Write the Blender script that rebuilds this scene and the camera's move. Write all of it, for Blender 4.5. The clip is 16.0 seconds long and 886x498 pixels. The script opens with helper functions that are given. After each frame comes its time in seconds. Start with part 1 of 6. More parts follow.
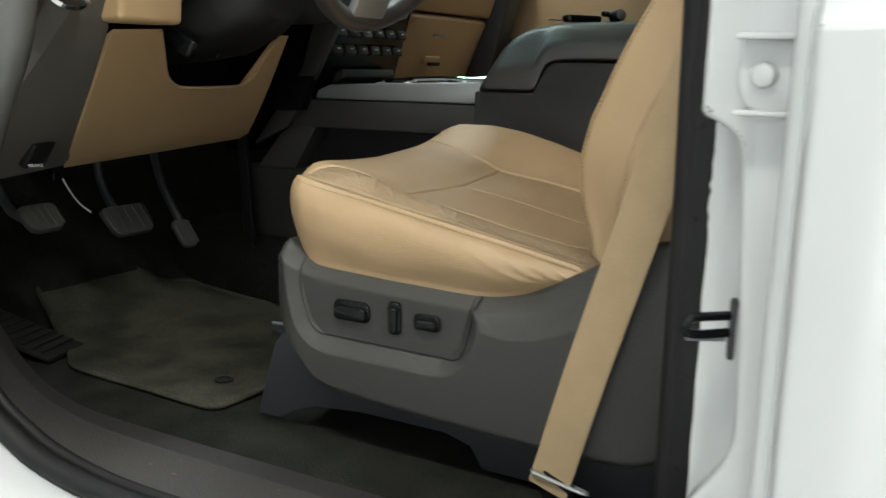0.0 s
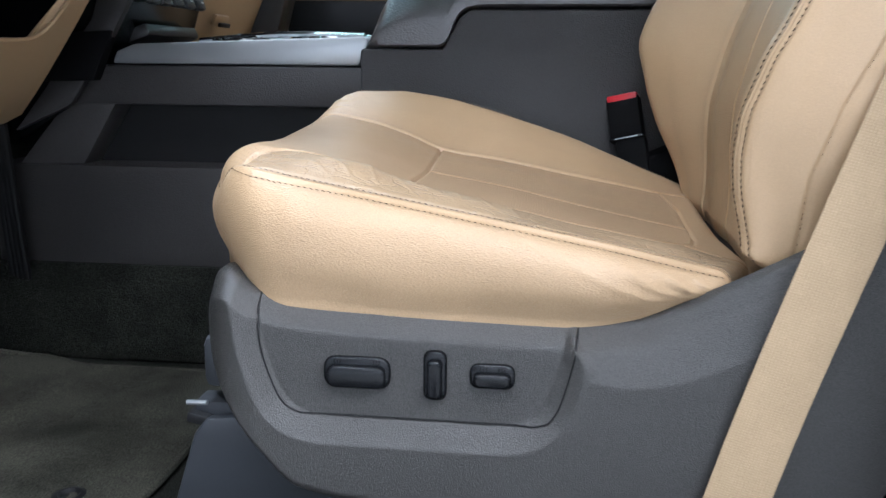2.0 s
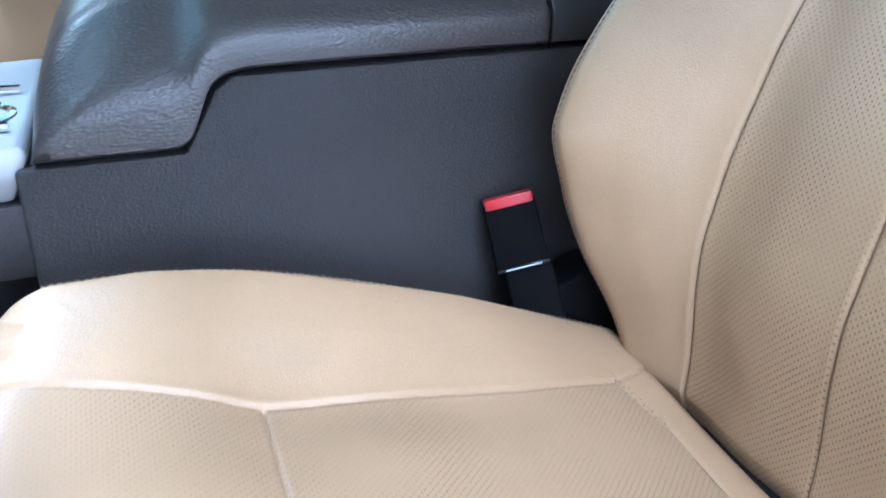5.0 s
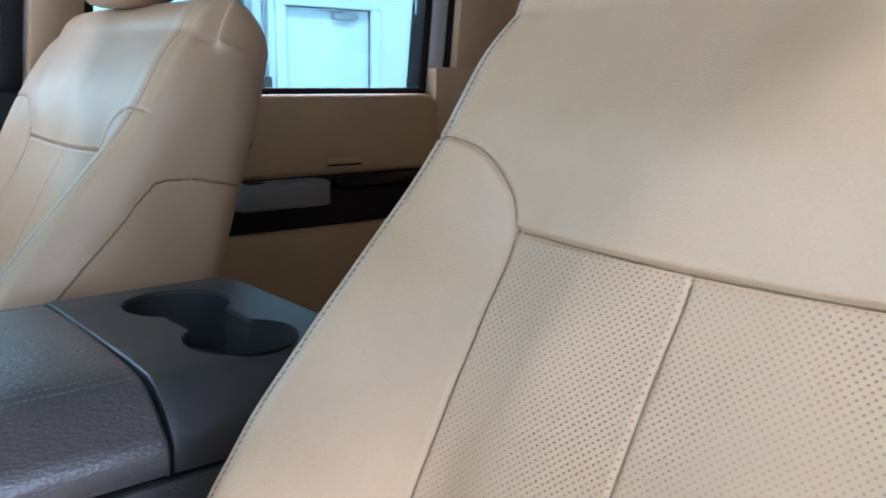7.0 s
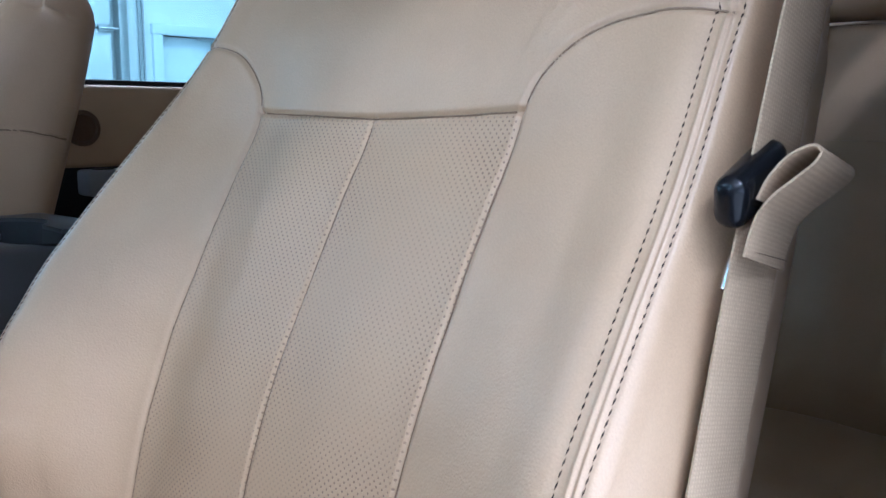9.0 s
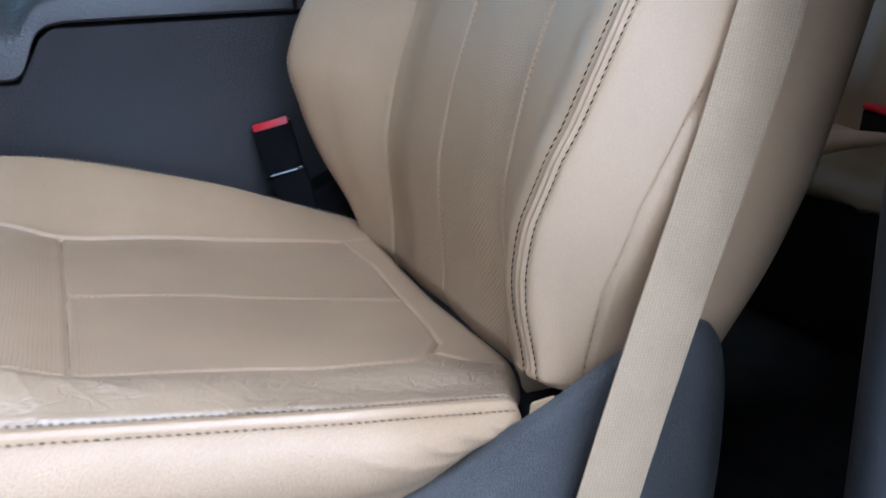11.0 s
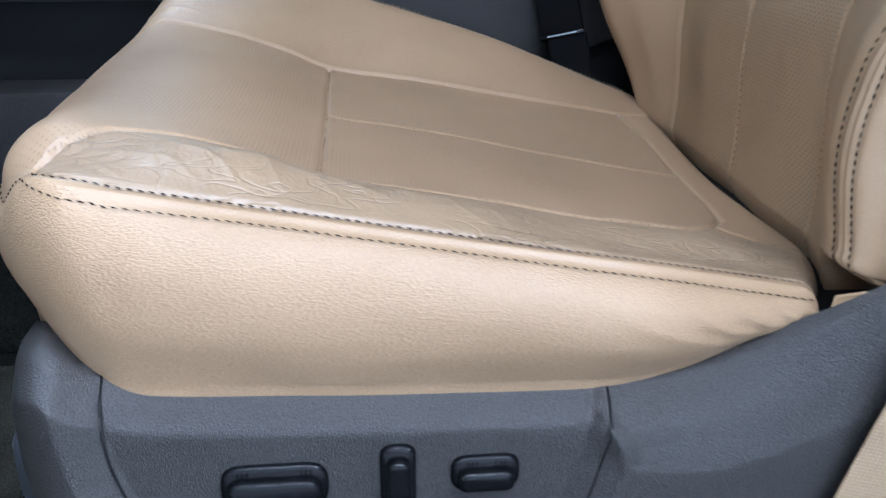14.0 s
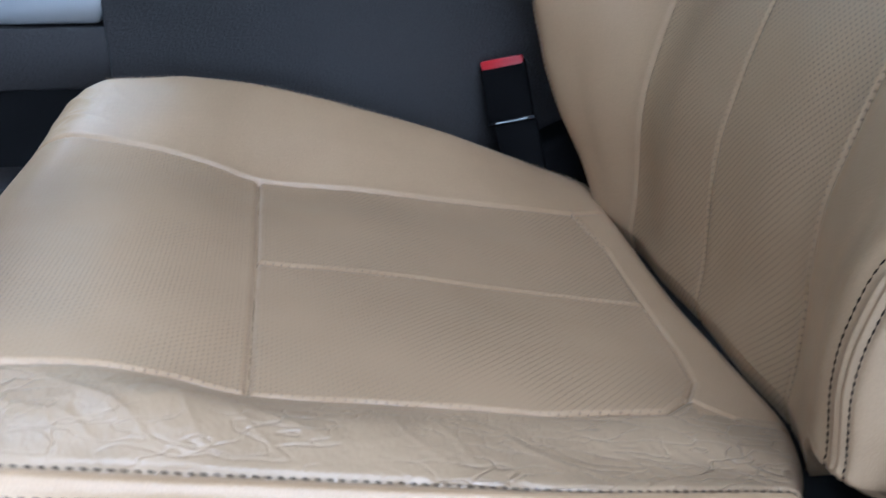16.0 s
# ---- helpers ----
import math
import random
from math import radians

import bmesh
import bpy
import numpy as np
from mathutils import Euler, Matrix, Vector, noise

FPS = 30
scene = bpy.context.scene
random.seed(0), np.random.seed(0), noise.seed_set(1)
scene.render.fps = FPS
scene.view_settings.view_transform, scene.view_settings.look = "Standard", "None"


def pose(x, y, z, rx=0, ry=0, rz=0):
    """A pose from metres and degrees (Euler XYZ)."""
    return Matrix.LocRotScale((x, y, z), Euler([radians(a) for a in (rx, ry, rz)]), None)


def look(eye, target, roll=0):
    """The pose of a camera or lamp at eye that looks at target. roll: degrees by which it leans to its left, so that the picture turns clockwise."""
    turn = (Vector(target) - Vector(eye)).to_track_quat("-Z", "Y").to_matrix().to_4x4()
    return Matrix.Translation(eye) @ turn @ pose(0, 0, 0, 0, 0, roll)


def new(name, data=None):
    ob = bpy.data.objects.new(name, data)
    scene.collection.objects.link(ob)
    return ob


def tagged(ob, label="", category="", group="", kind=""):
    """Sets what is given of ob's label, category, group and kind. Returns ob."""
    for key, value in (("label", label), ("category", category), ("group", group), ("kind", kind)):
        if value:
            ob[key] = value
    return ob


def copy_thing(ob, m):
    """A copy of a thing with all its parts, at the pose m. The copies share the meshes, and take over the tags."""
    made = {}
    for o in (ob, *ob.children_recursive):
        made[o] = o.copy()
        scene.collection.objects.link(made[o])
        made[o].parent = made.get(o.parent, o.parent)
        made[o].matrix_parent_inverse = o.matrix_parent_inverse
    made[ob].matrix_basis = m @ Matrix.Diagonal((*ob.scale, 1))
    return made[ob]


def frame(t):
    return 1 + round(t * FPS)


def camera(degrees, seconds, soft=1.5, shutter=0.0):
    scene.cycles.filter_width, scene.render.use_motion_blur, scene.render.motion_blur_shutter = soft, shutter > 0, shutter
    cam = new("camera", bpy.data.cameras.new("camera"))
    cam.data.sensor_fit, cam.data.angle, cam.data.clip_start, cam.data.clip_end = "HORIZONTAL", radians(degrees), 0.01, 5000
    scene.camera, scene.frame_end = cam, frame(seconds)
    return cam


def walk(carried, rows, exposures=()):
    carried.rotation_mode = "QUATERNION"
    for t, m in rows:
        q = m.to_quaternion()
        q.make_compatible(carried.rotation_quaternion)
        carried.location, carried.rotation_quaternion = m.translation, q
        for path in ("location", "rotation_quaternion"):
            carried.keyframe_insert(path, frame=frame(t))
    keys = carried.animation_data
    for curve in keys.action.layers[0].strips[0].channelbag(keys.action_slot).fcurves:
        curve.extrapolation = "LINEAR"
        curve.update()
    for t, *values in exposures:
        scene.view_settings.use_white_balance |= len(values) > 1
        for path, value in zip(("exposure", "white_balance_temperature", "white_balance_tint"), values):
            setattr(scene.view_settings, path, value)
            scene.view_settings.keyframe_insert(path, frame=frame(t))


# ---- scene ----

cam = camera(54.1, 16.0, soft=1.5, shutter=0.3)
PATH = [
    (0, (0.579, -0.903, 0.625), (-0.358, 0.816, 0.213), 0.9),
    (0.5, (0.41, -0.868, 0.613), (-0.475, 0.88, 0.214), 0.7),
    (1, (0.278, -0.828, 0.596), (-0.257, 1.059, 0.201), 1.6),
    (1.5, (0.19, -0.786, 0.583), (-0.135, 1.146, 0.181), 1.3),
    (2, (0.101, -0.682, 0.569), (-0.1, 1.261, 0.141), 0.6),
    (2.5, (0.046, -0.565, 0.576), (-0.066, 1.373, 0.097), -0.6),
    (3, (0.009, -0.482, 0.599), (-0.021, 1.446, 0.064), -0.4),
    (3.2, (0.001, -0.448, 0.612), (-0.006, 1.472, 0.051), -0.4),
    (5.5, (-0.067, -0.042, 0.812), (0.752, 1.588, -0.007), 0.2),
    (6, (-0.036, -0.022, 0.857), (0.959, 1.588, 0.211), 0.3),
    (6.2, (-0.015, -0.015, 0.878), (1.044, 1.582, 0.304), 1.0),
    (6.5, (0.019, -0.005, 0.899), (1.154, 1.564, 0.401), 0.8),
    (6.6, (0.027, -0.005, 0.905), (1.185, 1.555, 0.431), 0.9),
    (7, (0.039, -0.026, 0.923), (1.299, 1.474, 0.52), 0.9),
    (7.4, (0.056, -0.063, 0.924), (1.395, 1.378, 0.564), 0.4),
    (7.5, (0.046, -0.093, 0.927), (1.395, 1.34, 0.572), 0.7),
    (8, (0.027, -0.163, 0.908), (1.415, 1.233, 0.556), -0.2),
    (8.2, (0.022, -0.179, 0.892), (1.434, 1.195, 0.547), -0.2),
    (8.5, (0.02, -0.201, 0.859), (1.447, 1.163, 0.537), 0.2),
    (9, (0.018, -0.22, 0.824), (1.458, 1.131, 0.511), 0.4),
    (9.5, (0.042, -0.245, 0.771), (1.4, 1.189, 0.459), 0.1),
    (10, (0.032, -0.33, 0.685), (1.155, 1.302, 0.404), -2.3),
    (10.2, (0.01, -0.359, 0.718), (1.052, 1.286, 0.262), -1.7),
    (12.5, (0.026, -0.514, 0.602), (0.378, 1.332, -0.085), 1.2),
    (13, (0.033, -0.51, 0.608), (0.341, 1.334, -0.102), 1.5),
    (13.5, (0.04, -0.472, 0.615), (0.238, 1.376, -0.122), 0.2),
    (14, (0.01, -0.394, 0.607), (0.201, 1.443, -0.162), 0.3),
    (14.5, (-0.007, -0.347, 0.626), (0.201, 1.477, -0.167), 0.7),
    (15, (-0.008, -0.311, 0.635), (0.194, 1.502, -0.185), 0.3),
    (15.5, (-0.001, -0.302, 0.647), (0.208, 1.507, -0.18), 0.3),
    (16, (0.019, -0.291, 0.692), (0.34, 1.508, -0.121), 0.7),
]
walk(cam, [(t, look(eye, target, roll)) for t, eye, target, roll in PATH], exposures=[
    (0.0, -0.85, 6500, 4), (0.5, -0.02, 5950, 8), (1.5, 0.02, 5650, 13), (2.5, -0.1, 5250, 13), (3.2, -0.12, 5050, 13),
    (5.5, 0.95, 4650, 14), (6.0, 1.0, 4650, 15), (6.5, 0.92, 4750, 17), (7.0, 0.86, 4950, 19), (7.4, 0.62, 4900, 23), (8.0, 0.48, 4850, 24), (8.5, 0.5, 4750, 20), (9.0, 0.46, 4700, 19), (9.5, 0.25, 4600, 17), (12.5, -0.18, 4800, 14), (14.5, -0.28, 4900, 14), (16.0, -0.38, 4700, 12)])

# ---- light: a white workshop hall with strip lights, the truck stands inside with its door open ----
world = bpy.data.worlds.new("world")
scene.world = world
world.use_nodes = True
world.node_tree.nodes["Background"].inputs["Color"].default_value = (0.75, 0.85, 1.0, 1)
world.node_tree.nodes["Background"].inputs["Strength"].default_value = 0.3
GROUND, HALL_TOP = -0.62, 4.3
STRIPS = [(-2.6, -2.4, 3.0), (0.6, -2.4, 3.0), (3.8, -2.4, 3.0), (-2.6, 4.2, 3.0), (0.9, 4.2, 3.0), (4.2, 4.6, 3.0)]
CROSS_FILL = (-0.8, 0.7, 2.4)    # unseen crosswise fitting over the hood, added to light the cushion front
STRIP_WATTS = 245


def area_lamp(x, y, z, sx, sy, watts, colour, turn=(0, 0, 0)):
    lamp = bpy.data.lights.new("unseen_lamp", "AREA")
    lamp.shape, lamp.size, lamp.size_y, lamp.energy, lamp.color = "RECTANGLE", sx, sy, watts, colour
    new("unseen_lamp", lamp).matrix_world = pose(x, y, z, *turn)


for lx, ly, length in STRIPS:
    area_lamp(lx, ly, HALL_TOP - 0.16, length, 0.35, STRIP_WATTS * (0.5 if ly > 0 else 0.25 if lx < -2 else 1.8 if lx > 3 else 0.95), (1.0, 0.97, 0.92))
area_lamp(CROSS_FILL[0], CROSS_FILL[1], HALL_TOP - 0.16, 0.35, CROSS_FILL[2], 190, (0.92, 0.97, 1.0))
# unseen cool fill lamps, added beside and in front of the truck
area_lamp(1.2, -5.95, 1.5, 4.2, 3.6, 38, (0.92, 0.96, 1.0), (90, 0, 0))
area_lamp(-6.4, 0.8, 1.6, 2.6, 2.4, 220, (0.93, 0.97, 1.0), (90, 0, -90))


# ---- materials ----
def material(name, colour, rough=0.5, metal=0.0, tint=None, stain=6.0, grain=0.0, grain_size=400.0, cell=False, spec=0.5, rough_var=0.1, coat=0.0, stretch=None, wrinkle=0.0, speck=0.0, speck_size=900.0):
    """A procedural surface: two-scale colour change, uneven gloss and a fine relief. grain: its height in metres."""
    m = bpy.data.materials.new(name)
    m.use_nodes = True
    tree = m.node_tree
    nodes, links = tree.nodes, tree.links
    bsdf = nodes["Principled BSDF"]
    place = nodes.new("ShaderNodeTexCoord")
    large = nodes.new("ShaderNodeTexNoise")
    large.inputs["Scale"].default_value, large.inputs["Detail"].default_value = stain, 5.0
    links.new(place.outputs["Object"], large.inputs["Vector"])
    mix = nodes.new("ShaderNodeMix")
    mix.data_type = "RGBA"
    dark = tint or tuple(0.8 * c for c in colour)
    mix.inputs["A"].default_value, mix.inputs["B"].default_value = (*dark, 1), (*colour, 1)
    span = nodes.new("ShaderNodeMapRange")
    span.inputs["From Min"].default_value, span.inputs["From Max"].default_value = 0.3, 0.62
    links.new(large.outputs["Fac"], span.inputs["Value"])
    links.new(span.outputs["Result"], mix.inputs["Factor"])
    shade = mix.outputs["Result"]
    if speck:
        flecks = nodes.new("ShaderNodeTexNoise")
        flecks.inputs["Scale"].default_value, flecks.inputs["Detail"].default_value = speck_size, 2.0
        links.new(place.outputs["Object"], flecks.inputs["Vector"])
        level = nodes.new("ShaderNodeMapRange")
        level.inputs["From Min"].default_value, level.inputs["From Max"].default_value = 0.35, 0.65
        level.inputs["To Min"].default_value, level.inputs["To Max"].default_value = 1 - speck, 1 + speck
        links.new(flecks.outputs["Fac"], level.inputs["Value"])
        times = nodes.new("ShaderNodeVectorMath")
        times.operation = "SCALE"
        links.new(shade, times.inputs["Vector"])
        links.new(level.outputs["Result"], times.inputs["Scale"])
        shade = times.outputs["Vector"]
    links.new(shade, bsdf.inputs["Base Color"])
    gloss = nodes.new("ShaderNodeMapRange")
    gloss.inputs["To Min"].default_value, gloss.inputs["To Max"].default_value = rough - rough_var / 2, rough + rough_var / 2
    links.new(large.outputs["Fac"], gloss.inputs["Value"])
    links.new(gloss.outputs["Result"], bsdf.inputs["Roughness"])
    bsdf.inputs["Metallic"].default_value, bsdf.inputs["Specular IOR Level"].default_value = metal, spec
    bsdf.inputs["Coat Weight"].default_value, bsdf.inputs["Coat Roughness"].default_value = coat, (0.04 if coat > 0.55 else 0.3)
    if grain:
        if cell:
            fine = nodes.new("ShaderNodeTexVoronoi")
            fine.feature = "SMOOTH_F1"
            height = fine.outputs["Distance"]
        else:
            fine = nodes.new("ShaderNodeTexNoise")
            fine.inputs["Detail"].default_value = 3.0
            height = fine.outputs["Fac"]
        fine.inputs["Scale"].default_value = grain_size
        warp = nodes.new("ShaderNodeMix")
        warp.data_type = "VECTOR"
        warp.inputs["Factor"].default_value = 0.006
        links.new(place.outputs["Object"], warp.inputs["A"])
        links.new(large.outputs["Color"], warp.inputs["B"])
        links.new(warp.outputs["Result"], fine.inputs["Vector"])
        bump = nodes.new("ShaderNodeBump")
        bump.inputs["Strength"].default_value, bump.inputs["Distance"].default_value = 0.6, grain
        if stretch:
            squeeze = nodes.new("ShaderNodeMapping")
            squeeze.inputs["Scale"].default_value = stretch
            links.new(warp.outputs["Result"], squeeze.inputs["Vector"])
            links.new(squeeze.outputs["Vector"], fine.inputs["Vector"])
        links.new(height, bump.inputs["Height"])
        last = bump
        if wrinkle:
            last = crease_relief(nodes, links, place, bump, wrinkle)
        links.new(last.outputs["Normal"], bsdf.inputs["Normal"])
    return m


def crease_relief(nodes, links, place, under, deep):
    """Crossing folds of worn leather: two sets of sharp creases, patchy over the panel."""
    patch = nodes.new("ShaderNodeTexNoise")
    patch.inputs["Scale"].default_value, patch.inputs["Detail"].default_value = 13.0, 1.0
    links.new(place.outputs["Object"], patch.inputs["Vector"])
    amount = nodes.new("ShaderNodeMapRange")
    amount.inputs["From Min"].default_value, amount.inputs["From Max"].default_value = 0.38, 0.68
    links.new(patch.outputs["Fac"], amount.inputs["Value"])
    for scale, turn, size, part_of in (((1, 3.2, 2), 40, 27.0, 0.8), ((1, 2.8, 2), -46, 42.0, 0.8)):
        lay = nodes.new("ShaderNodeMapping")
        lay.inputs["Rotation"].default_value, lay.inputs["Scale"].default_value = (0, 0, radians(turn)), scale
        links.new(place.outputs["Object"], lay.inputs["Vector"])
        fold = nodes.new("ShaderNodeTexNoise")
        fold.inputs["Scale"].default_value, fold.inputs["Detail"].default_value = size, 0.6
        links.new(lay.outputs["Vector"], fold.inputs["Vector"])
        away = nodes.new("ShaderNodeMath")
        away.operation = "SUBTRACT"
        away.inputs[1].default_value = 0.5
        links.new(fold.outputs["Fac"], away.inputs[0])
        size_of = nodes.new("ShaderNodeMath")
        size_of.operation = "ABSOLUTE"
        links.new(away.outputs["Value"], size_of.inputs[0])
        sharp = nodes.new("ShaderNodeMapRange")
        sharp.inputs["From Min"].default_value, sharp.inputs["From Max"].default_value = 0.0, 0.03
        links.new(size_of.outputs["Value"], sharp.inputs["Value"])
        bump = nodes.new("ShaderNodeBump")
        bump.inputs["Distance"].default_value = deep * part_of
        links.new(amount.outputs["Result"], bump.inputs["Strength"])
        links.new(sharp.outputs["Result"], bump.inputs["Height"])
        links.new(under.outputs["Normal"], bump.inputs["Normal"])
        under = bump
    return under


def perforate(m, pitch, hole=0.2, deep=0.7, filled=0.0):
    """Adds rows of punched holes, laid out along the panel's own UV in metres."""
    tree = m.node_tree
    nodes, links = tree.nodes, tree.links
    bsdf = nodes["Principled BSDF"]
    uv = nodes.new("ShaderNodeUVMap")
    turn = nodes.new("ShaderNodeMapping")
    turn.inputs["Rotation"].default_value = (0, 0, radians(45))
    dots = nodes.new("ShaderNodeTexVoronoi")
    dots.voronoi_dimensions = "2D"
    dots.inputs["Randomness"].default_value, dots.inputs["Scale"].default_value = 0.0, 1 / pitch
    links.new(uv.outputs["UV"], turn.inputs["Vector"])
    links.new(turn.outputs["Vector"], dots.inputs["Vector"])
    edge = nodes.new("ShaderNodeMapRange")
    edge.inputs["From Min"].default_value, edge.inputs["From Max"].default_value = hole * 0.7, hole
    links.new(dots.outputs["Distance"], edge.inputs["Value"])
    old = bsdf.inputs["Base Color"].links[0].from_socket
    mix = nodes.new("ShaderNodeMix")
    mix.data_type = "RGBA"
    mix.inputs["A"].default_value = (0.17, 0.11, 0.065, 1)
    if filled:
        patch = nodes.new("ShaderNodeTexNoise")
        patch.inputs["Scale"].default_value, patch.inputs["Detail"].default_value = 9.0, 1.0
        links.new(uv.outputs["UV"], patch.inputs["Vector"])
        worn = nodes.new("ShaderNodeMapRange")
        worn.inputs["From Min"].default_value, worn.inputs["From Max"].default_value = 0.40, 0.60
        worn.inputs["To Max"].default_value = filled
        links.new(patch.outputs["Fac"], worn.inputs["Value"])
        most = nodes.new("ShaderNodeMath")
        most.operation = "MAXIMUM"
        links.new(edge.outputs["Result"], most.inputs[0])
        links.new(worn.outputs["Result"], most.inputs[1])
        edge = most
    links.new(edge.outputs[0], mix.inputs["Factor"])
    links.new(old, mix.inputs["B"])
    links.new(mix.outputs["Result"], bsdf.inputs["Base Color"])
    first = bsdf.inputs["Normal"].links[0].from_socket
    bump = nodes.new("ShaderNodeBump")
    bump.inputs["Strength"].default_value, bump.inputs["Distance"].default_value = deep, 0.0006
    links.new(edge.outputs[0], bump.inputs["Height"])
    links.new(first, bump.inputs["Normal"])
    links.new(bump.outputs["Normal"], bsdf.inputs["Normal"])
    return m


def weave(m, across_pitch, along_pitch):
    """Adds the ribs of a woven strap that leans back as the belt does."""
    nodes, links = m.node_tree.nodes, m.node_tree.links
    bsdf = nodes["Principled BSDF"]
    place = nodes.new("ShaderNodeTexCoord")
    lay = nodes.new("ShaderNodeMapping")
    lay.inputs["Rotation"].default_value = (0, radians(-13.5), 0)
    links.new(place.outputs["Object"], lay.inputs["Vector"])
    bands = []
    for axis, pitch in (("X", across_pitch), ("Z", along_pitch)):
        band = nodes.new("ShaderNodeTexWave")
        band.bands_direction = axis
        band.inputs["Scale"].default_value, band.inputs["Distortion"].default_value = 2 * math.pi / (20 * pitch), 0.5
        links.new(lay.outputs["Vector"], band.inputs["Vector"])
        bands.append(band.outputs["Fac"])
    cross = nodes.new("ShaderNodeMath")
    cross.operation = "MULTIPLY"
    links.new(bands[0], cross.inputs[0])
    links.new(bands[1], cross.inputs[1])
    level = nodes.new("ShaderNodeMapRange")
    level.inputs["To Min"].default_value, level.inputs["To Max"].default_value = 0.84, 1.06
    links.new(cross.outputs["Value"], level.inputs["Value"])
    times = nodes.new("ShaderNodeVectorMath")
    times.operation = "SCALE"
    links.new(bsdf.inputs["Base Color"].links[0].from_socket, times.inputs["Vector"])
    links.new(level.outputs["Result"], times.inputs["Scale"])
    links.new(times.outputs["Vector"], bsdf.inputs["Base Color"])
    bump = nodes.new("ShaderNodeBump")
    bump.inputs["Strength"].default_value, bump.inputs["Distance"].default_value = 0.6, 0.0003
    links.new(cross.outputs["Value"], bump.inputs["Height"])
    links.new(bump.outputs["Normal"], bsdf.inputs["Normal"])
    return m


TAN, TAN_WORN = (0.420, 0.287, 0.163), (0.375, 0.254, 0.142)
leather = material("tan_leather", TAN, 0.38, tint=TAN_WORN, stain=9, grain=0.0003, grain_size=760, cell=True, speck=0.04)
leather_side = material("grained_tan_leather", TAN, 0.37, tint=TAN_WORN, stain=9, grain=0.0008, grain_size=1150, cell=True, speck=0.06, stretch=(0.42, 1, 1.2))
leather_worn = material("worn_tan_leather", (0.345, 0.245, 0.146), 0.33, tint=(0.295, 0.209, 0.124), stain=22, grain=0.0004, grain_size=420, cell=True, rough_var=0.16, wrinkle=0.0010)
leather_holes = perforate(material("perforated_tan_leather", (0.400, 0.272, 0.150), 0.45, tint=TAN_WORN, stain=9, grain=0.0003, grain_size=620, cell=True), 0.0036, 0.22, 0.8, 0.55)
leather_seat = perforate(material("worn_perforated_leather", (0.385, 0.264, 0.152), 0.36, tint=(0.345, 0.236, 0.135), stain=7, grain=0.00025, grain_size=620, cell=True, rough_var=0.16), 0.0036, 0.20, 0.8, 0.85)
thread = material("dark_thread", (0.024, 0.018, 0.015), 0.9, spec=0.05)
# dark brown that stands for the shade down in the seams
seam_shade = material("dark_seam_shade", (0.20, 0.13, 0.072), 0.7)
thread_brown = material("brown_thread", (0.13, 0.075, 0.045), 0.8)
thread_tan = material("tan_thread", (0.42, 0.31, 0.2), 0.8)
# speck puts the sparkle of the plastic's grain into its colour
grey_plastic = material("grey_grained_plastic", (0.040, 0.0383, 0.0357), 0.36, tint=(0.036, 0.0345, 0.032), stain=4, grain=0.0018, grain_size=1000, spec=0.5, speck=0.48, speck_size=1200)
black_plastic = material("black_plastic", (0.005, 0.0055, 0.0066), 0.22, tint=(0.004, 0.0045, 0.0055), stain=30, grain=0.0001, grain_size=900, spec=0.24)
matte_black = material("matte_black_sleeve", (0.004, 0.004, 0.0045), 0.8, stain=20, grain=0.0003, grain_size=500, spec=0.1)
dark_metal = material("dark_painted_steel", (0.03, 0.033, 0.038), 0.5, stain=12, grain=0.0002, grain_size=200)
console_grain = material("dark_brown_grey_vinyl", (0.058, 0.0515, 0.050), 0.30, tint=(0.049, 0.0435, 0.042), stain=6, grain=0.0009, grain_size=520, cell=True, spec=0.5, coat=0.32, stretch=(0.6, 1, 1))
console_side = material("dark_grey_grained_plastic", (0.043, 0.040, 0.039), 0.5, tint=(0.036, 0.0336, 0.033), stain=5, grain=0.0010, grain_size=540, cell=True, spec=0.28, speck=0.1)
console_plastic = material("dark_grey_satin_plastic", (0.031, 0.0295, 0.0295), 0.40, stain=8, grain=0.0004, grain_size=800, spec=0.4)
rubber = material("black_rubber", (0.008, 0.008, 0.0085), 0.6, stain=14, grain=0.0003, grain_size=500, spec=0.3)
silver = material("silver_satin_trim", (0.36, 0.37, 0.375), 0.40, metal=0.5, stain=5, grain=0.00005, grain_size=900)
chrome = material("chrome", (0.8, 0.81, 0.82), 0.08, metal=1.0, rough_var=0.04)
red_plastic = material("red_plastic", (0.55, 0.012, 0.02), 0.3, stain=40)
tan_plastic = material("tan_grained_plastic", (0.46, 0.315, 0.170), 0.5, tint=(0.42, 0.285, 0.152), stain=5, grain=0.0004, grain_size=600)
webbing = weave(material("beige_belt_webbing", (0.42, 0.30, 0.175), 0.75, tint=(0.38, 0.27, 0.155), stain=25, grain=0.0001, grain_size=900, speck=0.08, speck_size=900), 0.0026, 0.0021)
carpet = material("dark_carpet_pile", (0.021, 0.0218, 0.0178), 0.95, tint=(0.010, 0.0106, 0.0088), stain=16, grain=0.005, grain_size=380, spec=0.1, speck=0.45, speck_size=420)
mat_pile = material("worn_carpet_mat", (0.068, 0.0665, 0.052), 0.95, tint=(0.026, 0.0258, 0.0205), stain=10, grain=0.004, grain_size=480, spec=0.1, speck=0.4, speck_size=520)
white_paint = material("white_car_paint", (0.56, 0.57, 0.585), 0.16, tint=(0.53, 0.54, 0.555), stain=2, coat=0.6, rough_var=0.08)
seam_sealer = material("white_seam_paint", (0.70, 0.70, 0.71), 0.3, stain=10, grain=0.0006, grain_size=120)
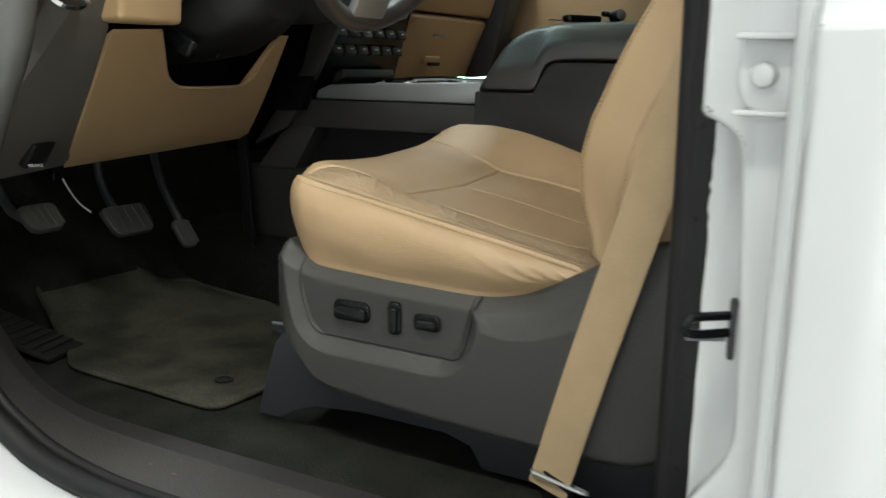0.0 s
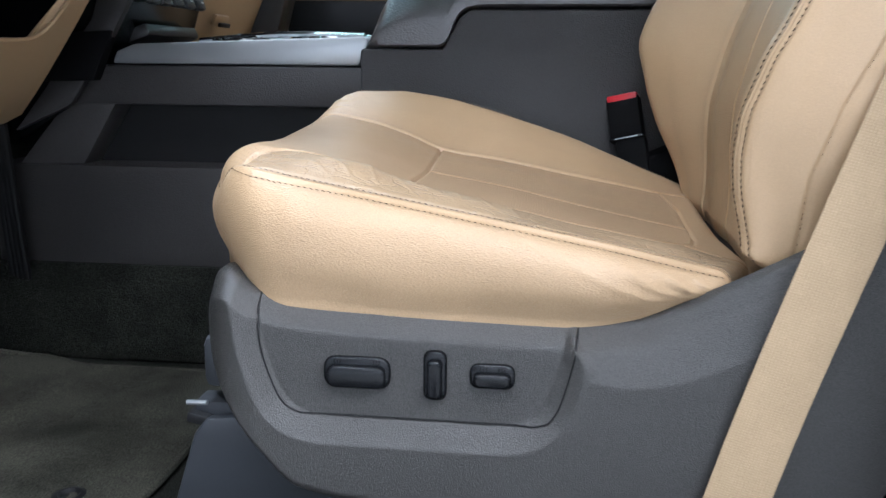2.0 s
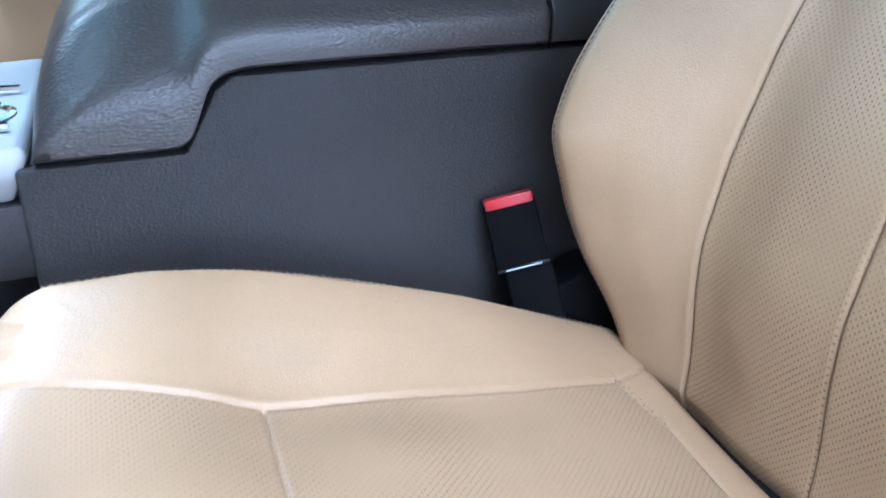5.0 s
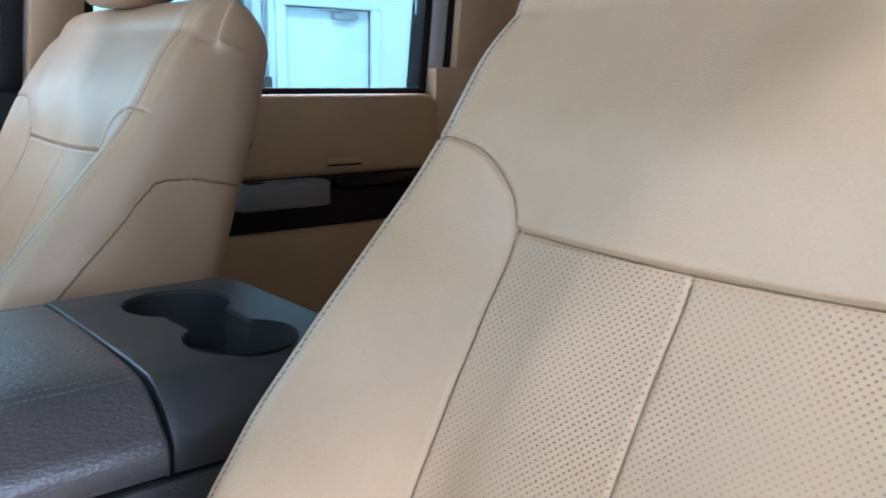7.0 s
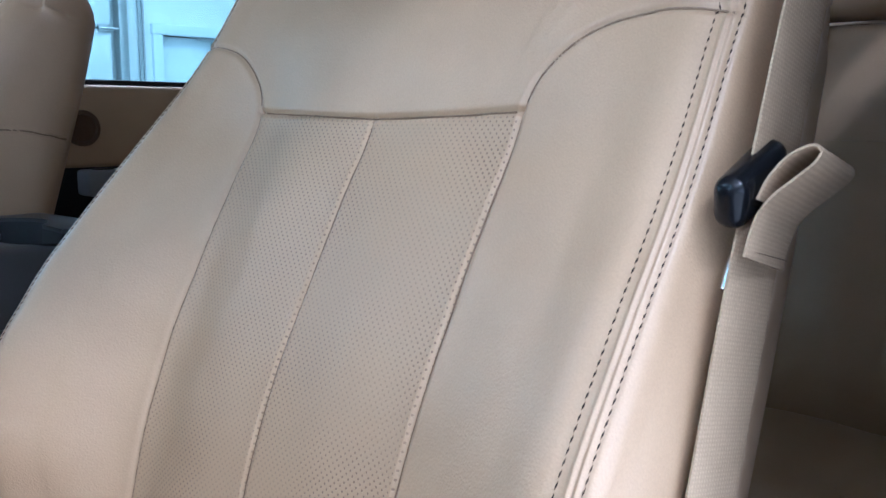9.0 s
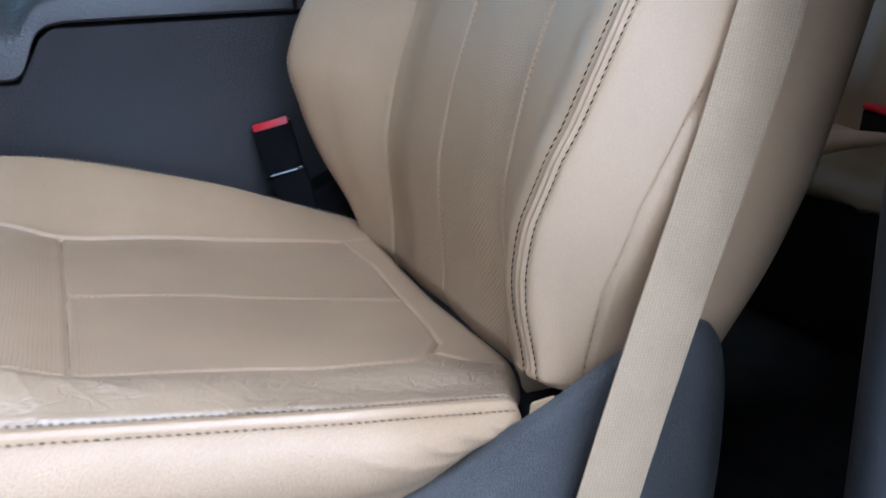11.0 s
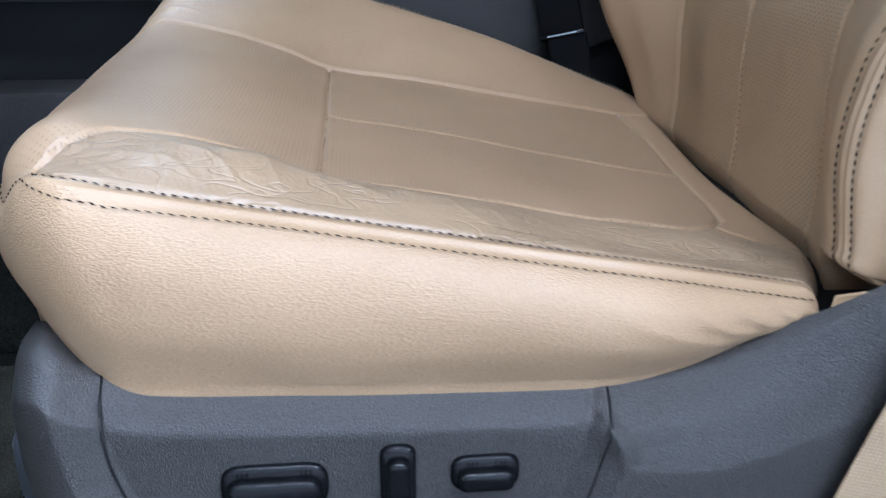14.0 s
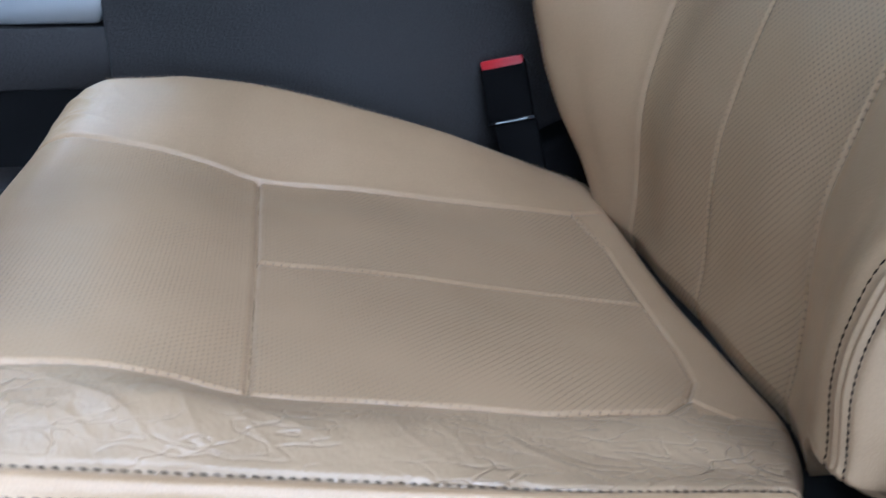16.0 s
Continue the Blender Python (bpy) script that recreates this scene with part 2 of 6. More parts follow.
wall_paint = material("white_wall_paint", (0.76, 0.79, 0.80), 0.6, tint=(0.70, 0.73, 0.74), stain=1.2, grain=0.0006, grain_size=60)
concrete = material("grey_concrete_floor", (0.50, 0.495, 0.48), 0.45, tint=(0.42, 0.415, 0.40), stain=1.5, grain=0.001, grain_size=40)
door_paint = material("pale_door_paint", (0.70, 0.76, 0.79), 0.4, tint=(0.66, 0.72, 0.75), stain=2)
trim_grey = material("mid_grey_trim_plastic", (0.112, 0.106, 0.095), 0.5, stain=4, grain=0.0006, grain_size=800)
armrest_grey = material("light_grey_armrest_vinyl", (0.20, 0.20, 0.195), 0.5, stain=4, grain=0.0004, grain_size=900)
speaker_brown = material("brown_speaker_cloth", (0.11, 0.068, 0.036), 0.85, stain=20, grain=0.0006, grain_size=900)
edge_grey = material("pale_grey_trim_plastic", (0.125, 0.124, 0.118), 0.42, stain=4, grain=0.0004, grain_size=900)
pad_rubber = material("worn_grey_rubber", (0.034, 0.034, 0.031), 0.6, stain=25, grain=0.0006, grain_size=300)
steel = material("galvanised_steel", (0.45, 0.47, 0.48), 0.4, metal=0.8, stain=20)
headliner = material("light_headliner_cloth", (0.52, 0.47, 0.40), 0.9, stain=4, grain=0.0008, grain_size=500)
white_print = material("white_print", (0.75, 0.75, 0.74), 0.6)
paper_tag = material("white_plastic_tag", (0.75, 0.75, 0.75), 0.4)


def glass_pane(name, tint=(0.74, 0.90, 0.90)):
    m = bpy.data.materials.new(name)
    m.use_nodes = True
    nodes, links = m.node_tree.nodes, m.node_tree.links
    clear = nodes.new("ShaderNodeBsdfTransparent")
    clear.inputs["Color"].default_value = (*tint, 1)
    gloss = nodes.new("ShaderNodeBsdfGlossy")
    gloss.inputs["Roughness"].default_value = 0.02
    rim = nodes.new("ShaderNodeFresnel")
    rim.inputs["IOR"].default_value = 1.45
    mix = nodes.new("ShaderNodeMixShader")
    links.new(rim.outputs["Fac"], mix.inputs["Fac"])
    links.new(clear.outputs["BSDF"], mix.inputs[1])
    links.new(gloss.outputs["BSDF"], mix.inputs[2])
    links.new(mix.outputs["Shader"], nodes["Material Output"].inputs["Surface"])
    return m


window_glass = glass_pane("tinted_window_glass")
rear_glass = glass_pane("rear_window_glass", (0.50, 0.63, 0.63))
# nearly black tint that holds light back from the rear bench
shading_glass = glass_pane("dark_shading_glass", (0.10, 0.11, 0.10))


def glowing(name, colour, strength):
    m = bpy.data.materials.new(name)
    m.use_nodes = True
    bsdf = m.node_tree.nodes["Principled BSDF"]
    bsdf.inputs["Emission Color"].default_value = (*colour, 1)
    bsdf.inputs["Emission Strength"].default_value = strength
    return m


lit_diffuser = glowing("lit_diffuser", (1.0, 0.97, 0.92), 4.0)
# glow of the added fill sheets, no real opening
fill_sheet = glowing("glowing_fill", (0.88, 0.95, 1.0), 0.9)


# ---- building helpers ----
def thing(name, at, label, category, group="", kind=""):
    ob = new(name)
    ob.location = at
    ob.empty_display_size = 0.05
    return tagged(ob, label, category, group, kind)


def hang(ob, parent):
    """Parents ob, whose mesh is in the world's metres, under parent."""
    if parent:
        ob.parent = parent
        where = parent.location.copy()
        up = parent.parent
        if up and parent.type == "EMPTY":
            where += up.location
        ob.matrix_parent_inverse = Matrix.Translation(-where) if parent.type == "EMPTY" else Matrix()
    return ob


def part(name, bm, mat, parent=None, label="", smooth=35):
    """Links a bmesh as one mesh object under a thing or a part. smooth: the angle up to which edges shade smoothly."""
    me = bpy.data.meshes.new(name)
    bm.to_mesh(me)
    bm.free()
    me.materials.append(mat)
    if smooth:
        me.shade_smooth()
        if smooth < 180:
            me.set_sharp_from_angle(angle=radians(smooth))
    ob = hang(new(name, me), parent)
    if label:
        ob["label"] = label
    return ob


def structure(name, bm, mat, label, category, smooth=35):
    return tagged(part(name, bm, mat, None, label, smooth), label, category, "", "structure")


def raw(verts, faces):
    bm = bmesh.new()
    vs = [bm.verts.new(v) for v in verts]
    for f in faces:
        bm.faces.new([vs[i] for i in f])
    return bm


def box(size, at=(0, 0, 0), turn=(0, 0, 0), bevel=0.0, steps=2, bm=None):
    """A box with rounded edges, added to bm."""
    one = bmesh.new()
    bmesh.ops.create_cube(one, size=1.0, matrix=Matrix.Diagonal((*size, 1)))
    if bevel:
        bmesh.ops.bevel(one, geom=one.edges[:], offset=bevel, segments=steps, profile=0.5, affect="EDGES")
    one.transform(pose(*at, *turn))
    return merge(bm, one)


def merge(bm, one):
    if bm is None:
        return one
    me = bpy.data.meshes.new("tmp")
    one.to_mesh(me)
    one.free()
    bm.from_mesh(me)
    bpy.data.meshes.remove(me)
    return bm


def slab(outline, a, b, axis="y", bevel=0.0, steps=2, bm=None):
    """An outline extruded from a to b. axis y: outline in x, z; axis z: in x, y; axis x: in y, z."""
    def at(p, h):
        return {"y": (p[0], h, p[1]), "z": (p[0], p[1], h), "x": (h, p[0], p[1])}[axis]
    one = bmesh.new()
    low = [one.verts.new(at(p, a)) for p in outline]
    high = [one.verts.new(at(p, b)) for p in outline]
    n = len(outline)
    one.faces.new(low)
    one.faces.new(high[::-1])
    for i in range(n):
        one.faces.new((low[i], high[i], high[(i + 1) % n], low[(i + 1) % n]))
    bmesh.ops.recalc_face_normals(one, faces=one.faces[:])
    if bevel:
        bmesh.ops.bevel(one, geom=one.edges[:], offset=bevel, segments=steps, profile=0.5, affect="EDGES")
    return merge(bm, one)


def rounded(points, r, steps=5):
    """An outline with its corners rounded by about r."""
    out, n = [], len(points)
    for i in range(n):
        a, b, c = (Vector(points[(i + k) % n]) for k in (-1, 0, 1))
        ra = min(r, (a - b).length * 0.45, (c - b).length * 0.45)
        p, q = b + (a - b).normalized() * ra, b + (c - b).normalized() * ra
        for k in range(steps + 1):
            s = k / steps
            out.append(tuple((1 - s) ** 2 * p + 2 * s * (1 - s) * b + s * s * q))
    return out


def smooth_path(points, per=8):
    """A Catmull-Rom path through points."""
    pts = [Vector(p) for p in points]
    pts = [2 * pts[0] - pts[1], *pts, 2 * pts[-1] - pts[-2]]
    out = []
    for i in range(1, len(pts) - 2):
        a, b, c, d = pts[i - 1:i + 3]
        for k in range(per):
            s = k / per
            out.append(0.5 * (2 * b + (c - a) * s + (2 * a - 5 * b + 4 * c - d) * s * s + (3 * b - a - 3 * c + d) * s ** 3))
    return out + [pts[-2]]


def sweep(path, profile, up=(0, 0, 1), closed=True, cap=True, bm=None):
    """A profile (points of side, height) carried along a path."""
    one = bmesh.new()
    path = [Vector(p) for p in path]
    rings = []
    for i, p in enumerate(path):
        ahead = (path[min(i + 1, len(path) - 1)] - path[max(i - 1, 0)]).normalized()
        side = ahead.cross(Vector(up)).normalized()
        top = side.cross(ahead)
        rings.append([one.verts.new(p + side * a + top * b) for a, b in profile])
    n = len(profile)
    for r, s in zip(rings, rings[1:]):
        for k in range(n if closed else n - 1):
            one.faces.new((r[k], r[(k + 1) % n], s[(k + 1) % n], s[k]))
    if cap and closed:
        one.faces.new(rings[0][::-1])
        one.faces.new(rings[-1])
    bmesh.ops.recalc_face_normals(one, faces=one.faces[:])
    return merge(bm, one)


def ribbon(path, wide, half, thick, bm=None):
    """A flat strap along a path. wide: for each point the way across it."""
    one = bmesh.new()
    path = [Vector(p) for p in path]
    rings = []
    for i, p in enumerate(path):
        ahead = (path[min(i + 1, len(path) - 1)] - path[max(i - 1, 0)]).normalized()
        side = Vector(wide[i])
        side = (side - ahead * side.dot(ahead)).normalized()
        top = side.cross(ahead)
        rings.append([one.verts.new(p + side * a * half + top * b * thick / 2) for a, b in ((-1, -0.5), (-0.93, -1), (0.93, -1), (1, -0.5), (1, 0.5), (0.93, 1), (-0.93, 1), (-1, 0.5))])
    for r, q in zip(rings, rings[1:]):
        for k in range(8):
            one.faces.new((r[k], r[(k + 1) % 8], q[(k + 1) % 8], q[k]))
    one.faces.new(rings[0][::-1])
    one.faces.new(rings[-1])
    bmesh.ops.recalc_face_normals(one, faces=one.faces[:])
    return merge(bm, one)


def circle(r, n=10, rz=None):
    return [(r * math.cos(2 * math.pi * k / n), (rz or r) * math.sin(2 * math.pi * k / n)) for k in range(n)]


def tube(path, r, n=10, up=(0, 0, 1), bm=None):
    return sweep(path, circle(r, n), up, bm=bm)


def turned(profile, at, axis=(0, 0, 1), n=24, bm=None):
    """A lathed form: rows of radius and height along axis."""
    one = bmesh.new()
    m = Matrix.Translation(at) @ Vector((0, 0, 1)).rotation_difference(Vector(axis)).to_matrix().to_4x4()
    rings = [[one.verts.new(m @ Vector((r * math.cos(2 * math.pi * k / n), r * math.sin(2 * math.pi * k / n), h))) for k in range(n)] for r, h in profile]
    for a, b in zip(rings, rings[1:]):
        for k in range(n):
            one.faces.new((a[k], a[(k + 1) % n], b[(k + 1) % n], b[k]))
    one.faces.new(rings[0][::-1])
    one.faces.new(rings[-1])
    bmesh.ops.recalc_face_normals(one, faces=one.faces[:])
    return merge(bm, one)


def graph(knots, values):
    """A smooth curve through knots, as a function of arrays."""
    k, v = np.array(knots, float), np.array(values, float)
    h = np.diff(k)
    d = np.diff(v) / h
    m = np.zeros_like(v)
    m[1:-1] = np.where(d[:-1] * d[1:] > 0, 2 * d[:-1] * d[1:] / (d[:-1] + d[1:] + 1e-12), 0)
    m[0], m[-1] = d[0], d[-1]

    def f(x):
        x = np.clip(np.asarray(x, float), k[0], k[-1])
        i = np.clip(np.searchsorted(k, x, side="right") - 1, 0, len(k) - 2)
        s = (x - k[i]) / h[i]
        return ((1 + 2 * s) * (1 - s) ** 2 * v[i] + s * (1 - s) ** 2 * h[i] * m[i]
                + s * s * (3 - 2 * s) * v[i + 1] + s * s * (s - 1) * h[i] * m[i + 1])
    return f


def across(knots, rows, y):
    """Smooth interpolation over knots where each row of values is an array of y's shape."""
    k, v = np.array(knots, float), np.stack(rows)
    m = np.zeros_like(v)
    for i in range(1, len(k) - 1):
        m[i] = (v[i + 1] - v[i - 1]) / (k[i + 1] - k[i - 1])
    m[0], m[-1] = (v[1] - v[0]) / (k[1] - k[0]), (v[-1] - v[-2]) / (k[-1] - k[-2])
    y = np.clip(y, k[0], k[-1])
    out = np.zeros_like(y)
    for i in range(len(k) - 1):
        h = k[i + 1] - k[i]
        s = (y - k[i]) / h
        piece = (1 + 2 * s) * (1 - s) ** 2 * v[i] + s * (1 - s) ** 2 * h * m[i] + s * s * (3 - 2 * s) * v[i + 1] + s * s * (s - 1) * h * m[i + 1]
        out = np.where((s >= 0) & (s <= 1), piece, out)
    return out


def off_line(px, py, line):
    """Distance of points from a polyline."""
    best = np.full(np.shape(px), 9.0)
    for (ax, ay), (bx, by) in zip(line, line[1:]):
        dx, dy = bx - ax, by - ay
        s = np.clip(((px - ax) * dx + (py - ay) * dy) / (dx * dx + dy * dy + 1e-12), 0, 1)
        best = np.minimum(best, np.hypot(px - ax - s * dx, py - ay - s * dy))
    return best


def within(px, py, poly):
    inside = np.zeros(np.shape(px), bool)
    n = len(poly)
    for i in range(n):
        (ax, ay), (bx, by) = poly[i], poly[(i + 1) % n]
        cross = (ay > py) != (by > py)
        inside ^= cross & (px < (bx - ax) * (py - ay) / ((by - ay) if by != ay else 1e-12) + ax)
    return inside


def step(a, b, x):
    s = np.clip((x - a) / (b - a), 0, 1)
    return s * s * (3 - 2 * s)


def sheets(verts, faces, labels, uv, looks, parent, mirror=None):
    """One smooth skin cut into its sewn panels: each label becomes a mesh of its own that keeps the skin's normals.
    looks: label -> (name, material, words)."""
    verts = np.array(verts, float)
    if mirror is not None:
        verts[:, 1] = mirror - verts[:, 1]
        faces = [f[::-1] for f in faces]
    whole = bpy.data.meshes.new("skin")
    whole.from_pydata([tuple(v) for v in verts], [], faces)
    whole.update()
    normals = np.zeros(len(verts) * 3)
    whole.vertex_normals.foreach_get("vector", normals)
    normals = normals.reshape(-1, 3)
    bpy.data.meshes.remove(whole)
    made = {}
    for key, (name, mat, words) in looks.items():
        mine = [f for f, l in zip(faces, labels) if l == key]
        if not mine:
            continue
        used = sorted({i for f in mine for i in f})
        at = {v: n for n, v in enumerate(used)}
        me = bpy.data.meshes.new(name)
        me.from_pydata([tuple(verts[i]) for i in used], [], [[at[i] for i in f] for f in mine])
        me.update()
        layer = me.uv_layers.new(name="uv")
        flat = np.array([uv[used[l.vertex_index]] for l in me.loops], float).ravel()
        layer.data.foreach_set("uv", flat)
        me.materials.append(mat)
        me.shade_smooth()
        me.normals_split_custom_set_from_vertices([tuple(normals[i]) for i in used])
        ob = hang(new(name, me), parent)
        if words:
            ob["label"] = words
        made[key] = ob
    return made


def stitches(points, pitch=0.0052, long=0.0048, r=0.0006, bm=None):
    """Thread: short slanted stitches along a line of points."""
    bm = bm or bmesh.new()
    pts = [Vector(p) for p in points]
    done, want = 0.0, 0.0
    for a, b in zip(pts, pts[1:]):
        span = (b - a).length
        if span < 1e-6:
            continue
        ahead = (b - a) / span
        while want <= done + span:
            mid = a + ahead * (want - done)
            side = ahead.cross(Vector((0.3, -0.5, 0.8))).normalized()
            top = side.cross(ahead)
            lean = (ahead + side * 0.18).normalized()
            e0, e1 = bm.verts.new(mid - lean * long / 2), bm.verts.new(mid + lean * long / 2)
            ring = [bm.verts.new(mid + (side * c + top * s) * r) for c, s in ((1, 0), (0, 1), (-1, 0), (0, -1))]
            for k in range(4):
                bm.faces.new((e0, ring[k], ring[(k + 1) % 4]))
                bm.faces.new((e1, ring[(k + 1) % 4], ring[k]))
            want += pitch
        done += span
    return bm


def sheet_slab(corners, thick, bevel=0.006, steps=3, lift=None):
    """A thick panel from corners in space, listed round it; thick goes along its normal."""
    c = [Vector(p) for p in corners]
    nrm = (c[1] - c[0]).cross(c[-1] - c[0]).normalized()
    bm = bmesh.new()
    a = [bm.verts.new(p) for p in c]
    b = [bm.verts.new(p - nrm * thick) for p in c]
    n = len(c)
    bm.faces.new(a)
    bm.faces.new(b[::-1])
    for i in range(n):
        bm.faces.new((a[i], b[i], b[(i + 1) % n], a[(i + 1) % n]))
    bmesh.ops.recalc_face_normals(bm, faces=bm.faces[:])
    if bevel:
        bmesh.ops.bevel(bm, geom=bm.edges[:], offset=bevel, segments=steps, profile=0.5, affect="EDGES")
    return bm


# ---- seats ----
MIDDLE = 0.695          # the truck's centre line
HINGE, LEAN = (0.30, 0.40), radians(17.2)
UP2, OUT2 = (math.sin(LEAN), math.cos(LEAN)), (-math.cos(LEAN), math.sin(LEAN))

SEAM_IN = [(-0.19, 0.388), (-0.10, 0.376), (-0.011, 0.368), (0.07, 0.372), (0.17, 0.378), (0.254, 0.385)]
SEAM_OUT = [(-0.147, 0.027), (-0.1475, 0.038), (-0.139, 0.052), (-0.117, 0.065), (-0.074, 0.070), (-0.012, 0.068), (0.06, 0.070), (0.15, 0.075), (0.215, 0.088), (0.236, 0.106)]
SEAM_CROSS = [(-0.011, 0.068), (-0.011, 0.368)]
SEAM_MID = [(-0.009, 0.237), (0.06, 0.240), (0.15, 0.242), (0.264, 0.243)]
SEAM_BACK = [(0.254, 0.385), (0.268, 0.33), (0.266, 0.243), (0.261, 0.178), (0.252, 0.131), (0.236, 0.106)]
SEAM_TIP = [(0.254, 0.385), (0.305, 0.408)]
SEAM_END = [(0.236, 0.106), (0.262, 0.085), (0.30, 0.080)]
UPPER_STITCH = [(-0.139, 0.052), (-0.1475, 0.038), (-0.147, 0.027), (-0.1440, 0.0185), (-0.133, 0.0125), (-0.103, 0.0092), (0.10, 0.0095), (0.20, 0.0105), (0.262, 0.012)]

pad_height = graph([-0.21, -0.15, -0.10, -0.05, -0.011, 0.06, 0.15, 0.25, 0.34], [0.490, 0.495, 0.489, 0.476, 0.461, 0.448, 0.428, 0.407, 0.388])
pad_inner = graph([-0.21, -0.12, -0.08, -0.04, 0.0, 0.05, 0.10, 0.15, 0.20, 0.25, 0.34], [0.505, 0.527, 0.527, 0.523, 0.516, 0.503, 0.487, 0.470, 0.450, 0.430, 0.395])
pad_bottom = graph([-0.2, -0.165, -0.155, -0.13, -0.09, 0.0, 0.142, 0.19, 0.225, 0.262, 0.34], [0.40, 0.395, 0.388, 0.372, 0.365, 0.360, 0.358, 0.363, 0.375, 0.385, 0.375])
pad_crest = graph([-0.2, -0.15, -0.10, -0.03, 0.05, 0.10, 0.17, 0.34], [-0.022, -0.016, -0.004, 0.009, 0.006, 0.002, -0.003, -0.004])


def stitch_height(x):
    return 0.4520 - 0.185 * x - 0.005 * step(0.14, 0.262, x) - 0.0015 * (1 - step(-0.12, -0.02, x))


def groove(d, deep, wide=0.0016):
    return -deep * np.exp(-(d / wide) ** 2) + 0.04 * deep * np.exp(-((d - 2.6 * wide) / (1.6 * wide)) ** 2)


def pad_front(y):
    near = np.clip(y + 0.002, 0, 0.065)
    far = np.clip(0.462 - y, 0, 0.040)
    corner = 0.8 * (0.065 - np.sqrt(np.maximum(0.065 ** 2 - (0.065 - near) ** 2, 0))) + 0.8 * (0.040 - np.sqrt(np.maximum(0.040 ** 2 - (0.040 - far) ** 2, 0)))
    return -0.206 + 0.75 * (y - 0.26) ** 2 + corner


pad_back = graph([-0.002, 0.022, 0.055, 0.11, 0.24, 0.462], [0.262, 0.269, 0.284, 0.300, 0.304, 0.298])


def pad_top(x, y):
    """The height of the seat cushion's leather over the plan."""
    s, c = stitch_height(x), pad_height(x)
    i = pad_inner(x)
    z = across([-0.002, 0.009, 0.040, 0.070, 0.15, 0.237, 0.32, 0.372, 0.418, 0.452, 0.462],
               [s, s + 0.005 + 0.0015 * (1 - step(-0.12, -0.02, x)), c + pad_crest(x), c - 0.001, c - 0.006, c - 0.009, c - 0.004, c + 0.003,
                c + 0.62 * (i - c), i, i - 0.004], y)
    reach = 0.022 + 0.030 * step(0.02, 0.12, y) * (1 - 0.5 * step(0.40, 0.46, y))
    q = np.clip((pad_front(y) + reach - x) / reach, 0, 1)
    z = z - (0.02 + 0.93 * step(0.0, 0.06, y)) * reach * (1 - np.sqrt(1 - np.minimum(q, 0.995) ** 2))
    q = np.clip((x - pad_back(y) + 0.014) / 0.014, 0, 1)
    z = z - 0.014 * (1 - np.sqrt(1 - np.minimum(q, 0.99) ** 2))
    for line, deep in ((SEAM_IN, 0.0035), (SEAM_OUT, 0.0030), (SEAM_CROSS, 0.0035), (SEAM_MID, 0.0026), (SEAM_BACK, 0.0030), (SEAM_TIP, 0.002), (SEAM_END, 0.002), (UPPER_STITCH, 0.0022)):
        z = z + groove(off_line(x, y, line), deep)
    z = z + 0.0016 * np.exp(-((y - 0.0035) / 0.002) ** 2)
    return z


def creases(x, y):
    """Wear folds of the leather, strongest on the entry bolster."""
    out = np.zeros_like(x)
    flat = out.ravel()
    for n, (a, b) in enumerate(zip(x.ravel(), y.ravel())):
        entry = math.exp(-((b - 0.038) / 0.018) ** 2) * (0.55 + 0.45 * math.exp(-((a + 0.07) / 0.07) ** 2))
        fold = 1 - abs(noise.noise((a * 34 + b * 30, b * 16 - a * 8, 3.1)))
        fine = 1 - abs(noise.noise((a * 70 - b * 55, b * 60 + a * 20, 7.7)))
        entry += 1.3 * math.exp(-((a + 0.165) / 0.035) ** 2 - ((b - 0.425) / 0.028) ** 2)
        rest = noise.noise((a * 9, b * 9, 1.0)) + 0.4 * noise.noise((a * 26, b * 26, 5.0))
        flat[n] = float(step(0.012, 0.020, np.float64(b))) * entry * (0.0017 * fold ** 7 + 0.0007 * fine ** 7 - 0.0011) + 0.0011 * rest * float(step(0.03, 0.08, np.float64(b)))
    return flat.reshape(x.shape)


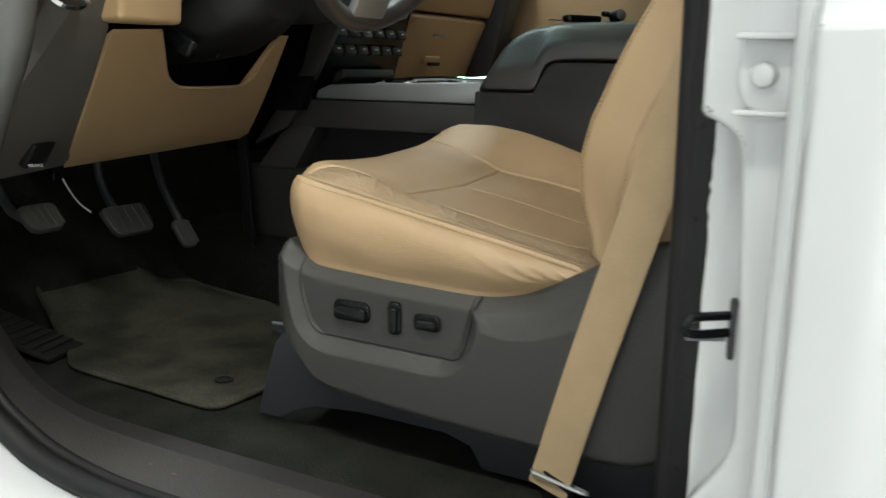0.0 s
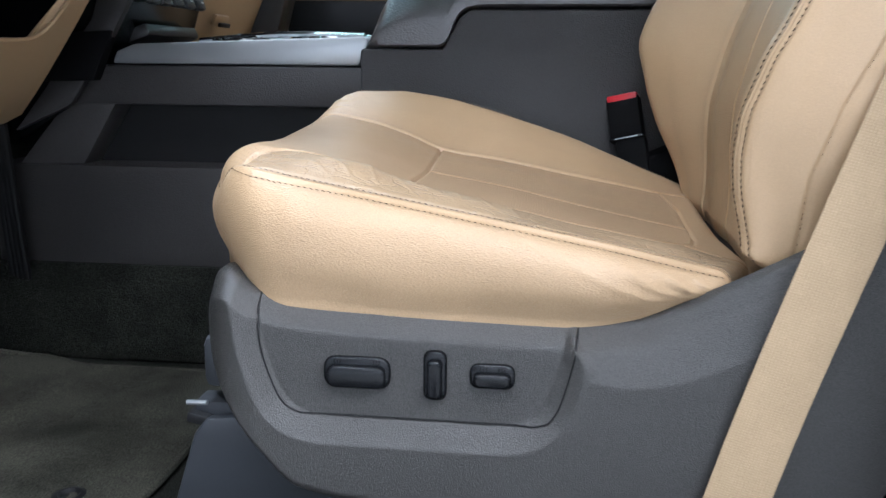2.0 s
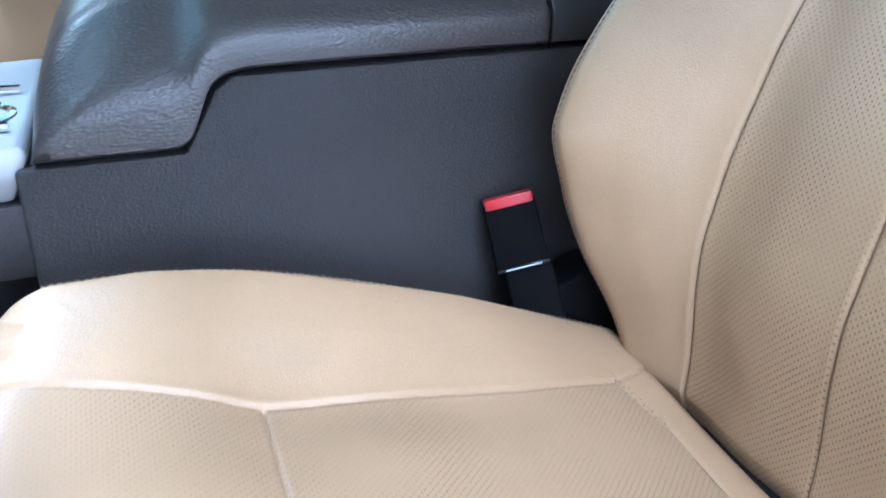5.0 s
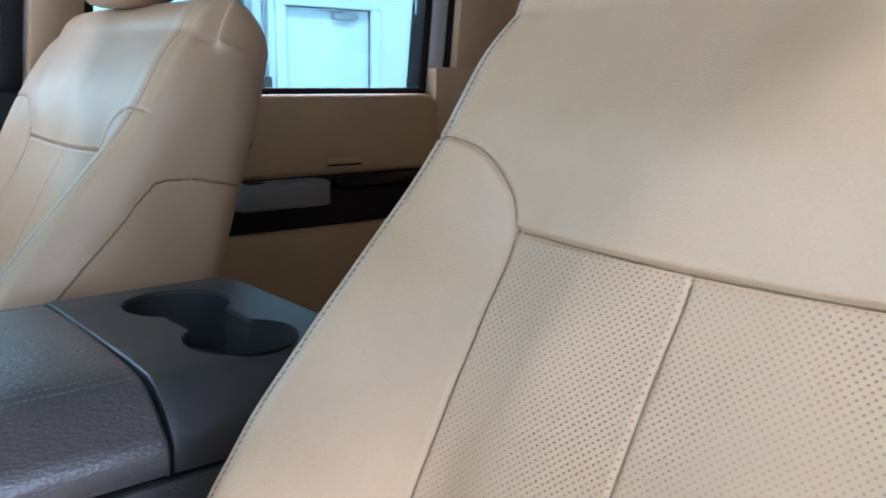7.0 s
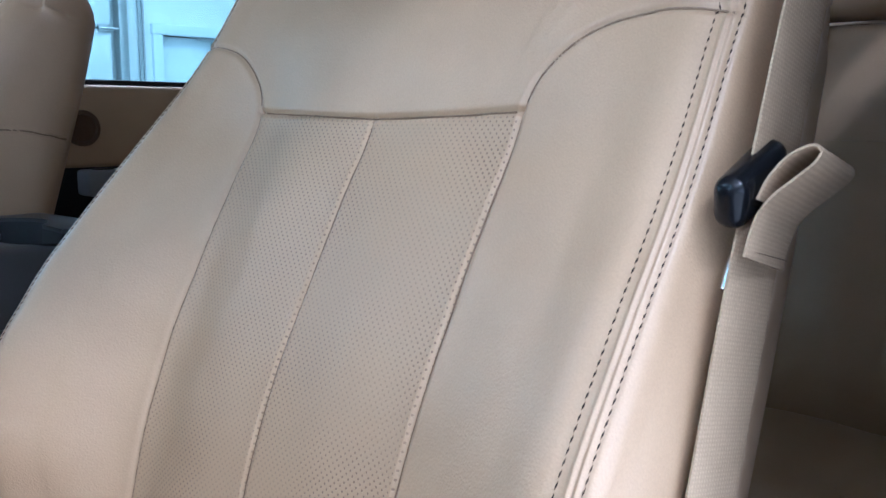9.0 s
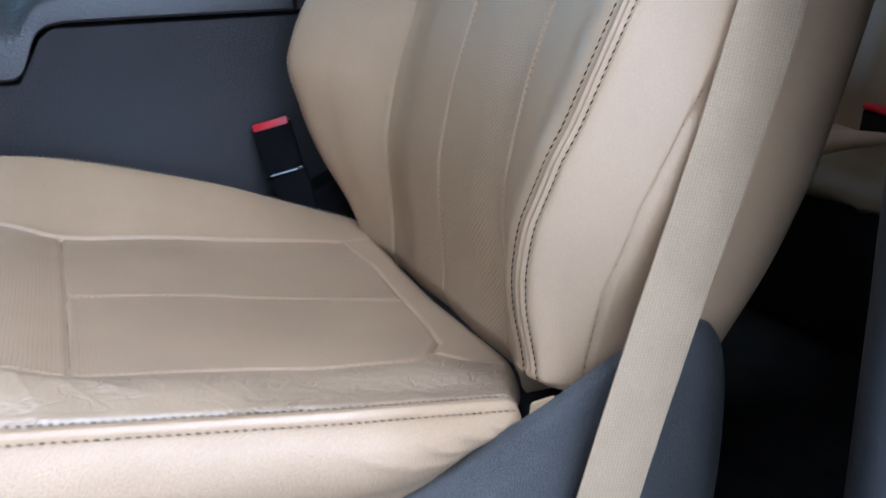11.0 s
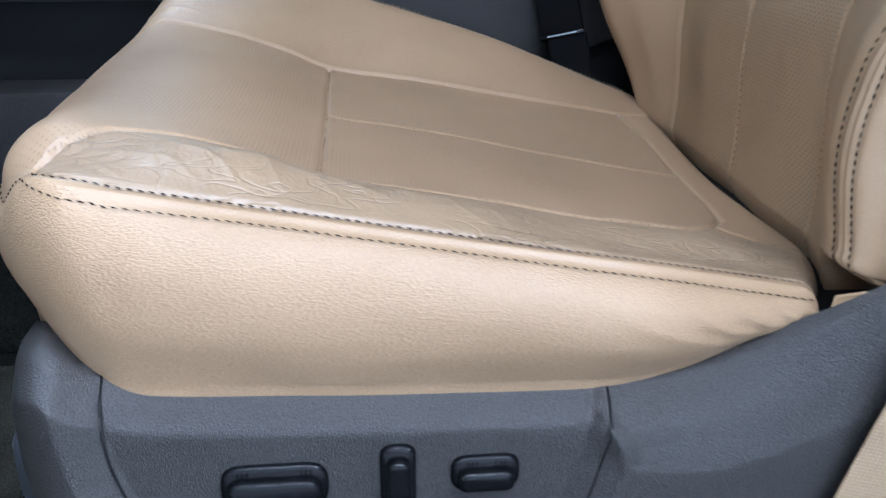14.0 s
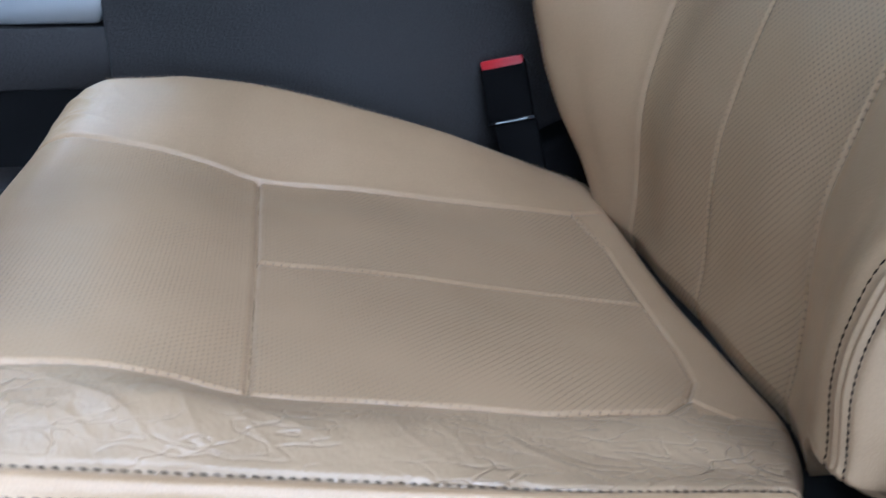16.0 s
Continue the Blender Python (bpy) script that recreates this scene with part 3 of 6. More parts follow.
def cushion(parent, mirror=None, shift=0.0):
    nu, nv = (330, 380) if mirror is None else (100, 120)
    rear_line = graph([0.1, 0.13, 0.18, 0.243, 0.33, 0.40], [0.236, 0.252, 0.261, 0.266, 0.268, 0.254])
    u = np.linspace(0, 1, nu)
    ys = -0.002 + 0.464 * (0.62 * u + 0.38 * (0.5 - 0.5 * np.cos(np.pi * u)))
    v = np.linspace(0, 1, nv)
    Y = np.repeat(ys[:, None], nv, 1)
    X = pad_front(Y) + v[None, :] * (pad_back(Y) - pad_front(Y))
    Z = pad_top(X, Y) + creases(X, Y)
    verts = [(X[i, j], Y[i, j], Z[i, j]) for i in range(nu) for j in range(nv)]
    uv = [(a, b) for a, b, _ in verts]
    faces, labels = [], []
    low_in = graph(*zip(*[(a, b) for a, b in SEAM_IN]))
    low_out = graph(*zip(*[(a, b) for a, b in SEAM_OUT[1:]]))
    xm = (X[:-1, :-1] + X[1:, :-1] + X[:-1, 1:] + X[1:, 1:]) / 4
    ym = (Y[:-1, :-1] + Y[1:, :-1] + Y[:-1, 1:] + Y[1:, 1:]) / 4
    kind = np.select([ym < 0.0095, (xm > -0.1475) & (xm < 0.236) & (ym < low_out(xm)) | (xm >= 0.236) & (ym < 0.09), (xm < 0.254) & (ym > low_in(xm)), xm < -0.011, (xm < rear_line(ym)) & (ym < 0.24), xm < rear_line(ym)],
                     ["welt", "entry", "inner", "front", "pleat_a", "pleat_b"], "rear")
    for i in range(nu - 1):
        for j in range(nv - 1):
            faces.append((i * nv + j, i * nv + j + 1, (i + 1) * nv + j + 1, (i + 1) * nv + j)[::-1])
            labels.append(str(kind[i, j]))
    rim = [j for j in range(nv - 1, -1, -1)] + [i * nv for i in range(1, nu)] + [(nu - 1) * nv + j for j in range(1, nv)]
    n, rings = len(rim), 24
    R = np.array([verts[k] for k in rim])
    run = np.gradient(R[:, :2], axis=0)
    for _ in range(70):
        run[1:-1] = (run[:-2] + 2 * run[1:-1] + run[2:]) / 4
    run /= np.linalg.norm(run, axis=1)[:, None] + 1e-9
    normal = np.stack([run[:, 1], -run[:, 0]], 1) * -1
    if (normal[nv // 2, 1]) > 0:
        normal = -normal
    last = rim
    arc = np.r_[0, np.cumsum(np.linalg.norm(np.diff(R[:, :2], axis=0), axis=1))]
    for k in range(1, rings + 1):
        s = k / rings
        out = 0.0165 * math.sin(math.pi * s ** 0.74) * (1 - 0.6 * np.clip(-normal[:, 0], 0, 1)) - 0.006 * s ** 2
        low = pad_bottom(R[:, 0]) - 0.012 * (s == 1)
        z = R[:, 2] + (low - R[:, 2]) * s
        fade = np.clip((R[:, 2] - low) / 0.06, 0.12, 1)
        ripple = np.array([0.0011 * noise.noise((a * 14, s * 3.5, 2.0)) for a in arc])
        for at, lean, wide, high in ((0.228, 0.05, 0.008, 0.0028), (0.208, 0.09, 0.007, 0.0018), (0.244, 0.03, 0.005, 0.0020), (0.180, 0.16, 0.010, 0.0012)):
            ripple += high * np.exp(-((R[:, 0] - at - lean * (s - 0.5)) / wide) ** 2) * (R[:, 1] < 0.1) * math.sin(math.pi * s) ** 1.5
        ring = []
        for m in range(n):
            verts.append((R[m, 0] + normal[m, 0] * (out[m] * fade[m] + ripple[m]), R[m, 1] + normal[m, 1] * (out[m] * fade[m] + ripple[m]), z[m]))
            uv.append((arc[m], z[m]))
            ring.append(len(verts) - 1)
        for m in range(n - 1):
            faces.append((last[m], last[m + 1], ring[m + 1], ring[m])[::-1])
            labels.append("side")
        last = ring
    verts = np.array(verts) + (shift, 0, 0)
    verts[:, 1] += nip(verts[:, 0] - shift, verts[:, 1])
    made = sheets(verts, faces, labels, uv, {
        "side": ("cushion_side", leather_side, "smooth tan leather side panel with a bulging edge"),
        "welt": ("cushion_welt", leather, ""),
        "entry": ("cushion_entry_bolster", leather_worn, "creased and shiny worn leather bolster"),
        "inner": ("cushion_inner_bolster", leather, ""),
        "front": ("cushion_front_panel", leather_seat, "finely perforated thigh panel"),
        "pleat_a": ("cushion_pleat", leather_seat, ""), "pleat_b": ("cushion_pleat", leather_seat, ""),
        "rear": ("cushion_rear_strip", leather, "")}, parent, mirror)
    return made


def nip(x, y):
    """Draws the outer edge inboard towards the rear corner."""
    return 0.013 * step(0.13, 0.262, x) * (1 - step(0.0, 0.06, y))


def on_pad(line, lift=0.0004, n=160):
    p = np.array(line, float)
    cut = np.r_[0, np.cumsum(np.hypot(*np.diff(p, axis=0).T))]
    s = np.linspace(0, cut[-1], n)
    x, y = np.interp(s, cut, p[:, 0]), np.interp(s, cut, p[:, 1])
    return [(a, b, c + lift) for a, b, c in zip(x, y + nip(x, y), pad_top(x, y))]


# backrest: w runs up along the leaning back, d forward out of it
edge_in = graph([-0.05, 0.0, 0.03, 0.079, 0.118, 0.17, 0.195, 0.267, 0.364, 0.498, 0.569, 0.614, 0.65], [-0.008, 0.012, 0.031, 0.075, 0.102, 0.127, 0.126, 0.108, 0.067, 0.007, -0.012, -0.036, -0.06])
edge_out = graph([-0.06, 0.0, 0.02, 0.06, 0.09, 0.12, 0.15, 0.18, 0.22, 0.26, 0.30, 0.34, 0.38, 0.42, 0.50, 0.57, 0.614, 0.65], [0.020, 0.029, 0.039, 0.062, 0.074, 0.080, 0.080, 0.076, 0.071, 0.064, 0.054, 0.043, 0.031, 0.021, 0.007, -0.012, -0.036, -0.06])
edge_out_y = graph([-0.05, 0.0, 0.06, 0.09, 0.12, 0.15, 0.18, 0.22, 0.26, 0.5, 0.65], [0.014, 0.012, 0.004, -0.002, -0.009, -0.016, -0.021, -0.024, -0.025, -0.026, -0.005])
edge_in_y = graph([-0.05, 0.0, 0.06, 0.12, 0.25, 0.5, 0.65], [0.430, 0.442, 0.459, 0.467, 0.469, 0.466, 0.45])
side_out_y = graph([-0.05, 0.0, 0.05, 0.1, 0.15, 0.2, 0.3, 0.5, 0.65], [0.008, 0.004, -0.009, -0.025, -0.036, -0.042, -0.043, -0.042, -0.018])
back_pad = graph([-0.06, 0.02, 0.05, 0.09, 0.13, 0.19, 0.25, 0.33, 0.38, 0.44, 0.5, 0.6, 0.65], [-0.014, 0.002, 0.012, 0.027, 0.037, 0.040, 0.037, 0.024, 0.014, 0.003, 0.004, -0.024, -0.05])
arc_in = graph([0.367, 0.374, 0.392, 0.415, 0.470], [0.442, 0.462, 0.480, 0.492, 0.497])
ARC_IN = [tuple(p[:2]) for p in smooth_path([(0.366, 0.442, 0), (0.374, 0.462, 0), (0.392, 0.480, 0), (0.415, 0.492, 0), (0.445, 0.497, 0), (0.475, 0.495, 0)], 5)]
ARC_OUT = [(0.463 - a, b) for a, b in ARC_IN] + [(-0.03, 0.494)]
BACK_SEAMS = [([(0.368, -0.02), (0.367, 0.2), (0.366, 0.442)], 0.0034), ([(0.104, -0.02), (0.100, 0.2), (0.097, 0.442)], 0.0034),
              ([(0.236, -0.02), (0.233, 0.2), (0.231, 0.438)], 0.0028), ([(0.366, 0.442), (0.30, 0.439), (0.231, 0.438), (0.16, 0.439), (0.097, 0.442)], 0.0036),
              (ARC_IN, 0.0030), (ARC_OUT, 0.0030)]
SIDE_SEAM = [(-0.02, -0.012), (0.03, 0.002), (0.085, 0.018), (0.138, 0.021), (0.19, 0.015), (0.225, 0.007), (0.266, -0.004), (0.32, -0.022), (0.40, -0.065), (0.44, -0.13)]

SIDE_SEAM_IN = [(-0.02, 0.01), (0.05, 0.06), (0.12, 0.080), (0.20, 0.074), (0.27, 0.053), (0.35, 0.012), (0.40, -0.012), (0.425, -0.03), (0.437, -0.07), (0.442, -0.13)]


def backrest(parent, mirror=None, shift=0.0):
    near = mirror is None
    tall = 400 if near else 320
    w = np.r_[np.linspace(-0.06, 0.600, tall), 0.600 + 0.052 * np.sin(np.linspace(0, np.pi / 2, 15)[1:])]
    turn = np.r_[np.ones(tall), np.cos(np.linspace(0, np.pi / 2, 15)[1:])]
    wc = np.minimum(w, 0.60)
    yo, do, yi, di, ys, p = edge_out_y(wc), edge_out(wc), edge_in_y(wc), edge_in(wc), side_out_y(wc), back_pad(wc)
    one = np.ones_like(w)
    lerp = lambda a, b, s: a + (b - a) * s
    ctrl = [(0.222 * one, -0.158 * one), (0.10 * one, -0.158 * one), (ys + 0.060, -0.153 * one), (ys + 0.020, -0.118 * one), (ys + 0.003, -0.06 * one),
            (ys + 0.002, do - 0.062), (lerp(ys, yo, 0.6), do - 0.024), (yo, do - 0.004), (yo + 0.009, do + 0.001),
            (lerp(yo + 0.009, 0.099, 0.45), lerp(do + 0.001, p + 0.006, 0.40)), (0.099 * one, p + 0.006), (0.165 * one, p + 0.004), (0.232 * one, p), (0.30 * one, p + 0.002), (0.367 * one, p),
            (lerp(0.367, yi - 0.014, 0.55), lerp(p, di, 0.60)), (yi - 0.014, di + 0.001), (yi - 0.001, di - 0.006), (yi + 0.010, di - 0.036), (yi + 0.012, -0.06 * one),
            (yi + 0.006, -0.118 * one), (yi - 0.04, -0.153 * one), (0.36 * one, -0.158 * one), (0.222 * one, -0.158 * one)]
    count = [4, 4, 6, 8, 12, 18, 10, 12, 14, 30, 42, 42, 42, 42, 34, 24, 8, 8, 8, 8, 6, 4, 4] if near else [4, 4, 6, 8, 8, 10, 6, 6, 10, 16, 18, 18, 18, 18, 16, 16, 7, 8, 8, 8, 6, 4, 4]
    C = np.array(ctrl).transpose(2, 0, 1)
    chord = np.linalg.norm(np.diff(C, axis=1), axis=2) + 1e-6
    M = np.zeros_like(C)
    slope = np.diff(C, axis=1) / chord[..., None]
    ha, hb = chord[:, :-1, None], chord[:, 1:, None]
    M[:, 1:-1] = (slope[:, :-1] * hb + slope[:, 1:] * ha) / (ha + hb)
    M[:, 0], M[:, -1] = slope[:, 0], slope[:, -1]
    cols, where = [], []
    for k, c in enumerate(count):
        h = chord[:, k, None]
        for s in np.arange(c) / c:
            cols.append((1 + 2 * s) * (1 - s) ** 2 * C[:, k] + s * (1 - s) ** 2 * h * M[:, k] + s * s * (3 - 2 * s) * C[:, k + 1] + s * s * (s - 1) * h * M[:, k + 1])
            where.append(k + s)
    G = np.array(cols).transpose(1, 0, 2)
    where = np.array(where)
    Y, D = G[..., 0], G[..., 1]
    W = np.repeat(w[:, None], Y.shape[1], 1)
    front = (step(6.6, 7.4, where) * (1 - step(17.0, 17.8, where)))[None, :]
    dent = np.zeros_like(Y)
    for line, deep in BACK_SEAMS:
        dent = dent + groove(off_line(Y, W, line), deep)
    for fold in ([(0.100, 0.478), (0.082, 0.512)], [(0.090, 0.480), (0.066, 0.520)]):
        dent = dent + 0.0011 * np.exp(-(off_line(Y, W, fold) / 0.0045) ** 2)
    for k in (7.15, 8.05, 16.0, 16.9):
        dent = dent - 0.0014 * np.exp(-((where[None, :] - k) / 0.14) ** 2)
    dent = dent + 0.0014 * np.exp(-((where[None, :] - 7.6) / 0.26) ** 2) - 0.0024 * np.exp(-((where[None, :] - 7.6) / 0.09) ** 2)
    soft = np.array([[0.0013 * noise.noise((a * 8, b * 8, 4.0)) + 0.0005 * noise.noise((a * 25, b * 25, 9.0)) for a, b in zip(ya, wa)] for ya, wa in zip(Y, W)])
    D2 = D + front * (dent + soft)
    side = (step(3.5, 4.5, where) * (1 - step(6.8, 7.2, where)))[None, :]
    far_side = (step(17.0, 17.4, where) * (1 - step(20.0, 20.6, where)))[None, :]
    Y2 = Y - side * groove(off_line(W, D, SIDE_SEAM), 0.0032) + far_side * groove(off_line(W, D, SIDE_SEAM_IN), 0.0032)
    D2 = D2 - (0.022 * (1 - np.sqrt(1 - np.clip((0.010 - W) / 0.05, 0, 0.98) ** 2)) + 0.35 * np.clip(0.0 - W, 0, 1)) * front
    # the cover ends in a turned hem at its lower outer corner
    hem = 0.008 + 0.25 * np.clip(Y2 - 0.045, 0, None) ** 1.0 * -1 - 8.0 * np.clip(Y2 - 0.055, 0, None)
    under = np.clip(hem - W, 0, None) * (step(4.2, 4.8, where) * (1 - step(9.6, 10.0, where)))[None, :]
    W = W + under - 0.004 * step(0, 0.012, under)
    D2 = D2 - 0.75 * under + 0.0015 * np.exp(-((W - hem - 0.004) / 0.003) ** 2) * (where < 9.6)[None, :]
    D2 = -0.078 + (D2 + 0.078) * turn[:, None]
    Y2 = 0.222 + (Y2 - 0.222) * (1 - 0.07 * (1 - turn[:, None]))
    X = HINGE[0] + W * UP2[0] + D2 * OUT2[0] + shift
    Z = HINGE[1] + W * UP2[1] + D2 * OUT2[1]
    rows, n = X.shape
    verts = np.stack([X, Y2, Z], -1).reshape(-1, 3)
    uv = np.stack([Y, W], -1).reshape(-1, 2)
    flank_line = graph([p[0] for p in SIDE_SEAM], [p[1] for p in SIDE_SEAM])
    K, WW = np.repeat(where[None, :], rows, 0), np.repeat(w[:, None], n, 1)
    kind = np.select([(K < 2.5) | (K > 20.5), (K < 7.0) & (D > flank_line(WW)), K < 7.0, K < 8.05, K > 16.9, (Y > 0.0985) & (Y < 0.367) & (WW < 0.439) & (Y < 0.232), (Y > 0.0985) & (Y < 0.367) & (WW < 0.439),
                      (Y >= 0.367) & (WW < arc_in(Y)), (Y <= 0.0985) & (WW < arc_in(0.464 - Y))],
                     ["back", "side_out", "gusset", "welt", "side_in", "pleat_a", "pleat_b", "bolster_in", "bolster_out"], "upper")
    faces, labels = [], []
    for r in range(rows - 1):
        for c in range(n):
            d = (c + 1) % n
            faces.append((r * n + c, r * n + d, (r + 1) * n + d, (r + 1) * n + c)[::-1])
            labels.append(str(kind[r, c]))
    made = sheets(verts, faces, labels, uv, {
        "back": ("backrest_rear_cover", leather, ""), "gusset": ("backrest_gusset", leather, ""), "side_out": ("backrest_side", leather, ""),
        "welt": ("backrest_welt", leather, ""), "side_in": ("backrest_inner_side", leather, ""),
        "pleat_a": ("backrest_pleat", leather_holes, "finely perforated leather pleat"), "pleat_b": ("backrest_pleat", leather_holes, "finely perforated leather pleat"),
        "bolster_in": ("backrest_bolster", leather, ""), "bolster_out": ("backrest_bolster", leather, ""),
        "upper": ("backrest_upper_panel", leather, "smooth leather shoulder panel")}, parent, mirror)
    pick = np.flatnonzero((where > 7.5) & (where < 17))
    flat_y, flat_w = Y[:, pick].ravel(), np.repeat(w[:, None], len(pick), 1).ravel()
    flat_p = verts.reshape(rows, n, 3)[:, pick].reshape(-1, 3)
    # thin dark tubes in the grooves paint the seams' gap shadow
    for seam, _ in BACK_SEAMS:
        cut = np.r_[0, np.cumsum(np.hypot(*np.diff(np.array(seam), axis=0).T))]
        s = np.arange(0, cut[-1], 0.006)
        path = []
        for a, b in zip(np.interp(s, cut, [q[0] for q in seam]), np.interp(s, cut, [q[1] for q in seam])):
            far = (flat_y - a) ** 2 + (flat_w - b) ** 2
            best = np.argpartition(far, 6)[:6]
            if far[best].min() < 0.004 ** 2:
                path.append(Vector(np.average(flat_p[best], axis=0, weights=1 / (far[best] + 1e-7))))
        if len(path) > 4:
            part("backrest_seam_shade", tube([(q.x, mirror - q.y, q.z) if mirror is not None else q for q in path], 0.0007, 5, up=(0.3, 0.5, 0.1)), seam_shade, parent, "", 180)
    out = Vector((OUT2[0], 0, OUT2[1])) * 0.0006
    grid = verts.reshape(rows, n, 3)

    def line(k, first=None, stop=None):
        first, stop = first or int(tall * 0.066 / 0.66), stop or tall - 1
        c = int(np.argmin(abs(where - k)))
        pts = [Vector(grid[r, c]) + out for r in range(first, stop, 2 if near else 1)]
        return [(q.x, mirror - q.y, q.z) if mirror is not None else q for q in pts]
    if mirror is None:
        bm = stitches(line(7.15), r=0.00058)
        stitches(line(8.05), r=0.00058, bm=bm)
        part("backrest_stitching", bm, thread, parent, "dark double row of stitches", 0)
    if mirror is None:
        seam_at = graph([q[0] for q in SIDE_SEAM], [q[1] for q in SIDE_SEAM])
        flank = np.flatnonzero((where > 3.5) & (where < 7.0))
        run = []
        for r in range(0, int(tall * 0.70), 2):
            order = flank[np.argsort(D[r, flank])]
            q = [float(np.interp(float(seam_at(w[r])), D[r, order], grid[r, order, k])) for k in range(3)]
            run.append((q[0], q[1] + 0.0004, q[2]))
        part("side_seam_stitching", stitches(smooth_path(run[::3], 4), pitch=0.0045, long=0.0042, r=0.0004), thread, parent, "", 0)
    flank = np.flatnonzero((where > 17.0) & (where < 20.6))
    run = []
    for at in smooth_path([(a, b, 0) for a, b in SIDE_SEAM_IN[2:]], 5):
        r = int(np.argmin(abs(w - at.x)))
        order = flank[np.argsort(D[r, flank])]
        q = [float(np.interp(at.y, D[r, order], grid[r, order, k])) for k in range(3)]
        run.append((q[0], mirror - q[1] if mirror is not None else q[1], q[2]))
    # dark tube as the shade in the flank seam
    part("inner_side_seam_shade", tube(run, 0.0008 if mirror is None else 0.0014, 6, up=(0, 1, 0)), seam_shade, parent, "", 180)
    bm = stitches(line(16.0), r=0.0005)
    part("backrest_inner_stitching", bm, thread_brown, parent, "", 0)
    return made


def headrest(parent, mid_y, shift):
    rest = bmesh.new()
    top = []
    n, rows = 28, 14
    for r in range(rows + 1):
        a = math.pi * r / rows - math.pi / 2
        for k in range(n):
            b = 2 * math.pi * k / n
            cx, sx = math.cos(a), math.sin(a)
            e = lambda q, f=0.55: math.copysign(abs(q) ** f, q)
            top.append(rest.verts.new((0.545 + shift + 0.055 * e(cx) * e(math.cos(b)) + 0.02 * sx, mid_y + 0.13 * e(cx) * e(math.sin(b)), 1.086 + 0.088 * e(sx, 0.7))))
    for r in range(rows):
        for k in range(n):
            rest.faces.new((top[r * n + k], top[r * n + (k + 1) % n], top[(r + 1) * n + (k + 1) % n], top[(r + 1) * n + k]))
    bmesh.ops.remove_doubles(rest, verts=rest.verts[:], dist=0.0005)
    bmesh.ops.recalc_face_normals(rest, faces=rest.faces[:])
    part("headrest", rest, leather, parent, "padded tan leather headrest", 180)
    for dy in (-0.06, 0.06):
        part("headrest_post", tube([(0.535 + shift, mid_y + dy, 0.98), (0.545 + shift, mid_y + dy, 1.06)], 0.006), chrome, parent)


driver_seat = thing("driver_seat", (0.1, 0.23, 0.12), "tan leather driver seat with worn bolster and grey side shield", "car seat", "front seats")
cushion(driver_seat)
backrest(driver_seat)
headrest(driver_seat, 0.222, 0.0)
low = []
for v in np.linspace(0.0, 1.0, 200):
    x = -0.1035 + 0.3605 * v
    low.append((x, -0.0037 + 0.013 * float(step(0.13, 0.262, x)), float(stitch_height(x)) + 0.0005))
turn_y = np.linspace(0.062, -0.0018, 60)
turn_x = pad_front(turn_y)
rim_z = pad_top(turn_x, turn_y)
along = np.stack([np.gradient(turn_x), np.gradient(turn_y)], 1)
along /= np.linalg.norm(along, axis=1)[:, None]
thread_z = np.minimum(stitch_height(turn_x) + 0.0005, rim_z)
deep = np.clip((rim_z - thread_z) / (rim_z - pad_bottom(turn_x)), 0, 1)
push = 0.0165 * np.sin(np.pi * deep ** 0.74) * (1 - 0.6 * np.abs(along[:, 1])) + 0.0008
front_turn = [(float(x + p * t[1]), float(y - p * t[0]), float(z)) for x, y, z, p, t in zip(turn_x, turn_y, thread_z, push, along)]
bm = stitches(front_turn + low, r=0.0005)
stitches(on_pad(UPPER_STITCH, 0.0015), r=0.0005, bm=bm)
# dark tubes give the cushion grooves their shade line
for seam in (SEAM_IN, SEAM_OUT, SEAM_CROSS, SEAM_MID, SEAM_BACK):
    part("cushion_seam_shade", tube(on_pad(seam, -0.0001, 90), 0.0006, 5), seam_shade, driver_seat, "", 180)
part("cushion_stitching", bm, thread, driver_seat, "dark double row of stitches", 0)
part("cushion_inner_stitching", stitches([(x, 0.4535, z + 0.0006) for x, z in zip(np.linspace(-0.13, 0.28, 120), pad_top(np.linspace(-0.13, 0.28, 120), np.full(120, 0.4535)))], r=0.0005), thread_tan, driver_seat, "", 0)

# side shield of grained plastic
SHIELD_LOW = graph([-0.174, -0.172, -0.165, -0.150, -0.121, -0.091, -0.05, 0.015, 0.128, 0.25, 0.33, 0.362, 0.385, 0.400, 0.412, 0.4195, 0.422],
                   [0.345, 0.325, 0.303, 0.275, 0.238, 0.209, 0.200, 0.195, 0.190, 0.187, 0.189, 0.200, 0.230, 0.268, 0.318, 0.360, 0.376])
SHIELD_TOP = graph([-0.174, -0.172, -0.165, -0.153, -0.13, -0.10, 0.0, 0.142, 0.185, 0.22, 0.249, 0.297, 0.32, 0.35, 0.375, 0.395, 0.410, 0.4185, 0.422],
                   [0.360, 0.375, 0.390, 0.394, 0.380, 0.371, 0.365, 0.362, 0.366, 0.378, 0.394, 0.422, 0.435, 0.449, 0.453, 0.445, 0.427, 0.400, 0.380])
PLATE = rounded([(-0.124, 0.385), (-0.119, 0.338), (-0.098, 0.2765), (0.112, 0.2745), (0.142, 0.385)], 0.030, 7)
shield_ridge = graph([0.10, 0.149, 0.182, 0.205, 0.236, 0.282, 0.34, 0.42], [0.300, 0.319, 0.3155, 0.318, 0.327, 0.350, 0.390, 0.460])


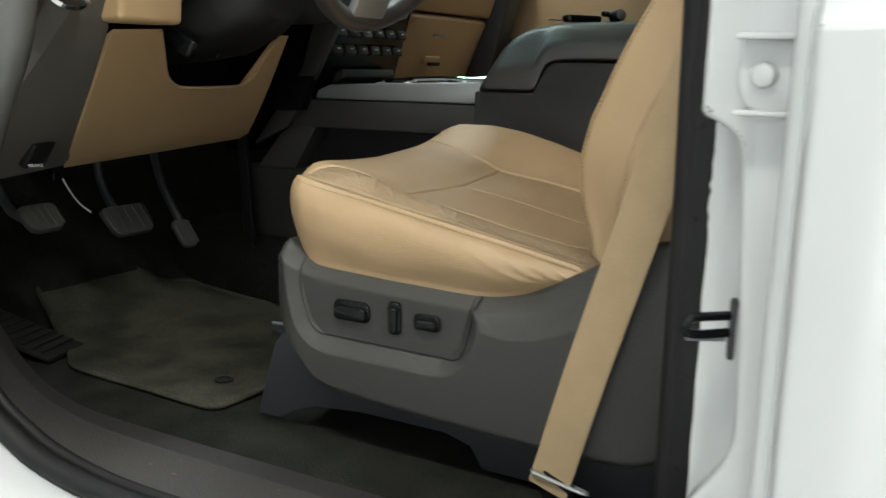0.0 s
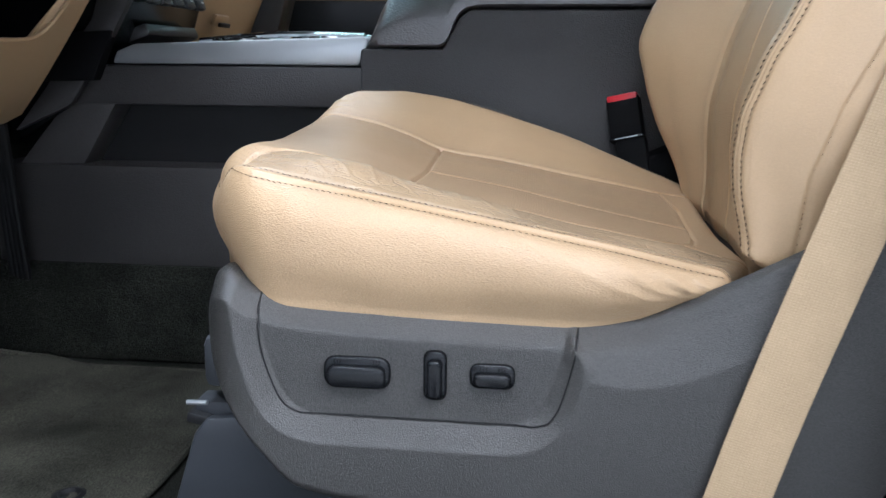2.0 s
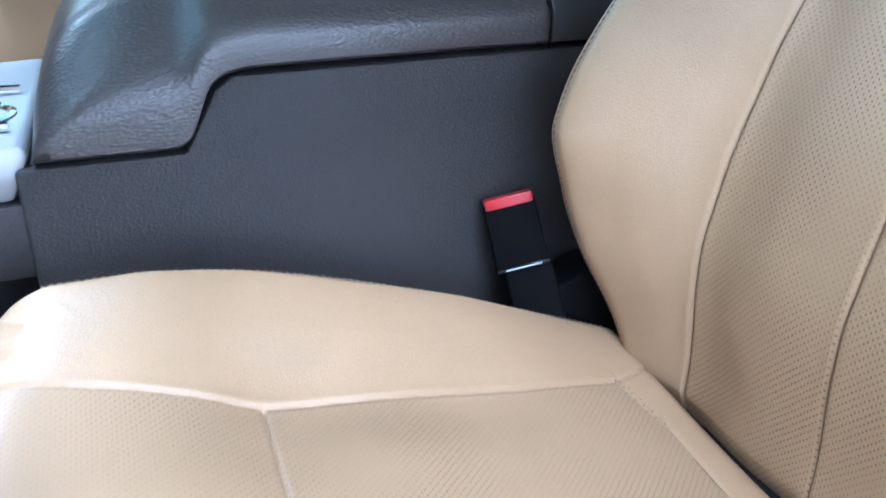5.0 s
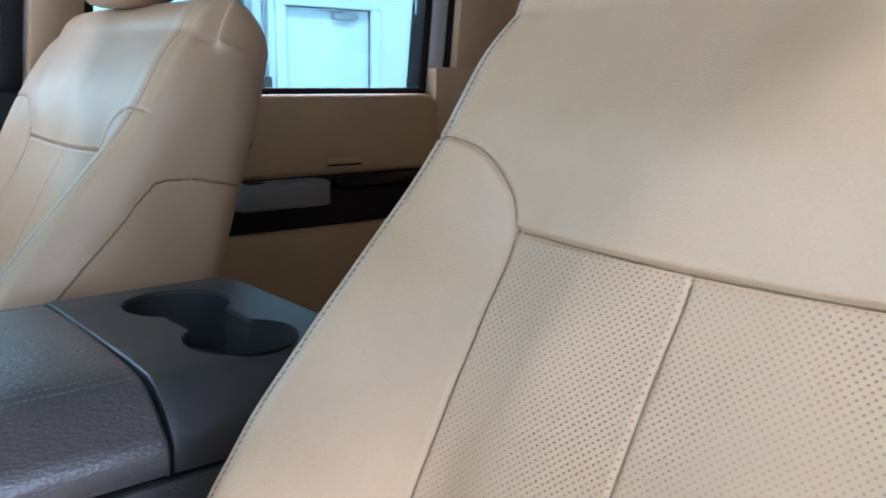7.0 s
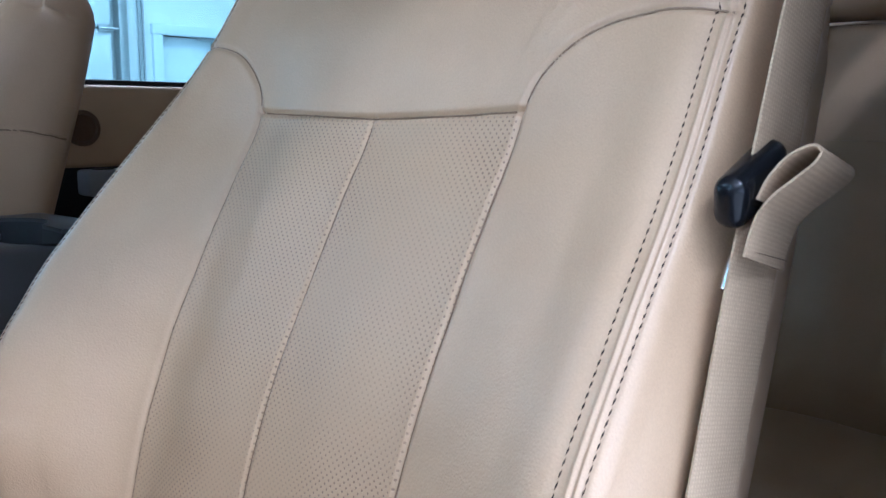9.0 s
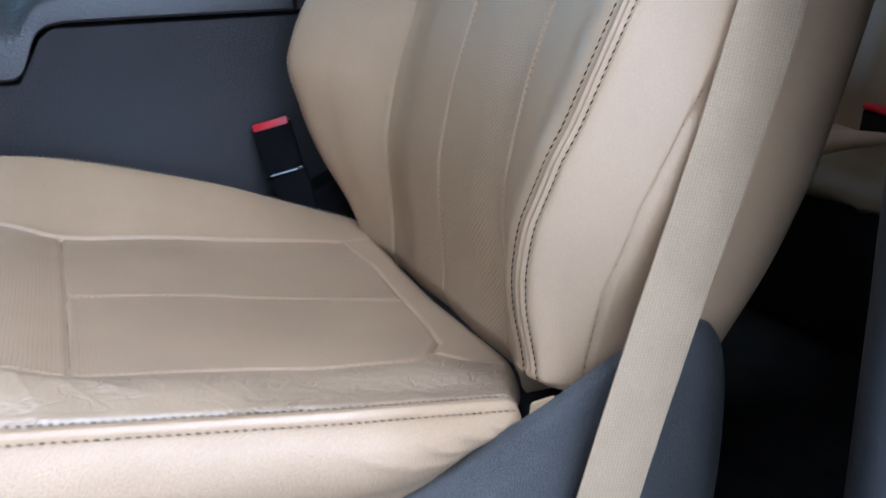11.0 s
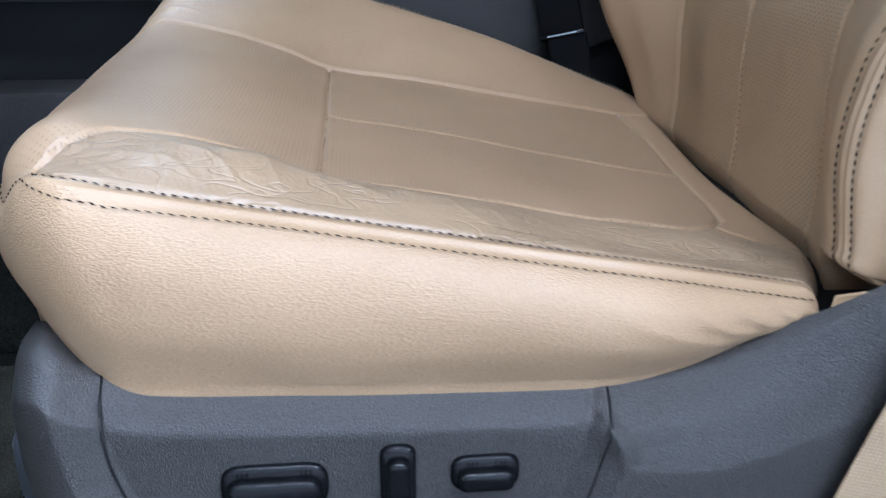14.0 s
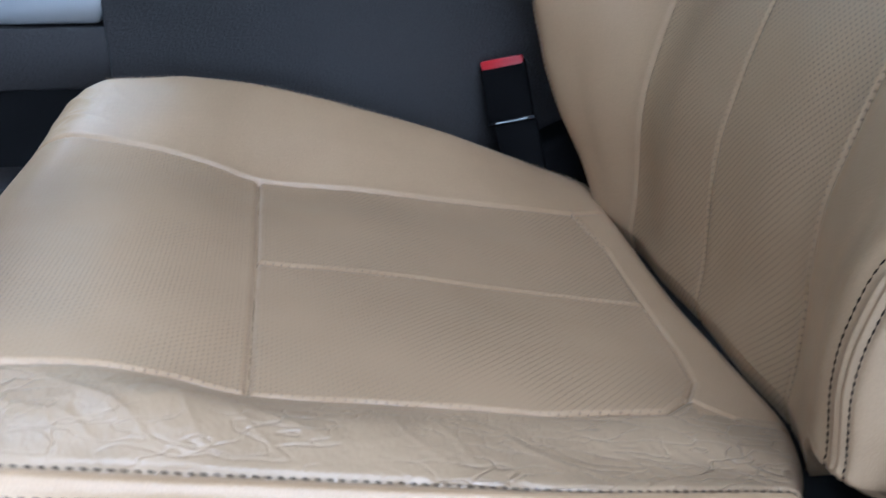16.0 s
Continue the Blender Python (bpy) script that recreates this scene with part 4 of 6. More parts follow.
def shield_depth(x, z, lo, hi):
    d = np.where(within(x, z, PLATE), 0, off_line(x, z, PLATE + PLATE[:1]))
    bank = 0.022 - 0.019 * step(0.315, 0.365, z) * (x > 0.05)
    scoop = np.clip((z - shield_ridge(x)) / 0.042, 0, 1) * np.clip((d - bank) / 0.012 + 1.3 * step(0.330, 0.358, z), 0, 1) * (x > 0.05) * (1 - step(0.20, 0.36, x))
    sunk = np.maximum(1 - np.clip(d / bank, 0, 1), scoop)
    y = -0.024 + 0.014 * sunk
    e = np.clip(z - lo, 0, 0.012)
    y = y + 0.014 * (1 - np.sqrt(np.maximum(1 - (1 - e / 0.012) ** 2, 0)))
    e = hi - z
    soft = 0.0009 + 0.0050 * step(0.15, 0.24, x)
    slope = np.logaddexp(0, (0.020 - e) / soft) * soft
    y = y + (0.95 - 0.60 * step(0.18, 0.28, x)) * slope + 0.006 * np.clip(1 - e / 0.006, 0, 1) ** 2
    nose = np.clip((-0.120 - x) / 0.055, 0, 1)
    y = y + 0.05 * (1 - np.sqrt(np.maximum(1 - nose ** 2 * 0.98, 0)))
    tail = np.clip((x - 0.380) / 0.043, 0, 1)
    return y + 0.03 * (1 - np.sqrt(np.maximum(1 - tail ** 2 * 0.98, 0)))


def shield_sheet(lo_f, hi_f, xs, nz, lift, cut=None):
    verts, faces = [], []
    v = np.linspace(0, 1, nz)
    v = 0.75 * v + 0.25 * (0.5 - 0.5 * np.cos(np.pi * v))
    for x in xs:
        lo, hi = float(lo_f(x)), float(hi_f(x))
        z = lo + (hi - lo) * v
        lo0, hi0 = float(SHIELD_LOW(x)), float(SHIELD_TOP(x))
        y = shield_depth(np.full(nz, x), z, lo0, hi0) + lift
        if cut is not None:
            gap = off_line(np.full(nz, x), z, PLATE + PLATE[:1])
            y = y + np.where(within(np.full(nz, x), z, PLATE) | (gap < 0.0012), 0.004, 0)
        verts += [(x, b, c) for b, c in zip(y, z)]
    n = len(xs)
    for i in range(n - 1):
        for k in range(nz - 1):
            faces.append((i * nz + k, (i + 1) * nz + k, (i + 1) * nz + k + 1, i * nz + k + 1))
    return raw(verts, faces)


s = np.linspace(0, 1, 330)
shield_x = -0.174 + 0.596 * (0.85 * s + 0.15 * (0.5 - 0.5 * np.cos(np.pi * s)))
bm = shield_sheet(SHIELD_LOW, SHIELD_TOP, shield_x, 130, 0.0, True)
rim = [e for e in bm.edges if e.is_boundary]
ext = bmesh.ops.extrude_edge_only(bm, edges=rim)
for v in ext["geom"]:
    if isinstance(v, bmesh.types.BMVert):
        tuck = float(step(0.19, 0.26, v.co.x) * (1 - step(0.31, 0.35, v.co.x))) * (v.co.z > 0.34)
        v.co.y += 0.022 - 0.016 * tuck
        v.co.z -= 0.03 * tuck
shield = part("side_shield", bm, grey_plastic, driver_seat, "dark grey grained plastic seat side shield", 60)

plate_low = graph([-0.1235, -0.121, -0.117, -0.112, -0.106, -0.098, -0.085, 0.0, 0.104, 0.118, 0.126, 0.131, 0.136, 0.1413],
                  [0.3650, 0.338, 0.321, 0.306, 0.292, 0.2825, 0.2772, 0.2762, 0.2755, 0.2795, 0.290, 0.304, 0.324, 0.352])
bm = shield_sheet(plate_low, lambda x: SHIELD_TOP(x) - 0.001, np.linspace(-0.1228, 0.1405, 120), 46, -0.0012)
ext = bmesh.ops.extrude_edge_only(bm, edges=[e for e in bm.edges if e.is_boundary])
for v in ext["geom"]:
    if isinstance(v, bmesh.types.BMVert):
        v.co.y += 0.004
part("switch_plate", bm, grey_plastic, shield, "", 60)

seam = [(x, float(shield_depth(np.array([x]), np.array([z]), float(SHIELD_LOW(x)), float(SHIELD_TOP(x)))[0]) - 0.0006, z)
        for x, z in [(-0.1238, float(SHIELD_TOP(-0.1238)) - 0.002)] + [(x, float(plate_low(x)) - 0.0006) for x in np.r_[np.linspace(-0.1234, -0.10, 24), np.linspace(-0.095, 0.10, 30), np.linspace(0.104, 0.1413, 30)]] + [(0.1420, float(SHIELD_TOP(0.142)) - 0.002)]]
part("plate_gap", tube([(x, y - 0.0003, z) for x, y, z in seam], 0.0008, 6, up=(0, 1, 0)), rubber, shield, "dark gap round the switch plate", 180)


def power_switch(x0, x1, z0, z1, ridge):
    """A rocker of black plastic in a dark well: a body with a stepped, rounded cap."""
    cx, cz, w, h = (x0 + x1) / 2, (z0 + z1) / 2, x1 - x0, z1 - z0
    well = slab(rounded([(x0 - 0.0026, z0 - 0.0026), (x1 + 0.0026, z0 - 0.0026), (x1 + 0.0026, z1 + 0.0036), (x0 - 0.0026, z1 + 0.0036)], min(w, h) * 0.45, 6), -0.0048, 0.002, bevel=0.0004, steps=1)
    sw = part("power_switch", well, rubber, shield, "black seat adjustment switch")
    body = slab(rounded([(x0, z0), (x1, z0), (x1, z1), (x0, z1)], min(w, h) * 0.42, 6), -0.0150, -0.003, bevel=0.0028, steps=3)
    part("switch_body", body, black_plastic, sw)
    q = 0.0035
    cap = slab(rounded([(x0 + q, z0 + q * 0.6), (x1 - q, z0 + q * 0.6), (x1 - q, z1 - q * 1.9), (x0 + q, z1 - q * 1.9)], min(w, h) * 0.3, 6), -0.0205, -0.012, bevel=0.0030, steps=3)
    part("switch_cap", cap, black_plastic, sw)
    for px in ridge:
        bm = bmesh.new()
        for k in (-1, 0, 1):
            box((0.0010, 0.0012, 0.0042), (px + 0.0024 * k, -0.0152, z1 - 0.0042), bevel=0.0003, steps=1, bm=bm)
        part("grip_ribs", bm, black_plastic, sw)


power_switch(-0.067, -0.0105, 0.3005, 0.3285, (-0.055, -0.022))
power_switch(0.0165, 0.0360, 0.2935, 0.3365, ())
power_switch(0.0545, 0.0920, 0.3055, 0.3270, (0.066, 0.081))

# steel base and rail under the seat
base = [(-0.232, 0.122), (-0.190, 0.1225), (-0.165, 0.138), (-0.13, 0.152), (-0.05, 0.160), (0.08, 0.160), (0.118, 0.150), (0.135, 0.122), (0.40, 0.122), (0.40, 0.26), (-0.10, 0.26), (-0.185, 0.25), (-0.197, 0.235)]
part("seat_base", slab(base, 0.022, 0.034, bevel=0.003), dark_metal, driver_seat, "dark steel seat riser with an arched foot")
part("seat_base", slab(base, 0.425, 0.437, bevel=0.003), dark_metal, driver_seat)
part("seat_pan", box((0.50, 0.40, 0.05), (0.06, 0.23, 0.30), bevel=0.01), dark_metal, driver_seat)
for y in (0.05, 0.41):
    part("seat_rail", box((0.54, 0.03, 0.024), (0.07, y, 0.250), bevel=0.004), dark_metal, driver_seat)
part("rail_bracket", box((0.030, 0.020, 0.010), (-0.190, 0.036, 0.246), (0, 12, 0), 0.002), rubber, driver_seat)
part("rail_lever", tube([(-0.205, 0.030, 0.262), (-0.185, 0.028, 0.2635)], 0.0022, 6), steel, driver_seat, "bare steel lever end")
part("hook_strap", sweep(smooth_path([(0.420, 0.035, 0.345), (0.4235, 0.034, 0.325), (0.4205, 0.032, 0.300), (0.410, 0.030, 0.280), (0.400, 0.028, 0.272)]), [(-0.004, -0.001), (0.004, -0.001), (0.004, 0.001), (-0.004, 0.001)], up=(0, 1, 0)), webbing, driver_seat, "loose pale strap end behind the shield")

part("gap_filler", box((0.10, 0.43, 0.06), (0.325, 0.225, 0.352), bevel=0.015), rubber, driver_seat)
part("trim_retainer", sheet_slab([(0.2690, 0.012, 0.401), (0.264, 0.009, 0.380), (0.284, 0.003, 0.380), (0.284, 0.006, 0.406)], 0.003, 0.001, 1), tan_plastic, driver_seat, "beige plastic trim tab")
passenger_seat = thing("passenger_seat", (0.06, 1.16, 0.12), "tan leather passenger seat with perforated pleats and headrest", "car seat", "front seats")
cushion(passenger_seat, 2 * MIDDLE, -0.04)
backrest(passenger_seat, 2 * MIDDLE, -0.04)
headrest(passenger_seat, 2 * MIDDLE - 0.222, -0.04)
part("seat_base", box((0.52, 0.40, 0.22), (0.03, 1.16, 0.235), bevel=0.02), dark_metal, passenger_seat)


# ---- centre console ----
console = thing("center_console", (0.0, MIDDLE, 0.12), "dark grey centre console with padded lid, silver trim and cup holders", "console")
SIDE_Y = 0.528
lid_low = graph([-0.130, -0.035, -0.025, -0.005, 0.008, 0.03, 0.2575], [0.5845, 0.5845, 0.589, 0.628, 0.6355, 0.6385, 0.6400])
lid_top = graph([-0.130, -0.126, -0.118, -0.105, -0.085, -0.055, -0.02, 0.03, 0.2575], [0.592, 0.614, 0.640, 0.664, 0.684, 0.698, 0.704, 0.7065, 0.7065])


def console_ring(low, top, swell=0.0):
    """Half profile, (distance from the centre line, height), of the lid."""
    half = MIDDLE - SIDE_Y
    h = top - low
    return [(half - 0.004, low), (half + 0.001, low + 0.003), (half + 0.003, low + 0.28 * h), (half + 0.001, low + 0.42 * h), (half - 0.006, low + 0.52 * h), (half - 0.022, low + 0.74 * h),
            (half - 0.036, low + 0.875 * h), (half - 0.046, low + 0.925 * h), (half - 0.049, low + 0.920 * h), (half - 0.053, low + 0.945 * h), (half - 0.075, low + 0.972 * h), (half - 0.12, low + 0.995 * h), (0.0, low + h)]


def lofted(rings):
    bm = bmesh.new()
    rows = [[bm.verts.new(p) for p in r] for r in rings]
    for a, b in zip(rows, rows[1:]):
        for k in range(len(a) - 1):
            bm.faces.new((a[k], a[k + 1], b[k + 1], b[k]))
    bm.faces.new(rows[0])
    bm.faces.new(rows[-1][::-1])
    bmesh.ops.recalc_face_normals(bm, faces=bm.faces[:])
    return bm


def lid_rings(xs, low_f, top_f):
    out = []
    for x in xs:
        half = console_ring(float(low_f(x)), float(top_f(x)))
        out.append([(x, MIDDLE - a, b) for a, b in half] + [(x, MIDDLE + a, b) for a, b in half[-2::-1]])
    return out


xs = np.r_[np.linspace(-0.130, 0.03, 46), np.linspace(0.04, 0.250, 24), 0.254, 0.2565, 0.2575]
rings = lid_rings(xs, lid_low, lid_top)
for back, ring in ((0.0008, rings[-2]), (0.003, rings[-1])):
    ring[:] = [(x, MIDDLE + (y - MIDDLE) * (1 - back * 3), z - back * 0.8) for x, y, z in ring]
lid = part("console_lid", lofted(rings), console_grain, console, "padded dark vinyl armrest lid with stitched seams", 50)
half = MIDDLE - SIDE_Y
for sign in (-1, 1):
    bm = bmesh.new()
    for a in (half - 0.0445, half - 0.0535):
        stitches([(x, MIDDLE + sign * a, float(lid_low(x)) + (0.918 if a > half - 0.05 else 0.948) * float(lid_top(x) - lid_low(x)) + 0.0008) for x in np.linspace(-0.06, 0.254, 90)], pitch=0.005, long=0.004, r=0.0005, bm=bm)
    part("lid_stitching", bm, console_plastic, lid, "", 0)

# rear bin with a twin cup holder
flat_low, flat_top = (lambda x: 0.640), (lambda x: 0.7045)
bin_x = np.r_[0.2610, 0.2625, np.linspace(0.27, 0.43, 12), 0.450, 0.462, 0.468]
rings = []
for x in bin_x:
    fall = 0.0 if x < 0.44 else 0.03 * ((x - 0.44) / 0.028) ** 2
    nip = 0.0015 if x < 0.262 else 0.0
    h2 = [(half - 0.004, 0.640), (half + 0.001 - nip, 0.642), (half + 0.001 - nip, 0.665), (half - 0.002 - nip, 0.672), (half - 0.016, 0.688 - fall), (half - 0.030, 0.699 - nip - fall), (half - 0.045, 0.7035 - nip - fall), (half - 0.09, 0.7045 - nip - fall), (0.0, 0.7045 - nip - fall)]
    rings.append([(x, MIDDLE - a, b) for a, b in h2] + [(x, MIDDLE + a, b) for a, b in h2[-2::-1]])
rear_bin = part("cup_holder_bin", lofted(rings), console_plastic, console, "dark plastic bin top with a twin cup holder")


def carve(ob, cutter_bm):
    """Cuts a form out of ob's mesh for good."""
    me = bpy.data.meshes.new("cutter")
    cutter_bm.to_mesh(me)
    cutter_bm.free()
    tool = new("cutter", me)
    mod = ob.modifiers.new("cut", "BOOLEAN")
    mod.object, mod.operation, mod.solver = tool, "DIFFERENCE", "EXACT"
    bpy.context.view_layer.update()
    done = bpy.data.meshes.new_from_object(ob.evaluated_get(bpy.context.evaluated_depsgraph_get()))
    ob.modifiers.clear()
    old, ob.data = ob.data, done
    bpy.data.meshes.remove(old)
    bpy.data.objects.remove(tool)
    done.shade_smooth()
    done.set_sharp_from_angle(angle=radians(35))


def twin_outline(grow=0.0):
    pts = []
    for cx, cy, r, a0, a1 in ((0.357, 0.742, 0.050 + grow, 233, -53), (0.357, 0.612, 0.048 + grow, 53, -233)):
        steps = 28
        for k in range(steps + 1):
            a = radians(a0 + (a1 - a0) * k / steps) if cy > 0.7 else radians(a0 + (a1 - a0) * k / steps)
            pts.append((cx + r * math.cos(a), cy + r * math.sin(a)))
    return pts


carve(rear_bin, slab(twin_outline(), 0.642, 0.76, "z"))
well = bmesh.new()
outline = twin_outline(0.0012)
low_ring = twin_outline(-0.004)
top_v = [well.verts.new((x, y, 0.7040)) for x, y in outline]
mid_v = [well.verts.new((x, y, 0.7000)) for x, y in twin_outline(0.0)]
low_v = [well.verts.new((x, y, 0.645)) for x, y in low_ring]
n = len(outline)
for a, b in ((top_v, mid_v), (mid_v, low_v)):
    for k in range(n):
        well.faces.new((a[k], a[(k + 1) % n], b[(k + 1) % n], b[k]))
well.faces.new(low_v)
bmesh.ops.recalc_face_normals(well, faces=well.faces[:])
bmesh.ops.reverse_faces(well, faces=well.faces[:])
part("cup_well", well, rubber, rear_bin)
part("well_divider", box((0.05, 0.004, 0.02), (0.345, 0.668, 0.656), (25, 0, 20), 0.001), console_plastic, rear_bin)

# body, silver deck and pocket
body = slab([(-0.138, 0.114), (0.462, 0.114), (0.462, 0.637), (0.010, 0.6345), (-0.004, 0.625), (-0.028, 0.5815), (-0.142, 0.5815)], SIDE_Y, 2 * MIDDLE - SIDE_Y, bevel=0.004)
part("console_body", body, console_side, console, "dark grained plastic console side")
part("console_front", slab([(-0.60, 0.500), (-0.1385, 0.500), (-0.1385, 0.556), (-0.60, 0.556)], SIDE_Y + 0.004, 2 * MIDDLE - SIDE_Y - 0.004, bevel=0.004), console_side, console)
part("console_pocket", slab([(-0.64, 0.410), (-0.1385, 0.410), (-0.1385, 0.502), (-0.60, 0.502)], SIDE_Y + 0.06, 2 * MIDDLE - SIDE_Y - 0.06), rubber, console, "dark recessed side pocket")
part("pocket_cheek", slab([(-0.66, 0.410), (-0.56, 0.410), (-0.503, 0.502), (-0.58, 0.502)], SIDE_Y + 0.006, SIDE_Y + 0.07, bevel=0.003), console_side, console)
part("console_skirt", slab([(-0.70, 0.262), (-0.1385, 0.262), (-0.1385, 0.412), (-0.70, 0.412)], SIDE_Y - 0.004, 2 * MIDDLE - SIDE_Y + 0.004, bevel=0.006), console_side, console)
part("console_foot", slab([(-0.90, 0.112), (-0.1385, 0.112), (-0.1385, 0.266), (-0.90, 0.266)], SIDE_Y - 0.010, 2 * MIDDLE - SIDE_Y + 0.01, bevel=0.01), carpet, console, "carpeted console foot")
deck = slab([(-0.505, 0.558), (-0.146, 0.558), (-0.131, 0.590), (-0.136, 0.598), (-0.470, 0.586), (-0.498, 0.575)], SIDE_Y + 0.006, 2 * MIDDLE - SIDE_Y - 0.006, bevel=0.004)
deck_ob = part("silver_deck", deck, silver, console, "satin silver console trim")
for k, (cx, cy, rx, ry) in enumerate(((-0.205, 0.63, 0.058, 0.05), (-0.335, 0.64, 0.055, 0.06))):
    path = [(cx + rx * math.cos(a), cy + ry * math.sin(a), 0.598 + (cx + 0.15) * 0.035) for a in np.linspace(0, 2 * math.pi, 40)]
    part("chrome_ring", tube(path, 0.0045, 8), chrome, deck_ob)
    part("cup_recess", slab([(cx + rx * math.cos(a), cy + ry * math.sin(a)) for a in np.linspace(0, 2 * math.pi, 28)[:-1]], 0.588, 0.5975 + (cx + 0.15) * 0.035, "z"), rubber, deck_ob)
for y in (0.575, 0.70):
    part("chrome_rail", tube(smooth_path([(-0.145, y, 0.601), (-0.27, y + 0.01, 0.602), (-0.40, y + 0.03, 0.592)]), 0.004, 8), chrome, deck_ob)

part("storage_slot", slab([(-0.602, 0.532), (-0.565, 0.600), (-0.490, 0.603), (-0.522, 0.534)], SIDE_Y - 0.020, SIDE_Y + 0.004, bevel=0.002), matte_black, console, "black open slot beside the console deck")

# ---- belt buckle between seat and console ----
buckle = thing("belt_buckle", (0.22, 0.485, 0.40), "black seat belt buckle with red release button", "buckle")
tilt = Matrix.Translation((0.2245, 0.493, 0.4685)) @ Euler((radians(-16), radians(-13), radians(-16))).to_matrix().to_4x4()
for name, size, at, mat, bev, words in (("buckle_case", (0.043, 0.022, 0.056), (0, 0, 0.027), matte_black, 0.003, ""), ("release_button", (0.040, 0.0225, 0.010), (0, 0, 0.0535), red_plastic, 0.002, "red release button"),
                                        ("case_rim", (0.045, 0.023, 0.004), (0, 0, -0.001), black_plastic, 0.001, ""), ("buckle_sleeve", (0.040, 0.018, 0.10), (0.004, 0, -0.051), matte_black, 0.004, "matte black sleeve of the buckle stalk")):
    bm = box(size, at, bevel=bev)
    bm.transform(tilt)
    part(name, bm, mat, buckle, words)
bm = box((0.030, 0.0005, 0.0012), (0, -0.0119, -0.001))
bm.transform(tilt)
part("case_edge", bm, steel, buckle)

# boot drawn out into a black block that paints the gap's shade
boot = slab([(0.208, 0.30), (0.33, 0.30), (0.33, 0.455), (0.285, 0.462), (0.245, 0.445), (0.218, 0.415)], 0.474, 0.524, bevel=0.008, steps=3)
part("boot_and_gap_shade", boot, matte_black, buckle, "black buckle boot that also stands for shade in the gap beside the seat")

# ---- seat belt ----
BELT = [(0.2475, -0.036, 0.150), (0.2870, -0.0355, 0.300), (0.3310, -0.0395, 0.450), (0.3765, -0.0470, 0.600), (0.4225, -0.0468, 0.750), (0.4555, -0.0495, 0.870), (0.4890, -0.057, 1.0), (0.5250, -0.066, 1.17)]
seat_belt = thing("seat_belt", (0.262, -0.036, 0.12), "beige seat belt hanging past the seat with a black latch plate", "seat belt")
run = smooth_path(BELT, 12)
twist = graph([0.15, 0.30, 0.45, 0.60, 0.75, 0.90, 1.17], [-0.08, -0.06, -0.05, -0.05, -0.04, 0.0, 0.0])
part("webbing", ribbon(run, [(math.cos(float(twist(p.z))), math.sin(float(twist(p.z))), 0) for p in run], 0.0246, 0.0022), webbing, seat_belt)
anchor = sweep(smooth_path([(0.262, -0.036, 0.168), (0.257, -0.030, 0.15), (0.262, -0.02, 0.12)]), [(-0.019, -0.004), (0.019, -0.004), (0.019, 0.004), (-0.019, 0.004)], up=(0.12, 1, 0))
part("anchor_sleeve", anchor, rubber, seat_belt)
part("anchor_loop", tube(smooth_path([(0.232, -0.041, 0.170), (0.288, -0.041, 0.160), (0.289, -0.033, 0.158), (0.233, -0.033, 0.168), (0.232, -0.041, 0.170)]), 0.0025, 8), steel, seat_belt)

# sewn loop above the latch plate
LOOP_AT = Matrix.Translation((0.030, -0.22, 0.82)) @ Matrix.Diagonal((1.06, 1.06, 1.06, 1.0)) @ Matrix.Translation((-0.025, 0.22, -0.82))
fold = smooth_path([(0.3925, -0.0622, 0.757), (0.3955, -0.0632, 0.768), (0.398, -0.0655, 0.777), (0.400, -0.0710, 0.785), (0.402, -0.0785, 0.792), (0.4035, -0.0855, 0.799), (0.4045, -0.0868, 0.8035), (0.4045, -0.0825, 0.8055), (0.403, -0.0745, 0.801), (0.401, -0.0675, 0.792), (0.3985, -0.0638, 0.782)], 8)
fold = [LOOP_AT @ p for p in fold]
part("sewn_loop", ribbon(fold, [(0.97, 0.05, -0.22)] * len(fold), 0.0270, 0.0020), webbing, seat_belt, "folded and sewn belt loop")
bm = bmesh.new()
for z in (0.761, 0.779):
    u = (z - 0.757) / 0.028
    stitches([(0.3915 + 0.0065 * u - 0.021 + 0.042 * k / 12, -0.0632 - 0.0022 * u - 0.0006, z - 0.0095 * (k - 6) / 12) for k in range(13)], pitch=0.003, long=0.0024, r=0.0003, bm=bm)
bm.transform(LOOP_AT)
part("loop_stitching", bm, thread, seat_belt, "", 0)
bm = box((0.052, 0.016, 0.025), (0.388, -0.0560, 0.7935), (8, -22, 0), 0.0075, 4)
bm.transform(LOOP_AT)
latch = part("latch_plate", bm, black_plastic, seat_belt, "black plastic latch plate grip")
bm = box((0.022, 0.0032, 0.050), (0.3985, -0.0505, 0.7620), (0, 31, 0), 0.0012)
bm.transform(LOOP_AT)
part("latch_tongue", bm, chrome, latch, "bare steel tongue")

# ---- keys on the lid ----
keys = thing("car_keys", (0.03, 0.68, 0.706), "black key fob with small key ring pieces on the console lid", "keys")
fob = slab(rounded([(-0.045, -0.013), (0.03, -0.018), (0.042, 0.0), (0.03, 0.018), (-0.045, 0.013)], 0.012), 0.0, 0.013, "z", bevel=0.004, steps=3)
fob.transform(pose(0.012, 0.662, 0.7072, 0, 0, 62))
part("key_fob", fob, black_plastic, keys)
blade = box((0.05, 0.008, 0.0022), (0, 0, 0), bevel=0.0006)
blade.transform(pose(-0.020, 0.615, 0.710, 0, 0, 65))
part("key_blade", blade, steel, keys)
part("key_ring", tube([(0.045 + 0.013 * math.cos(a), 0.705 + 0.013 * math.sin(a), 0.7105 + 0.002 * math.sin(a)) for a in np.linspace(0, 2 * math.pi, 25)], 0.001, 6), steel, keys)
